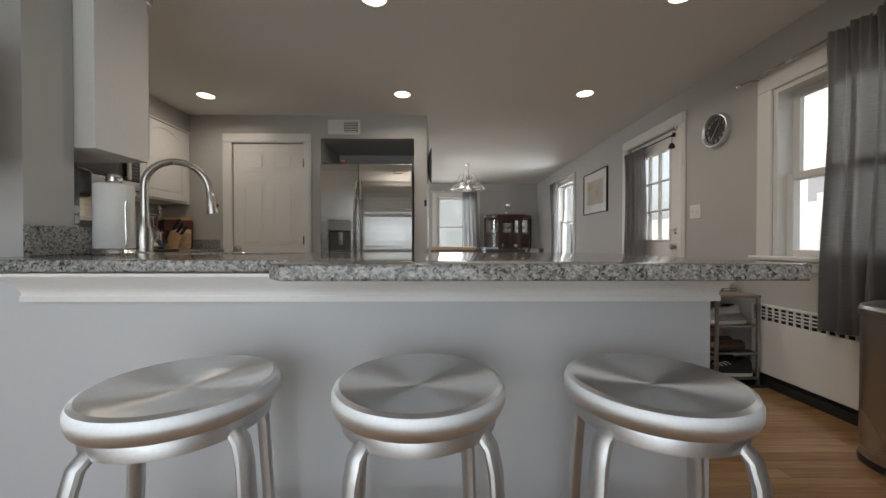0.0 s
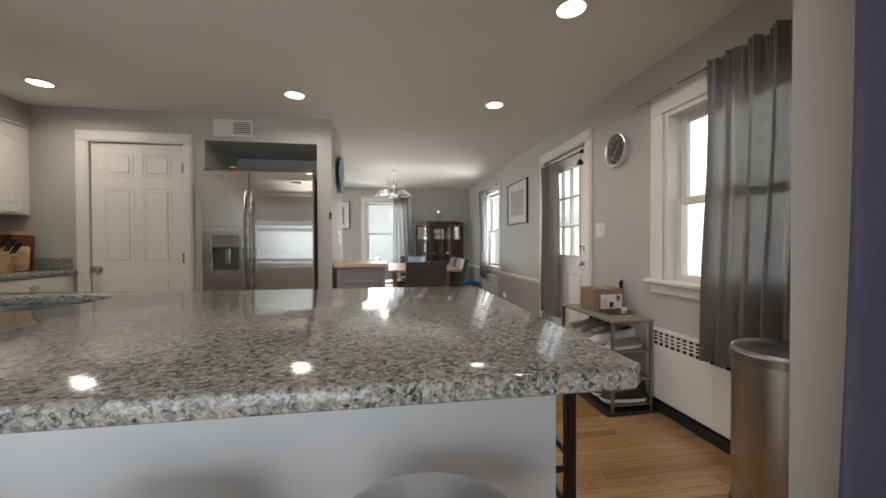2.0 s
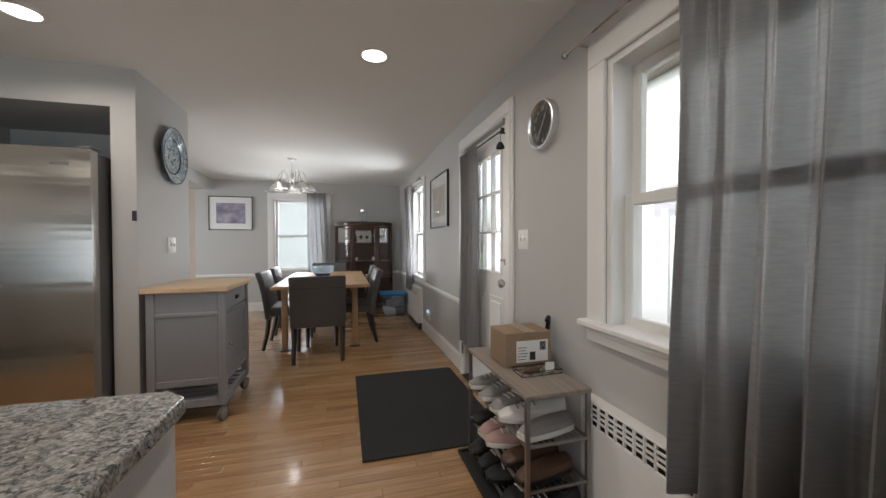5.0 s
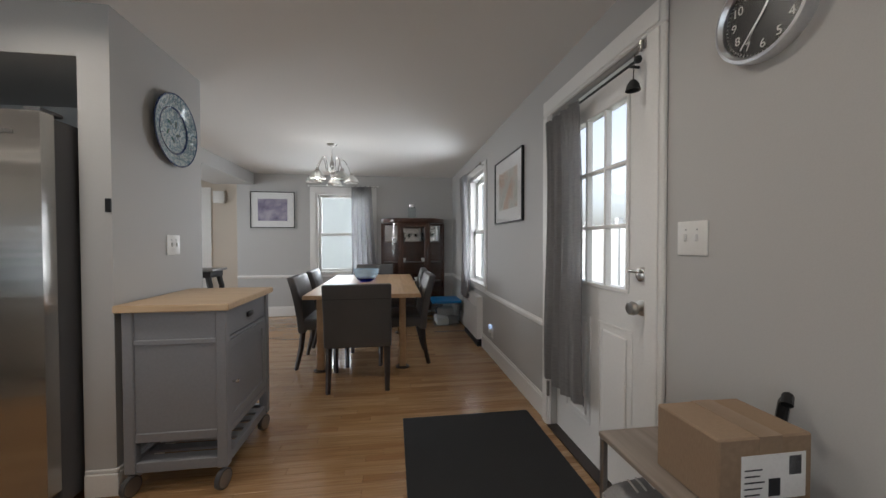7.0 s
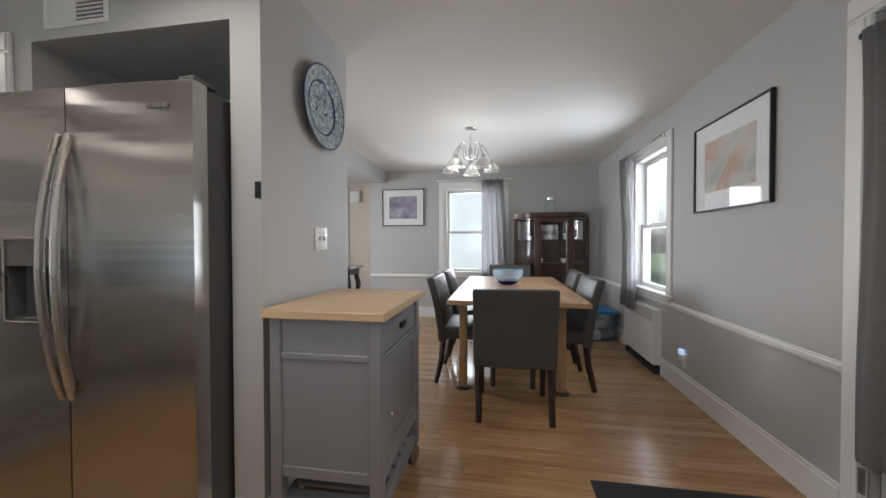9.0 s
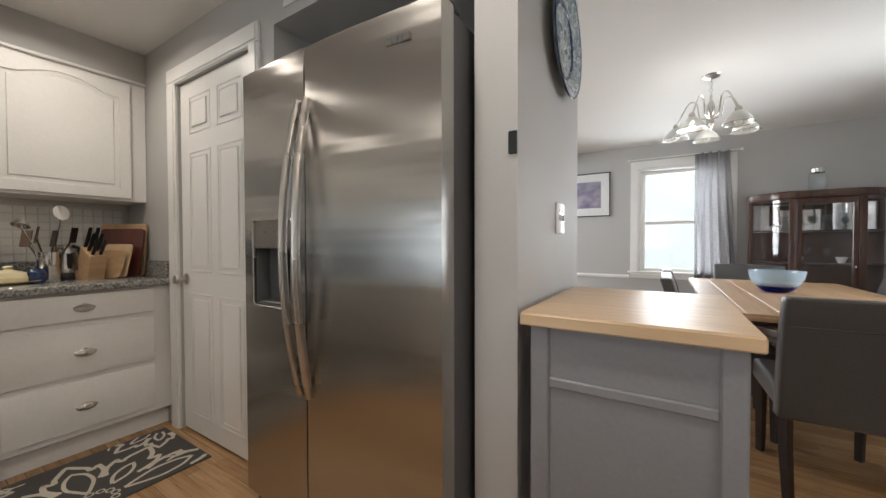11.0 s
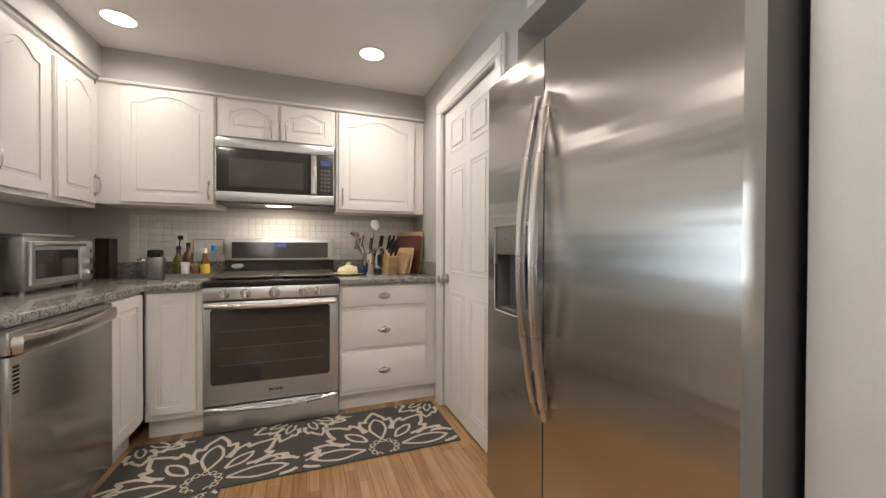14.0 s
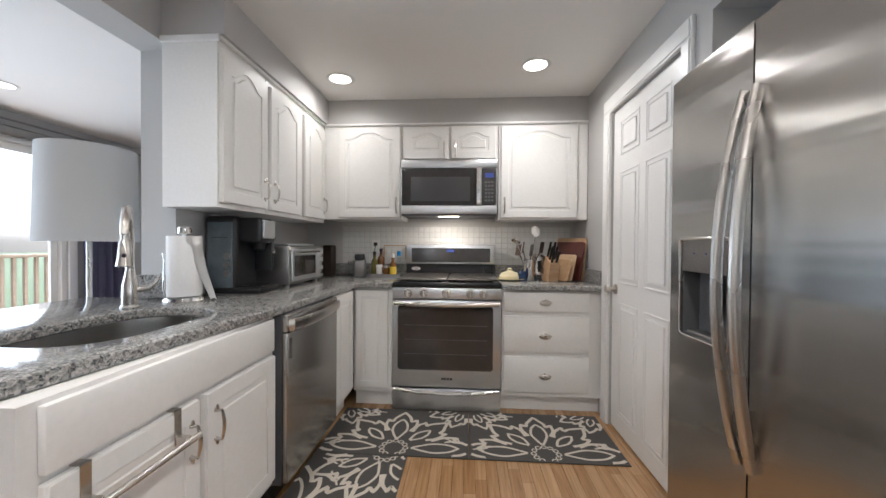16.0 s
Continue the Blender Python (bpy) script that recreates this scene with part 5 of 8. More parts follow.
bx(bm, PX1 - 0.006, PX1, 0.012, 0.066, PZ0, 1.075)
bx(bm, PX0 + 0.006, PX1 - 0.006, 0.012, 0.066, PZ0, PZ0 + 0.008)
part("dispenser_recess", bm, RECESS, t, "dark dispenser recess", local=True)
bm = box(-0.293, -0.245, 0.040, 0.052, 0.93, 1.065, 0.005, 2, None)
bx(bm, -0.365, -0.173, 0.014, 0.064, PZ0 + 0.008, PZ0 + 0.018, 0.003)
part("dispenser_paddle", bm, GREYM, t, local=True)
bm = bmesh.new()
for k in range(3):
    bx(bm, -0.318 + 0.06 * k, -0.313 + 0.06 * k, 0.004, 0.0062, 1.135, 1.140)
part("indicator", bm, BLUELED, t, "tiny blue indicator lights", local=True)
bm = bmesh.new()
for x, w in ((0.285, 0.022), (0.310, 0.018), (0.331, 0.014), (0.348, 0.022)):
    bx(bm, x, x + w, 0.0035, 0.0095, 1.655, 1.672)
part("badge", bm, GREYM, fr, "small raised metal badge", local=True)
part("hinge_cover", box(FX1 - 0.075, FX1 - 0.01, 0.03, 0.14, 1.756, 1.775, 0.006, 2), FRSIDE, t, local=True)
part("hinge_cover", box(FX0 + 0.01, FX0 + 0.075, 0.03, 0.14, 1.756, 1.775, 0.006, 2), FRSIDE, t, local=True)
part("leveller", lathe(bmesh.new(), [(0, 0), (0.02, 0), (0.02, 0.03), (0, 0.03)], 12, (FX1 - 0.05, 0.12, 0)), DARK, t, local=True)
part("leveller", lathe(bmesh.new(), [(0, 0), (0.02, 0), (0.02, 0.03), (0, 0.03)], 12, (FX0 + 0.05, 0.12, 0)), DARK, t, local=True)
t = thing("candle_jar", (-0.50, 4.19, 1.742), "small red candle jar with a metal lid", "jar")
part("jar", lathe(bmesh.new(), [(0, 0), (0.036, 0), (0.040, 0.006), (0.040, 0.062), (0.036, 0.068)], 20), REDP, t, local=True)
part("lid", lathe(bmesh.new(), [(0.037, 0.068), (0.040, 0.070), (0.040, 0.086), (0.036, 0.092), (0, 0.092)], 20), NICKEL, t, local=True)

# air vent over the fridge
t = thing("air_vent", (-0.478, FY, 2.185), "white metal air vent with a slatted opening", "air vent")
bm = bmesh.new()
for a in ((-0.172, 0.172, 0.055, 0.078), (-0.172, 0.172, -0.078, -0.055), (-0.172, -0.145, -0.055, 0.055), (0.145, 0.172, -0.055, 0.055)):
    bx(bm, a[0], a[1], -0.008, 0, a[2], a[3], 0.003)
part("frame", bm, WHITEP, t, local=True)
part("backing", box(-0.145, 0.145, -0.002, -0.0005, -0.055, 0.055), FRSIDE, t, local=True)
part("blank_panel", box(-0.145, 0.0, -0.005, -0.002, -0.055, 0.055), WHITEP, t, local=True)
for k in range(6):
    part("slat", box(0.004, 0.142, -0.0075, -0.0025, -0.050 + k * 0.018, -0.042 + k * 0.018, m=None), WHITEP, t, local=True)

# rugs with flower pattern
def ribbon(bm, pts, w, z):
    """A flat raised line of pile through points."""
    pts = [Vector((*p, z)) for p in pts]
    vs = []
    for i, p in enumerate(pts):
        d4 = (pts[min(i + 1, len(pts) - 1)] - pts[max(i - 1, 0)])
        nrm = Vector((-d4.y, d4.x, 0)).normalized() * w / 2
        vs.append((bm.verts.new(p - nrm), bm.verts.new(p + nrm)))
    for (a, b), (c, d5) in zip(vs, vs[1:]):
        bm.faces.new((a, b, d5, c))


def smooth(pts, n=5):
    """Points of a curve through pts."""
    out = []
    for i in range(len(pts) - 1):
        p = [Vector(pts[max(0, min(len(pts) - 1, i + k))]) for k in (-1, 0, 1, 2)]
        for k in range(n):
            u = k / n
            out.append(tuple(0.5 * (2 * p[1] + (p[2] - p[0]) * u + (2 * p[0] - 5 * p[1] + 4 * p[2] - p[3]) * u * u + (3 * p[1] - p[0] - 3 * p[2] + p[3]) * u ** 3)))
    return out + [tuple(pts[-1])]


def rug(name, x0, x1, y0, y1, flowers, buds, sprigs, seed, label):
    """A dark mat with cream flowers in outline: fans of leaves inside a crown of three-lobed tips.
    flowers: centre, the angle to which the fan opens, size; buds: quarter flowers at the edges; sprigs: foot and angle."""
    t = thing(name, ((x0 + x1) / 2, (y0 + y1) / 2, 0.0), label, "rug", "floral kitchen mats")
    part("mat", box(x0, x1, y0, y1, 0.0008, 0.007, 0.002), RUGD, t)
    bm = bmesh.new()
    lift = itertools.count()
    rg = random.Random(seed)

    def line(pts, w):
        run = []
        for p in list(pts) + [(1e6, 1e6)]:
            if x0 + 0.006 < p[0] < x1 - 0.006 and y0 + 0.006 < p[1] < y1 - 0.006:
                run.append(p)
            else:
                if len(run) > 1:
                    ribbon(bm, run, w, 0.0074 + 0.000015 * next(lift))
                run = []

    def at(c, a, r):
        a, r = a + rg.uniform(-0.006, 0.006), r * rg.uniform(0.992, 1.008)
        return c[0] + r * math.cos(a), c[1] + r * math.sin(a)
    half = [[(-19, 0.195), (-21, 0.245), (-20, 0.285), (-16, 0.335)], [(-16, 0.335), (-13.5, 0.312), (-11, 0.305)], [(-11, 0.305), (-9, 0.338), (-5, 0.372), (0, 0.418)]]
    lobes = half + [[(-d, g) for d, g in run[::-1]] for run in half[::-1]]

    def petal(c, a, size, runs, w):
        """One line with sharp corners where the runs meet."""
        pts = []
        for run in runs:
            pts += smooth([at(c, a + radians(d), g * size) for d, g in run], 4)[(1 if pts else 0):]
        line(pts, w)
    for cx, cy, face, size in flowers:
        c, F = (cx, cy), radians(face)
        for k in range(5):
            g = -88 + 44 * k
            a, far = F + radians(g), size * (1.14 if abs(g) > 60 else 1.0)
            petal(c, a, far, lobes, 0.021 * size)
            slim = 13.0 if k == 2 else 11.0 if k % 2 == 0 else 9.0
            tip, foot = (0.325, 0.088) if k % 2 == 0 else (0.275, 0.115)
            side = [(0.5, foot), (slim * 0.85, foot + (tip - foot) * 0.25), (slim, foot + (tip - foot) * 0.5), (slim * 0.55, foot + (tip - foot) * 0.8), (0, tip)]
            petal(c, a, far, [side, [(-d, g) for d, g in side[::-1]]], 0.015 * size)
        for k in range(11):
            a = F + radians(-150 + 30 * k)
            q = at(c, a, 0.068 * size)
            line([(q[0] + 0.014 * math.cos(b), q[1] + 0.014 * math.sin(b)) for b in (2 * math.pi * j / 10 for j in range(11))], 0.007)
    for cx, cy, face, size in buds:
        for k in range(3):
            a = radians(face - 44 + 44 * k)
            petal((cx, cy), a, size, lobes, 0.028 * size)
            line(smooth([at((cx, cy), a + radians(d), r * size) for d, r in ((-9, 0.12), (-10, 0.20), (0, 0.28), (10, 0.20), (9, 0.12))]), 0.012)
    for px, py, ang, ln in sprigs:
        stem = [(px + ln * u * math.cos(radians(ang) + 0.5 * u), py + ln * u * math.sin(radians(ang) + 0.5 * u)) for u in (j / 8 for j in range(9))]
        line(stem, 0.010)
        for j in (2, 4, 6):
            for sd in (-1, 1):
                q, aa = stem[j], radians(ang) + 0.5 * j / 8 + sd * 0.75
                line([q, (q[0] + 0.022 * math.cos(aa), q[1] + 0.022 * math.sin(aa)), (q[0] + 0.040 * math.cos(aa - sd * 0.2), q[1] + 0.040 * math.sin(aa - sd * 0.2))], 0.011)
    part("flower_pattern", bm, RUGC, t, "cream flower outlines in raised pile")
    return t


def range_mat(y0, y1, seed):
    c = (y0 + y1) / 2
    rug("kitchen_mat", -1.755, -1.212, y0, y1, [(-1.285, c, 180, 1.0)], [(-1.775, y0 + 0.02, 20, 0.62), (-1.775, y1 - 0.02, -20, 0.62)],
        [(-1.70, c - 0.13, -100, 0.15), (-1.72, c + 0.16, 150, 0.10), (-1.30, y0 + 0.02, 100, 0.10), (-1.36, y1 - 0.03, 240, 0.10)], seed, "dark grey kitchen mat with cream lotus flowers")


range_mat(3.255, 4.105, 3)
range_mat(2.40, 3.252, 4)
rug("kitchen_mat", -1.208, -0.35, 2.40, 2.918, [(-1.225, 2.80, -15, 0.92), (-0.62, 2.47, 100, 1.0)], [(-0.33, 2.93, 200, 0.6)], [(-1.16, 2.47, 60, 0.14), (-0.95, 2.62, 200, 0.11)], 5, "dark grey kitchen mat lying along the sink")

# ---- things on the worktops ----
def bottle(name, x, y, prof, material, label, category="bottle", cap=None, capm=None, z=TOP, extra=None):
    t = thing(name, (x, y, z), label, category)
    part("body", lathe(bmesh.new(), prof, 18), material, t, local=True)
    if cap:
        part("cap", lathe(bmesh.new(), cap, 14), capm or DARK, t, local=True)
    if extra:
        part("label", lathe(bmesh.new(), extra[0], 18), extra[1], t, local=True)
    return t


def vessel(r, h, neck=None, nh=0.03):
    p = [(0, 0), (r * 0.92, 0), (r, 0.006), (r, h)]
    if neck:
        p += [(neck, h + nh), (neck, h + nh + 0.03), (0, h + nh + 0.03)]
    else:
        p += [(r * 0.9, h + 0.004), (0, h + 0.004)]
    return p


# by the knives, on the right of the range
t = thing("butter_dish", (-2.07, 3.565, TOP), "cream glazed butter dish with a lid", "dish")
part("saucer", lathe(bmesh.new(), [(0, 0), (0.05, 0), (0.095, 0.014), (0.097, 0.018), (0.05, 0.010), (0, 0.010)], 28, sy=1.3), YELLOWDISH, t, local=True)
part("lid", lathe(bmesh.new(), [(0.062, 0.012), (0.064, 0.035), (0.050, 0.060), (0.02, 0.072), (0.010, 0.078), (0.016, 0.088), (0.010, 0.096), (0, 0.097)], 28, sy=1.25), YELLOWDISH, t, local=True)
t = thing("sugar_jar", (-2.05, 3.66, TOP), "small dark blue glazed jar", "jar")
part("jar", lathe(bmesh.new(), [(0, 0), (0.030, 0), (0.037, 0.02), (0.036, 0.055), (0.028, 0.062)], 20), BLUEDISH, t, local=True)
part("lid", lathe(bmesh.new(), [(0.032, 0.062), (0.026, 0.074), (0.006, 0.078), (0.007, 0.088), (0, 0.09)], 20), BLUEDISH, t, local=True)
t = thing("utensil_crock", (-2.13, 3.72, TOP), "steel utensil crock full of ladles and spoons", "utensil holder")
part("crock", lathe(bmesh.new(), [(0, 0), (0.046, 0), (0.048, 0.004), (0.048, 0.16), (0.044, 0.16), (0.044, 0.01), (0, 0.01)], 24), CHROME, t, local=True)
for k, (dx, dy, dz, kind) in enumerate([(0.06, -0.11, 0.30, 0), (0.0, 0.05, 0.36, 1), (-0.02, 0.10, 0.24, 2), (0.02, -0.05, 0.24, 3), (0.04, 0.01, 0.22, 2), (-0.03, -0.08, 0.22, 3)]):
    tip = Vector((dx, dy, dz))
    bm = tube(bmesh.new(), [(dx * 0.15, dy * 0.15, 0.02), tip * 0.6 + Vector((0, 0, 0.02)), tip], [0.004, 0.004, 0.0045], 8)
    if kind == 0:
        lathe(bm, [(0, -0.030), (0.025, -0.022), (0.037, 0.0), (0.034, 0.0), (0.022, -0.018), (0, -0.025)], 18, tuple(tip), pose(0, 0, 0, 20, 160, 0))
    elif kind == 1:
        lathe(bm, [(0, -0.004), (0.036, -0.002), (0.036, 0.002), (0, 0.003)], 18, tuple(tip + Vector((0, 0.0, 0.02))), pose(0, 0, 0, 0, 75, 15), sx=1.2)
    else:
        bx(bm, -0.003, 0.003, -0.028, 0.028, -0.03, 0.06, 0.002, m=Matrix.Translation(tip) @ pose(0, 0, 0, 0, 10, 25 * k))
    part("utensil", bm, (CHROME, CHROME, DARKWOOD, BROWNSHOE)[kind], t, ("steel ladle", "slotted steel skimmer", "dark spatula", "wooden spoon")[kind], local=True)
t = thing("kettle", (-2.20, 3.80, TOP), "brushed steel electric kettle with a black base", "kettle")
part("base", lathe(bmesh.new(), [(0, 0), (0.072, 0), (0.074, 0.01), (0.070, 0.035), (0.066, 0.04), (0, 0.04)], 28), DARK, t, local=True)
part("body", lathe(bmesh.new(), [(0.070, 0.04), (0.071, 0.06), (0.060, 0.15), (0.054, 0.185), (0.035, 0.20), (0, 0.203)], 28), NICKEL, t, local=True)
part("handle", tube(bmesh.new(), [(0.055, 0.02, 0.19), (0.09, 0.035, 0.18), (0.10, 0.04, 0.12), (0.085, 0.032, 0.055)], 0.011, 10), DARK, t, local=True)
part("water_gauge", box(0.052, 0.070, -0.012, 0.012, 0.06, 0.15, 0.004), DARK, t, local=True)
t = thing("knife_block", (-2.07, 3.875, TOP), "light wooden knife block with black-handled knives", "knife block", turn=12)
bm = prism(bmesh.new(), [(-0.09, 0), (0.04, 0), (0.075, 0.13), (-0.015, 0.19)], -0.04, 0.04, 0.003, (), 1, m=pose(0, 0, 0, 90, 0, 0))
part("block", bm, LIGHTWOOD, t, local=True)
for k in range(6):
    u, s = k // 2, (-0.018, 0.018)[k % 2]
    b = Vector((0.055 - 0.035 * u, s, 0.145 + 0.022 * u))
    part("knife", tube(bmesh.new(), [b, b + Vector((0.03, 0, 0.05)), b + Vector((0.055, 0, 0.085 + 0.012 * u))], [0.009, 0.011, 0.009], 8, (1, 0.7)), DARK, t, "black knife handle", local=True)


def lean_board(xa, xb, h, y, thick, lean, material, label, turn=30):
    """A board that stands on edge along the side wall, its top against the wall."""
    bm = prism(bmesh.new(), round_rect((xa - xb) / 2, (xb - xa) / 2, 0, h, 0.02, 4), 0, thick, 0.002, (), 1, m=pose(0, 0, 0, 90, 0, 0))
    bm.transform(pose((xa + xb) / 2, y, TOP + 0.002, 0, 0, turn) @ pose(0, 0, 0, -lean, 0, 0))
    return solid("cutting_board", bm, material, label, "cutting board", "cutting boards leaning on the wall", ((xa + xb) / 2, y, TOP))


lean_board(-2.36, -2.06, 0.33, 4.055, 0.015, 5, LIGHTWOOD, "large light wooden cutting board leaning on the wall")
lean_board(-2.30, -2.02, 0.30, 4.020, 0.018, 10, REDWOOD, "large red-brown cutting board leaning on the wall")
lean_board(-2.17, -2.00, 0.205, 3.975, 0.012, 15, MAPLE, "small pale cutting board in front of the others")
lean_board(-2.13, -1.98, 0.17, 3.945, 0.012, 17, LIGHTWOOD, "thin wooden cutting board with a handle")

# left of the range
t = thing("can_opener", (-2.18, 2.36, TOP), "small silver electric can opener", "can opener")
part("body", prism(bmesh.new(), round_rect(-0.04, 0.04, -0.045, 0.045, 0.02, 4), 0, 0.14, 0.008, (), 2), GREYM, t, local=True)
part("head", box(-0.03, 0.045, -0.035, 0.035, 0.14, 0.19, 0.010, 2), DARK, t, local=True)
tray = thing("spice_tray", (-2.20, 2.56, TOP), "low grey tray holding spice jars", "tray")
bm = box(-0.06, 0.06, -0.14, 0.14, 0, 0.006)
for a in ((-0.06, -0.055, -0.14, 0.14), (0.055, 0.06, -0.14, 0.14), (-0.055, 0.055, -0.14, -0.135), (-0.055, 0.055, 0.135, 0.14)):
    bx(bm, a[0], a[1], a[2], a[3], 0.006, 0.03)
part("tray", bm, GREYM, tray, local=True)
ZT = TOP + 0.006
bottle("oil_bottle", -2.24, 2.465, vessel(0.028, 0.12, 0.012, 0.03), OLIVE, "tall green oil bottle with a black cap", cap=[(0.014, 0.178), (0.014, 0.205), (0, 0.206)], z=ZT)
bottle("spice_jar", -2.18, 2.52, vessel(0.024, 0.075), WHITESHOE, "small white spice jar with a white lid", "jar", [(0.026, 0.079), (0.026, 0.098), (0, 0.099)], WHITEP, ZT)
bottle("spice_jar", -2.18, 2.58, vessel(0.024, 0.07), AMBER, "small brown spice jar with a steel lid", "jar", [(0.026, 0.074), (0.026, 0.09), (0, 0.091)], NICKEL, ZT)
bottle("sauce_bottle", -2.17, 2.635, vessel(0.026, 0.10, 0.013, 0.03), AMBER, "amber sauce bottle with a yellow label", cap=[(0.015, 0.158), (0.012, 0.19), (0, 0.192)], capm=WHITEP, z=ZT, extra=([(0.0265, 0.02), (0.0268, 0.02), (0.0268, 0.085), (0.0265, 0.085)], YELLOWP))
bottle("spray_bottle", -2.22, 2.675, vessel(0.026, 0.115, 0.013, 0.03), JARGLASS, "clear bottle with a blue top", cap=[(0.016, 0.172), (0.016, 0.21), (0, 0.212)], capm=BLUEP, z=ZT)
bottle("oil_bottle", -2.32, 2.50, vessel(0.030, 0.15, 0.012, 0.03), AMBER, "tall amber bottle with a dark cork", cap=[(0.013, 0.208), (0.015, 0.235), (0, 0.236)])
t = thing("storage_jar", (-2.22, 2.285, TOP), "glass storage jar with a clamp lid", "jar")
part("jar", lathe(bmesh.new(), [(0, 0), (0.038, 0), (0.042, 0.01), (0.042, 0.10), (0.036, 0.115), (0.034, 0.115), (0.039, 0.098), (0.039, 0.012), (0, 0.006)], 24), JARGLASS, t, local=True)
part("lid", lathe(bmesh.new(), [(0.039, 0.116), (0.040, 0.13), (0, 0.138)], 20), CHROME, t, local=True)
t = thing("wall_socket", (-2.42, 2.43, 1.14), "white wall socket with a black plug and cord", "socket")
part("plate", box(WX + 0.0068, WX + 0.011, 2.395, 2.465, 1.085, 1.195, 0.002), WHITEP, t)
part("plug", box(WX + 0.011, WX + 0.035, 2.415, 2.445, 1.145, 1.175, 0.004), DARK, t)
part("cord", tube(bmesh.new(), [(WX + 0.03, 2.43, 1.15), (WX + 0.045, 2.425, 1.08), (WX + 0.04, 2.41, 1.00), (WX + 0.05, 2.40, TOP + 0.005)], 0.0035, 8), DARK, t)
t = thing("coffee_grinder", (-2.16, 1.96, TOP), "black and steel coffee grinder in the corner", "grinder")
part("base", lathe(bmesh.new(), [(0, 0), (0.055, 0), (0.058, 0.01), (0.050, 0.09), (0, 0.09)], 22), CHROME, t, local=True)
part("hopper", lathe(bmesh.new(), [(0.048, 0.09), (0.052, 0.15), (0.055, 0.19), (0.05, 0.20), (0, 0.205)], 22), DARK, t, local=True)
solid("knife_rack", box(-2.36, -2.26, 2.01, 2.09, TOP, TOP + 0.26, 0.006), DARKWOOD, "upright dark wooden block in the corner", "block", at=(-2.31, 2.05, TOP))
t = thing("tile_picture", (-2.405, 2.60, TOP + 0.17), "white decorative tile panel in a thin brown frame", "tile panel")
bm = bmesh.new()
for a in ((2.50, 2.70, 1.145, 1.153), (2.50, 2.508, 1.03, 1.145), (2.692, 2.70, 1.03, 1.145)):
    bx(bm, WX + 0.0068, WX + 0.012, a[0], a[1], a[2], a[3], 0.002)
part("frame", bm, LIGHTWOOD, t)

# ---- breakfast bar ----
def stool(at, turn):
    t = thing("bar_stool", at, "round brushed aluminium bar stool without a back", "stool", "stools at the breakfast bar", turn)
    H = 0.648
    part("seat", lathe(bmesh.new(), [(0, H - 0.016), (0.06, H - 0.014), (0.13, H - 0.007), (0.154, H - 0.001), (0.166, H), (0.175, H - 0.005), (0.180, H - 0.016), (0.180, H - 0.034), (0.175, H - 0.046), (0.164, H - 0.050), (0, H - 0.050)], 64), SEATM, t, local=True)
    part("seat_ring", lathe(bmesh.new(), [(0.146, H - 0.052), (0.161, H - 0.052), (0.163, H - 0.056), (0.161, H - 0.080), (0.146, H - 0.082), (0.146, H - 0.052)], 48), STOOLM, t, local=True)
    for k in range(4):
        a = radians(45 + 90 * k)
        c, s = math.cos(a), math.sin(a)
        pts = [(0.12 * c, 0.12 * s, H - 0.066), (0.150 * c, 0.150 * s, H - 0.070), (0.172 * c, 0.172 * s, H - 0.092), (0.182 * c, 0.182 * s, H - 0.13), (0.20 * c, 0.20 * s, 0.28), (0.222 * c, 0.222 * s, 0.012)]
        part("leg", tube(bmesh.new(), pts, 0.0165, 12, (1.15, 0.75)), STOOLM, t, local=True)
        part("foot", lathe(bmesh.new(), [(0, 0), (0.018, 0), (0.018, 0.014), (0, 0.014)], 12, (0.222 * c, 0.222 * s, 0)), DARK, t, local=True)
    part("foot_ring", tube(bmesh.new(), [(0.207 * math.cos(a), 0.207 * math.sin(a), 0.22) for a in (2 * math.pi * k / 40 for k in range(41))], 0.010, 10), STOOLM, t, local=True)
    return t


STOOLM = mat("stool_leg_aluminium", (0.68, 0.69, 0.70), 0.46, 1.0, grain=160, var=0.04, bump=0.03)
SEATM = mat("spun_aluminium", (0.83, 0.84, 0.85), 0.50, 1.0, grain=160, var=0.03)
sp = SEATM.node_tree.nodes["Principled BSDF"]
sp.inputs["Anisotropic"].default_value = 0.9
sp.inputs["Anisotropic Rotation"].default_value = 0.0
tg = node(SEATM, "ShaderNodeTangent")
tg.direction_type, tg.axis = "RADIAL", "Z"
link(SEATM, tg.outputs[0], sp.inputs["Tangent"])
one = stool((0.500, 1.090, 0), 8)
copy_thing(one, pose(0.012, 1.080, 0, 0, 0, 20))
copy_thing(one, pose(0.998, 1.088, 0, 0, 0, -14))

# rush-seated stool at the end of the bar
t = thing("rush_stool", (1.375, 1.825, 0), "dark wooden stool with a woven rush seat", "stool")
for x, y in ((-0.165, -0.145), (0.165, -0.145), (-0.165, 0.145), (0.165, 0.145)):
    part("leg", box(x - 0.017, x + 0.017, y - 0.017, y + 0.017, 0, 0.628, 0.004), DARKWOOD, t, local=True)
for z in (0.16, 0.34):
    for y in (-0.145, 0.145):
        part("rung", cyl(bmesh.new(), (-0.165, y, z), (0.165, y, z), 0.011, 10), DARKWOOD, t, local=True)
    for x in (-0.165, 0.165):
        part("rung", cyl(bmesh.new(), (x, -0.145, z + 0.04), (x, 0.145, z + 0.04), 0.011, 10), DARKWOOD, t, local=True)
seat = part("seat", box(-0.17, 0.17, -0.15, 0.15, 0.594, 0.612, 0.006, 2), RUSH, t, local=True)
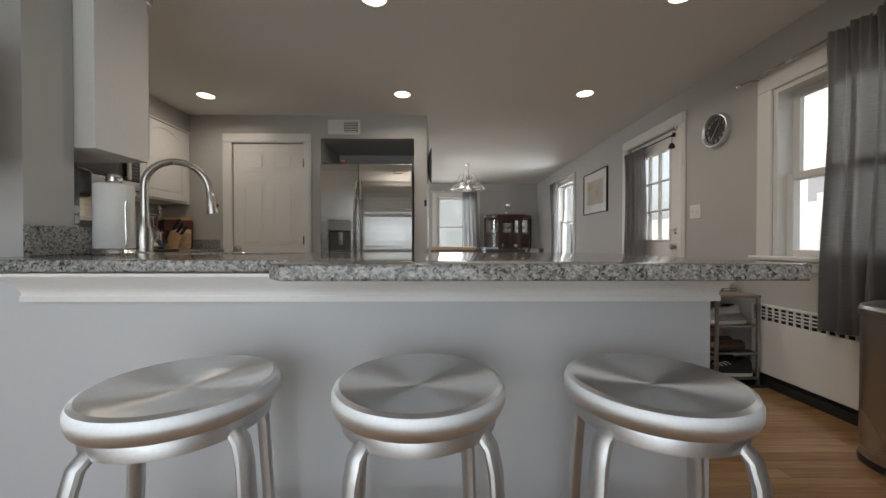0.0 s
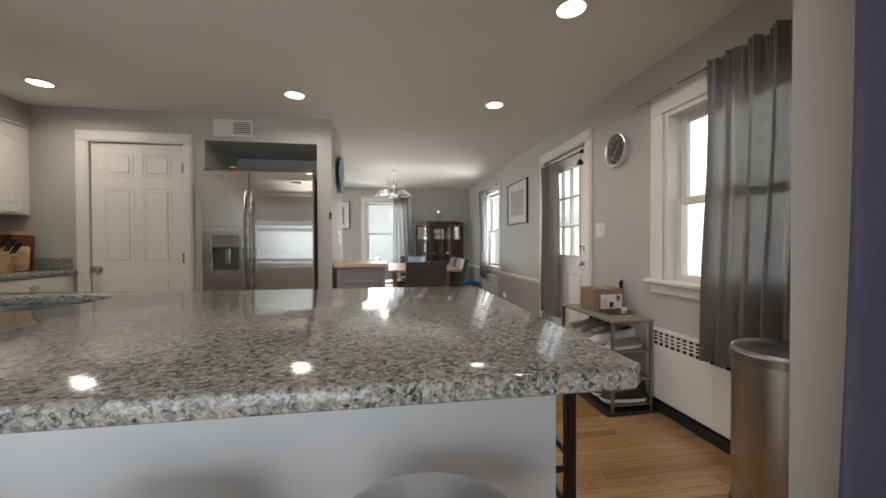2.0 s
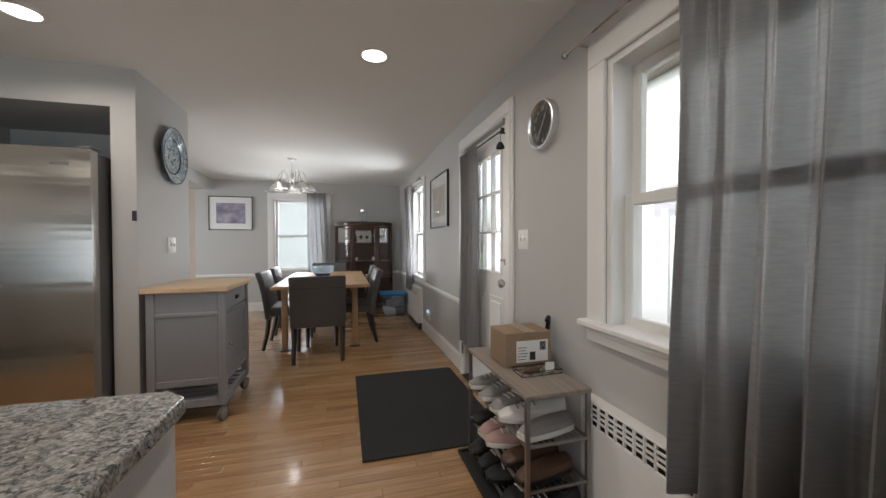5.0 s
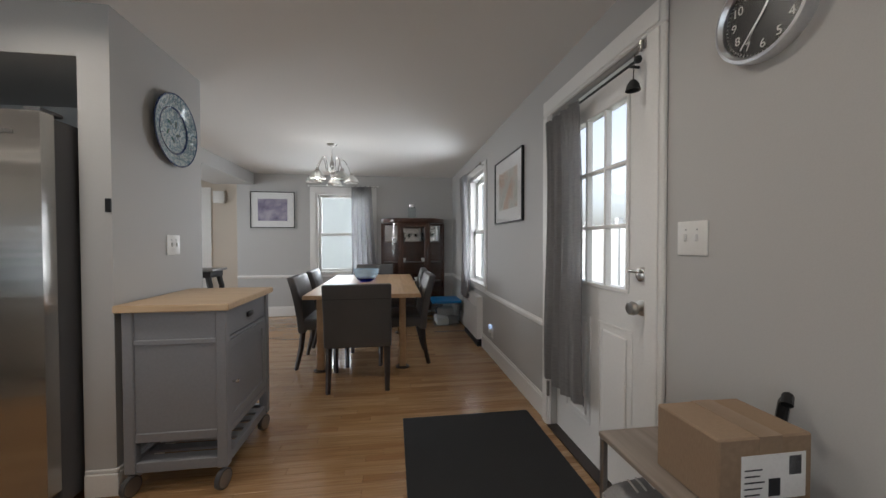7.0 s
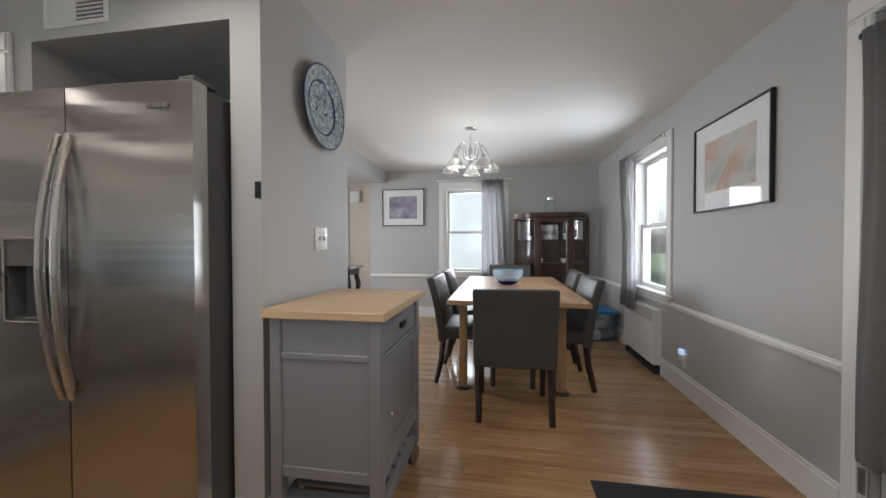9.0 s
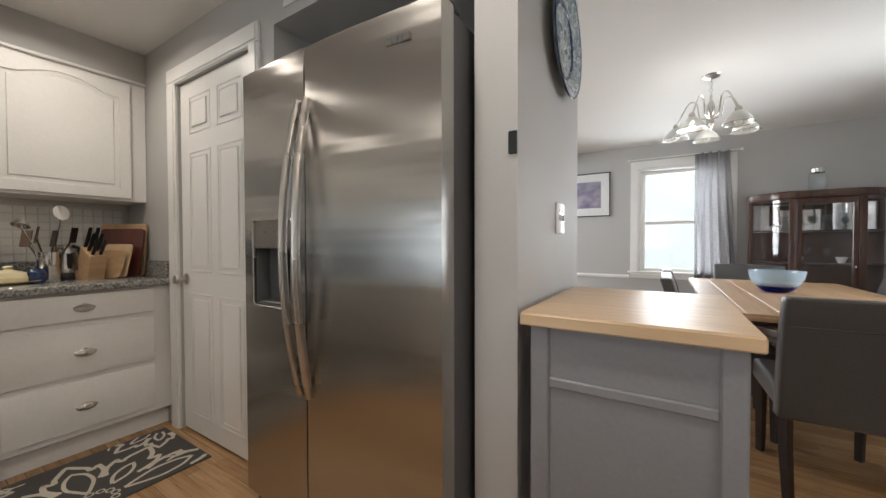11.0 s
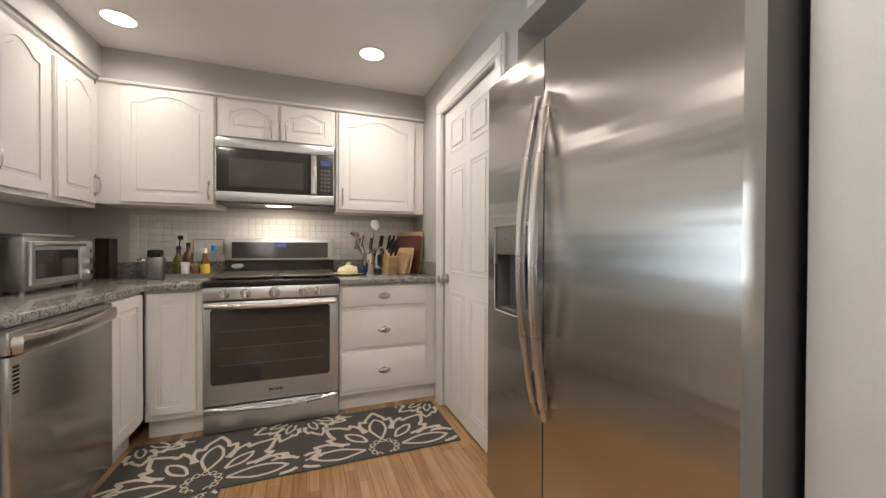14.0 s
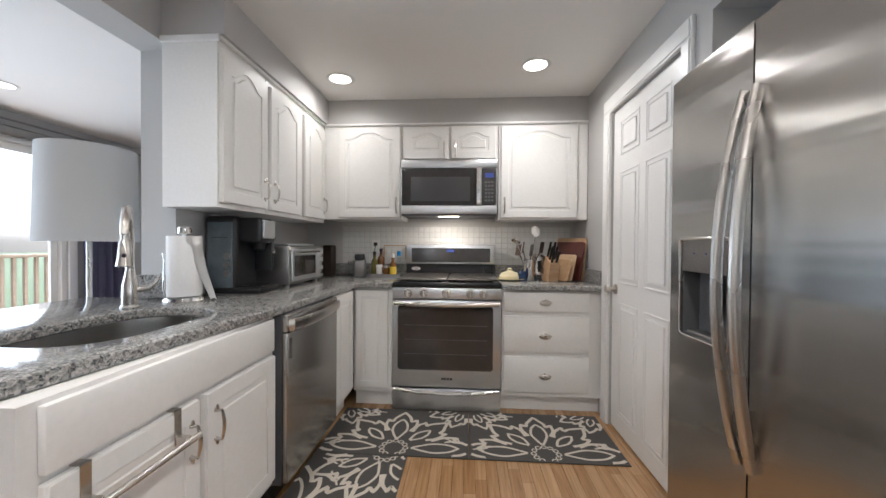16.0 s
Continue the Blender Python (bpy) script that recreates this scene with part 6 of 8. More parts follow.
for n in range(4):
    for k in range(15):
        bm = bmesh.new()
        f = (k + 0.5) / 15
        if n < 2:
            y = (-1 if n == 0 else 1) * 0.148 * f
            tube(bm, [(-0.166 * f, y, 0.6135), (0.166 * f, y, 0.6135)], 0.0048, 6)
        else:
            x = (-1 if n == 2 else 1) * 0.168 * f
            tube(bm, [(x, -0.146 * f, 0.614), (x, 0.146 * f, 0.614)], 0.0054, 6)
        part("rush_strand", bm, RUSH, seat, local=True)

# ---- by the entry ----
solid("door_mat", box(1.768, 2.645, 3.39, 4.690, 0.0008, 0.011, 0.003), RUBBER, "large black rubber door mat by the entry", "door mat", at=(2.21, 4.0, 0))

rack = thing("shoe_rack", (2.50, 2.99, 0), "grey metal shoe rack with a wooden top", "shoe rack")
RX0, RX1, RY0, RY1, RT = 2.365, 2.640, 2.665, 3.315, 0.600
for x in (RX0, RX1):
    for y in (RY0, RY1):
        part("post", box(x - 0.009, x + 0.009, y - 0.009, y + 0.009, 0.0, RT - 0.018, 0.002), GREYM, rack)
part("top", box(RX0 - 0.012, RX1 + 0.012, RY0 - 0.012, RY1 + 0.012, RT - 0.018, RT, 0.003), GREYWOOD, rack, "grey-brown wooden top")
SHELVES = (0.05, 0.215, 0.395)
for z in SHELVES:
    bm, wires = bmesh.new(), []
    for a in ((RX0, RX1, RY0 - 0.006, RY0 + 0.006), (RX0, RX1, RY1 - 0.006, RY1 + 0.006), (RX0 - 0.006, RX0 + 0.006, RY0 + 0.006, RY1 - 0.006), (RX1 - 0.006, RX1 + 0.006, RY0 + 0.006, RY1 - 0.006)):
        bx(bm, a[0], a[1], a[2], a[3], z - 0.008, z + 0.004, 0.002)
    for k in range(1, 10):
        x = RX0 + (RX1 - RX0) * k / 10
        wires.append(tube(bmesh.new(), [(x, RY0, z), (x, RY1, z)], 0.0028, 6))
    shelf = part("shelf_frame", bm, GREYM, rack)
    for w in wires:
        part("wire", w, GREYM, shelf)


def shoe(x, y, z, turn, upper, label, sole=SOLE, size=1.0, low=False, group="shoes on the rack"):
    """A laced shoe, its toe to +y before turning."""
    t = thing("shoe", (x, y, z), label, "shoe", group, turn)
    L, n = 0.275 * size, 14
    secs = []
    for i in range(n + 1):
        u = i / n
        w = 0.044 * (0.62 + 0.5 * math.sin(math.pi * min(1, u * 0.62 + 0.30))) * (1 if u < 0.9 else (1 - (u - 0.9) * 3.2))
        if u < 0.08:
            w *= 0.72 + 3.5 * u
        top = (0.105 if not low else 0.06) * (1 - u / 0.42) + 0.075 * (u / 0.42) if u < 0.42 else 0.075 - 0.032 * (u - 0.42) / 0.58 - (0.02 * max(0, u - 0.85) / 0.15)
        if low:
            top = min(top, 0.06)
        secs.append((L * (u - 0.5), w * size * 1.05, top * size))
    tb = bmesh.new()
    rings = []
    for yy, w, h in secs:
        ring = []
        for k in range(12):
            a = math.pi * k / 11
            ring.append(tb.verts.new((w * math.cos(a) * (1.0 if math.sin(a) < 0.6 else 0.82), yy, 0.022 + (h - 0.022) * max(0, math.sin(a)) ** 0.7)))
        rings.append(ring)
    for p, q in zip(rings, rings[1:]):
        for k in range(11):
            tb.faces.new((p[k], p[k + 1], q[k + 1], q[k]))
        tb.faces.new((p[11], p[0], q[0], q[11]))
    tb.faces.new(rings[0])
    tb.faces.new(rings[-1][::-1])
    bmesh.ops.recalc_face_normals(tb, faces=tb.faces[:])
    part("upper", tb, upper, t, local=True)
    out = [(w * 1.04, yy) for yy, w, h in secs] + [(-w * 1.04, yy) for yy, w, h in secs[::-1]]
    part("sole", prism(bmesh.new(), out, 0.0, 0.026, 0.004, (), 1), sole, t, local=True)
    if not low:
        bm = bmesh.new()
        for k in range(4):
            u = 0.47 + 0.085 * k
            yy, w, h = L * (u - 0.5), 0.026 * size, (0.076 - 0.030 * (u - 0.42) / 0.58) * size
            tube(bm, [(-w, yy, h - 0.004), (0, yy + 0.004, h + 0.003), (w, yy, h - 0.004)], 0.0035, 6)
        part("laces", bm, WHITESHOE if upper is not WHITESHOE else GREYSHOE, t, local=True)
        part("collar", lathe(bmesh.new(), [(0.024, 0.0), (0.030, 0.003), (0.026, 0.006), (0.015, -0.004), (0, -0.006)], 16, (0, -L * 0.31, 0.094 * size), pose(0, 0, 0, -12), sy=1.4), DARK, t, local=True)
    return t


z1, z2, z3 = (s + 0.005 for s in SHELVES)
for x, y, z, mt, lb, sl, lo in [
    (2.48, 3.10, z3, GREYSHOE, "grey running shoe with a white sole", SOLE, False), (2.48, 2.985, z3, GREYSHOE, "grey running shoe with a white sole", SOLE, False),
    (2.48, 2.87, z3, GREYSHOE, "light grey trainer with white laces", SOLE, False), (2.48, 2.755, z3, WHITESHOE, "white trainer with grey laces", SOLE, False),
    (2.48, 2.65, z3, GREYSHOE, "grey sandal with a pale sole", SOLE, True),
    (2.47, 3.10, z2, BLACKSHOE, "black slip-on shoe with a flat sole", DARK, True), (2.47, 2.985, z2, PINKSHOE, "pink running shoe with a white sole", SOLE, False),
    (2.47, 2.87, z2, PINKSHOE, "pink running shoe with a white sole", SOLE, False), (2.47, 2.755, z2, BROWNSHOE, "brown leather loafer with a dark sole", DARK, True), (2.47, 2.65, z2, BROWNSHOE, "brown leather loafer with a dark sole", DARK, True),
    (2.47, 3.10, z1, BLACKSHOE, "black trainer with white laces", DARK, False), (2.47, 2.98, z1, BLACKSHOE, "black trainer with a dark sole", DARK, False),
    (2.47, 2.865, z1, BLACKSHOE, "black trainer with a dark sole", DARK, False), (2.47, 2.745, z1, BLACKSHOE, "black running shoe with a white sole", SOLE, False), (2.47, 2.64, z1, BLACKSHOE, "black running shoe with white laces", SOLE, False),
]:
    shoe(x + 0.01, 2.73 + (y - 2.64) * 1.13, z, 90 + random.Random(x * 7 + y * 31 + z).uniform(-16, 16), mt, lb, sl, 0.98 if lo else 1.08, lo)

box1 = thing("cardboard_box", (2.545, 2.995, RT), "brown cardboard parcel with white shipping labels", "box")
B = (2.412, 2.655, 2.960, 3.145, RT, RT + 0.165)
part("carton", box(*B, 0.004), CARD, box1)
part("tape", box(2.515, 2.575, B[2] - 0.0006, B[3] + 0.0006, B[5] - 0.05, B[5] + 0.0006), TAPE, box1, "brown packing tape")
lab = part("shipping_label", box(2.468, 2.636, B[2] - 0.0016, B[2] - 0.0004, RT + 0.022, RT + 0.125), PAPER, box1, "white shipping label with dark print")
bm = bmesh.new()
for k in range(9):
    bx(bm, 2.592 + k * 0.0036, 2.5942 + k * 0.0036, B[2] - 0.0024, B[2] - 0.0016, RT + 0.075, RT + 0.118)
for k in range(5):
    bx(bm, 2.476, 2.515 + 0.006 * (k % 3), B[2] - 0.0024, B[2] - 0.0016, RT + 0.035 + k * 0.014, RT + 0.038 + k * 0.014)
bx(bm, 2.538, 2.568, B[2] - 0.0024, B[2] - 0.0016, RT + 0.03, RT + 0.07)
tagged(part("print", bm, INK, lab), "dark printed lines", kind="stuff")
t = thing("glasses_tray", (2.52, 2.875, RT), "black wire tray with keys and a dark case", "tray")
bm = bmesh.new()
for z in (0.004, 0.022):
    tube(bm, [(2.43, 2.755, RT + z), (2.63, 2.755, RT + z), (2.63, 2.845, RT + z), (2.43, 2.845, RT + z), (2.43, 2.755, RT + z)], 0.0018, 6)
for x in (2.43, 2.48, 2.53, 2.58, 2.63):
    tube(bm, [(x, 2.755, RT + 0.022), (x, 2.755, RT + 0.004), (x, 2.845, RT + 0.004), (x, 2.845, RT + 0.022)], 0.0014, 6)
part("wire_tray", bm, IRON, t)
part("case", lathe(bmesh.new(), [(0, 0), (0.026, 0.003), (0.031, 0.011), (0.022, 0.022), (0, 0.025)], 18, (2.50, 2.80, RT + 0.006), sx=1.5, sy=0.7), BROWNSHOE, t, "dark brown glasses case")
part("key_ring", tube(bmesh.new(), [(2.555 + 0.014 * math.cos(a * 0.7), 2.80 + 0.014 * math.sin(a * 0.7), RT + 0.008) for a in range(10)], 0.0018, 6), CHROME, t, "steel key ring")
for k in range(3):
    part("key", prism(bmesh.new(), [(0, 0), (0.05, -0.003), (0.052, 0.004), (0.012, 0.007), (-0.004, 0.009)], 0, 0.002, 0, (), 1, m=pose(2.56 + 0.006 * k, 2.795 + 0.008 * k, RT + 0.007 + 0.003 * k, 0, 0, -30 + 34 * k)), GREYM, t)
part("tag", box(2.56, 2.605, 2.778, 2.782, RT + 0.006, RT + 0.05, 0.001, 1, None), PAPER, t, "white paper tag")
for ob in t.children_recursive:
    ob.data.transform(Matrix.Translation((0, 0.075, 0)))
t = thing("umbrella_handle", (2.69, 3.06, 0.614), "black curved umbrella handle standing behind the parcel", "umbrella")
part("handle", tube(bmesh.new(), [(2.69, 3.06, RT + 0.002), (2.695, 3.06, 0.74), (2.70, 3.055, 0.79), (2.69, 3.04, 0.81), (2.675, 3.03, 0.795)], 0.013, 10), DARK, t)

# shoe tray under the rack
t = thing("shoe_tray", (2.50, 2.99, 0), "black plastic shoe tray under the rack", "tray")
part("base", box(2.305, 2.690, 2.63, 3.345, 0.0005, 0.003), RUBBER, t)
part("lip", tube(bmesh.new(), [(2.305, 2.63, 0.010), (2.690, 2.63, 0.010), (2.690, 3.345, 0.010), (2.305, 3.345, 0.010), (2.305, 2.63, 0.010)], 0.009, 8), RUBBER, t)

# bin
t = thing("pedal_bin", (2.495, 1.765, 0), "brushed steel pedal bin with a dark rim", "bin")
part("body", lathe(bmesh.new(), [(0, 0.012), (0.158, 0.012), (0.160, 0.03), (0.160, 0.625)], 48), STEELV, t, local=True)
part("base", lathe(bmesh.new(), [(0, 0), (0.163, 0), (0.165, 0.012), (0.161, 0.03)], 48), DARK, t, local=True)
part("rim", lathe(bmesh.new(), [(0.160, 0.622), (0.166, 0.624), (0.167, 0.655), (0.163, 0.660)], 48), GREYM, t, local=True)
part("lid", lathe(bmesh.new(), [(0.163, 0.660), (0.160, 0.672), (0.13, 0.684), (0.07, 0.690), (0, 0.692)], 48), STEELV, t, local=True)
part("pedal", prism(bmesh.new(), [(-0.06, -0.155), (-0.045, -0.20), (0.045, -0.20), (0.06, -0.155)], 0.012, 0.022, 0.003, (), 1, m=pose(0, 0, 0, 0, 0, -62)), CHROME, t, local=True)


def radiator(name, y0, y1, z0, z1, x, label, grille=0.085, rows=4):
    """A sheet-metal radiator cover with a slotted band at its top."""
    t = thing(name, (EX, (y0 + y1) / 2, 0), label, "radiator cover")
    bm = box(x, x + 0.012, y0, y1, z0, z1 - grille - 0.012, 0.003)
    bx(bm, x, EX - 0.001, y0, y0 + 0.012, z1 - grille - 0.012, z1, 0.002)
    bx(bm, x, EX - 0.001, y1 - 0.012, y1, z1 - grille - 0.012, z1, 0.002)
    bx(bm, x + 0.012, EX - 0.001, y0, y0 + 0.012, z0, z1 - grille - 0.012)
    bx(bm, x + 0.012, EX - 0.001, y1 - 0.012, y1, z0, z1 - grille - 0.012)
    bx(bm, x, EX - 0.001, y0 + 0.012, y1 - 0.012, z1 - 0.008, z1, 0.002)
    part("cover", bm, TRIM, t)
    # no fins: one dark box puts the shade behind the slots
    part("shadow_gap", box(x + 0.03, EX - 0.002, y0 + 0.012, y1 - 0.012, 0.02, z1 - 0.02), IRON, t, "plain dark box for the shade inside the cover")
    n = max(4, int((y1 - y0 - 0.03) / 0.045))
    for j in range(rows - 1):
        z = z1 - 0.008 - grille * (j + 1) / rows
        part("louvre", box(x + 0.002, x + 0.010, y0 + 0.012, y1 - 0.012, z - 0.004, z + 0.004, 0.001), TRIM, t)
    for k in range(n + 1):
        y = y0 + 0.012 + (y1 - y0 - 0.030) * k / n
        part("bar", box(x, x + 0.011, y, y + 0.007, z1 - grille - 0.012, z1 - 0.008), TRIM, t)
    # a solid dark strip fills the gap below the cover
    part("foot_strip", box(x + 0.012, EX - 0.002, y0, y1, 0.0, z0 - 0.03, 0.002), IRON, t, "dark strip filling the gap along the floor")
    return t


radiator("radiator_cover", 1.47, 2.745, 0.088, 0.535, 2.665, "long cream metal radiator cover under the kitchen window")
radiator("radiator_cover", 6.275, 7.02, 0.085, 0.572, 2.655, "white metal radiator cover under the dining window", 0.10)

# wall clock
t = thing("wall_clock", (EX, 3.134, 1.830), "round wall clock with a black dial and steel rim", "clock")
M = pose(EX, 3.134, 1.830, 90, 0, -90)
def on_clock(bm):
    bm.transform(M)
    return bm
part("rim", on_clock(lathe(bmesh.new(), [(0.112, 0.0), (0.128, 0.0), (0.131, 0.02), (0.128, 0.038), (0.120, 0.040), (0.112, 0.028), (0.112, 0.0)], 56)), ALU, t)
dial = part("dial", on_clock(lathe(bmesh.new(), [(0, 0.018), (0.113, 0.018), (0.113, 0.0), (0, 0.0)], 48)), DARK, t, "matt black dial")


def words(text, size, m, material, parent, name="lettering", label=""):
    """Raised characters in the built-in face, centred, on the plane of m."""
    cu = bpy.data.curves.new("text", "FONT")
    cu.body, cu.size, cu.align_x, cu.align_y, cu.extrude = text, size, "CENTER", "CENTER", 0.0004
    ob = bpy.data.objects.new("text", cu)
    me = bpy.data.meshes.new_from_object(ob)
    bpy.data.objects.remove(ob)
    bm = bmesh.new()
    bm.from_mesh(me)
    bm.transform(m)
    return part(name, bm, material, parent, label)


for k in range(1, 13):
    a = radians(90 - 30 * k)
    words(str(k), 0.034, M @ pose(0.084 * math.cos(a), 0.084 * math.sin(a), 0.0186), WHITEP, dial, "numeral")
bm = bmesh.new()
for k in range(60):
    a = radians(6 * k)
    bx(bm, 0.103, 0.108 if k % 5 else 0.110, -0.0008, 0.0008, 0.0182, 0.0190, m=pose(0, 0, 0, 0, 0, math.degrees(a)))
part("minute_marks", on_clock(bm), WHITEP, dial)
for nm, deg, ln, w in (("hour_hand", 90 - 34, 0.062, 0.006), ("minute_hand", 90 - 220, 0.095, 0.0045), ("second_hand", 90 - 213, 0.08, 0.0015)):
    part(nm.replace("_hand", "_pointer"), on_clock(box(-0.018, ln, -w / 2, w / 2, 0.021, 0.0225, 0.0005, 1, pose(0, 0, 0, 0, 0, deg))), ALU, t)
gl = part("glass_cover", on_clock(lathe(bmesh.new(), [(0, 0.032), (0.112, 0.030), (0.112, 0.028), (0, 0.030)], 40)), GLASS, t)


def switch_plate(at, w, h, axis, toggles, label):
    """A wall plate with toggles; axis is the way it faces."""
    t = thing("light_switch", at, label, "light switch")
    M2 = pose(*at, 0, 0, {"-x": -90, "+x": 90, "-y": 0}[axis])
    def put(bm):
        bm.transform(M2)
        return bm
    part("plate", put(box(-w / 2, w / 2, -0.006, 0, -h / 2, h / 2, 0.003, 2)), WHITEP, t)
    for k in range(toggles):
        x = (k - (toggles - 1) / 2) * 0.046
        part("toggle", put(box(x - 0.005, x + 0.005, -0.016, -0.006, -0.010, 0.014, 0.003)), WHITEP, t)
        part("screw", put(lathe(bmesh.new(), [(0, 0), (0.003, 0), (0.003, 0.0015), (0, 0.0015)], 8, (x, -0.006, 0.03), pose(0, 0, 0, 90))), GREYM, t)
    return t


switch_plate((EX, 3.376, 1.214), 0.124, 0.118, "-x", 2, "white double light switch plate on the grey wall")
switch_plate((0.40, 4.625, 1.188), 0.125, 0.118, "+x", 2, "white double light switch plate on the column")
t = thing("wall_sensor", (0.385, FY, 1.372), "small black sensor stuck on the column's edge", "sensor")
part("case", box(0.374, 0.3995, FY - 0.008, FY, 1.345, 1.410, 0.002), DARK, t)
t = thing("night_light", (EX, 5.872, 0.30), "white socket with a glowing plug-in night light", "night light")
part("plate", box(EX - 0.006, EX, 5.838, 5.906, 0.205, 0.315, 0.002), WHITEP, t)
part("plug_body", box(EX - 0.04, EX - 0.006, 5.850, 5.894, 0.262, 0.305, 0.006, 2), WHITEP, t)
part("glowing_cap", box(EX - 0.042, EX - 0.010, 5.846, 5.898, 0.305, 0.345, 0.010, 2), NIGHTGLOW, t, "bluish glowing cap")


def framed(name, at, w, h, axis, art, mat_w, label):
    """A picture in a thin black frame with a wide white mount, behind glass."""
    t = thing(name, at, label, "picture")
    M2 = pose(*at, 0, 0, {"-x": -90, "-y": 0}[axis])
    def put(bm):
        bm.transform(M2)
        return bm
    bm = bmesh.new()
    f = 0.012
    for a in ((-w / 2, w / 2, h / 2 - f, h / 2), (-w / 2, w / 2, -h / 2, -h / 2 + f), (-w / 2, -w / 2 + f, -h / 2 + f, h / 2 - f), (w / 2 - f, w / 2, -h / 2 + f, h / 2 - f)):
        bx(bm, a[0], a[1], -0.024, 0, a[2], a[3], 0.002)
    part("frame", put(bm), DARK, t)
    part("mount", put(box(-w / 2 + f, w / 2 - f, -0.012, -0.004, -h / 2 + f, h / 2 - f)), PAPER, t, "white mount")
    part("print", put(box(-w / 2 + mat_w, w / 2 - mat_w, -0.0135, -0.012, -h / 2 + mat_w, h / 2 - mat_w)), art, t, "soft watercolour print")
    part("glass", put(box(-w / 2 + f, w / 2 - f, -0.019, -0.017, -h / 2 + f, h / 2 - f)), GLASS, t).visible_shadow = False
    return t


framed("picture", (EX, 5.346, 1.668), 0.752, 0.590, "-x", ART1, 0.125, "black-framed watercolour of orange flowers on white mount")
framed("picture", (-0.206, NY, 1.728), 0.68, 0.582, "-y", ART2, 0.115, "black-framed watercolour of violet trees on white mount")

# painted plate on the column
t = thing("wall_plate", (0.40, 4.622, 1.868), "large painted ceramic plate in blue and green", "plate")
MP = pose(0.40, 4.622, 1.868, 0, 90, 0)
bm = lathe(bmesh.new(), [(0, 0.012), (0.12, 0.012), (0.135, 0.018), (0.195, 0.036), (0.208, 0.040), (0.212, 0.036), (0.20, 0.028), (0.14, 0.008), (0, 0.002)], 56)
bm.transform(MP)
part("dish", bm, PLATEM, t)
bm = lathe(bmesh.new(), [(0.205, 0.0395), (0.2125, 0.041), (0.2145, 0.036), (0.209, 0.034)], 56)
lathe(bm, [(0.128, 0.0165), (0.131, 0.0195), (0.138, 0.0215), (0.140, 0.0185)], 56)
bm.transform(MP)
part("painted_ring", bm, BLUEDISH, t, "dark blue painted rings")
PALE = mat("pale_blue_glaze", (0.36, 0.46, 0.48), 0.25, grain=60, var=0.25, coat=0.6)
TEAL = mat("teal_glaze", (0.02, 0.13, 0.11), 0.25, grain=60, var=0.3, coat=0.6)
for n, r, z, s, mt in ((18, 0.172, 0.029, 0.012, PALE), (9, 0.10, 0.0118, 0.011, PALE), (5, 0.052, 0.0118, 0.012, TEAL)):
    for k in range(n):
        a = 2 * math.pi * k / n
        bm = lathe(bmesh.new(), [(0, 0.0), (s, 0.001), (0, 0.0028)], 9, (r * math.cos(a), r * math.sin(a), z), pose(0, 0, 0, 0, -16 if z > 0.02 else 0, math.degrees(a) + 35), sx=2.0, sy=0.8)
        bm.transform(MP)
        part("painted_petal", bm, mt, t)

# ---- curtains ----
def curtain(name, m, w0, w1, z0, z1, folds, depth, material, label, lean=0.0, seed=1, gather=0.0):
    """A hanging cloth: x along the rod from 0, y out of the wall. w0, w1: its width at the foot and at the rod."""
    t = thing(name, tuple(m.translation), label, "curtain")
    rg = random.Random(seed)
    ph = [rg.uniform(0, 6.28) for _ in range(4)]

    def fn(u, v):
        s = math.sin(2 * math.pi * folds * u + ph[0] + 0.8 * math.sin(2.2 * v + ph[1])) + 0.35 * math.sin(2 * math.pi * folds * 2.3 * u + ph[2])
        w = w0 + (w1 - w0) * v ** 0.7
        s = s + 0.55 * v ** 6 * math.sin(2 * math.pi * folds * 4.1 * u + ph[1])
        d6 = depth * (0.55 + 0.55 * (1 - v)) * s + 0.012 * math.sin(5 * v + ph[3])
        return Vector((w * u + lean * (1 - v) * (1 if u > 0.5 else 0.6), d6, z0 + (z1 - z0) * v + 0.006 * math.sin(9 * u + ph[1]) * (1 - v)))
    bm = sheet(bmesh.new(), fn, int(folds * 26), 30, 0.0012)
    bm.transform(m)
    part("cloth", bm, material, t)
    bm = sheet(bmesh.new(), lambda u, v: fn(u, 0.0) + Vector((0, 0.0016, 0.05 * v + 0.001)), int(folds * 26), 2, 0.0008)
    bm.transform(m)
    part("hem", bm, material, t)
    return t


def rod(pts, r, material, label, at, ends=True):
    t = thing("curtain_rod", at, label, "curtain rod")
    part("pole", tube(bmesh.new(), pts, r, 12), material, t)
    if ends:
        for p in (pts[0], pts[-1]):
            part("finial", lathe(bmesh.new(), [(0, -0.016), (0.012, -0.012), (0.016, 0), (0.012, 0.012), (0, 0.016)], 14, tuple(p)), material, t)
        for p, q in ((pts[0], pts[1]), (pts[-1], pts[-2])):
            c = Vector(p) * 0.93 + Vector(q) * 0.07
            part("bracket", tube(bmesh.new(), [c, c + BR], 0.006, 8), material, t)
    return t


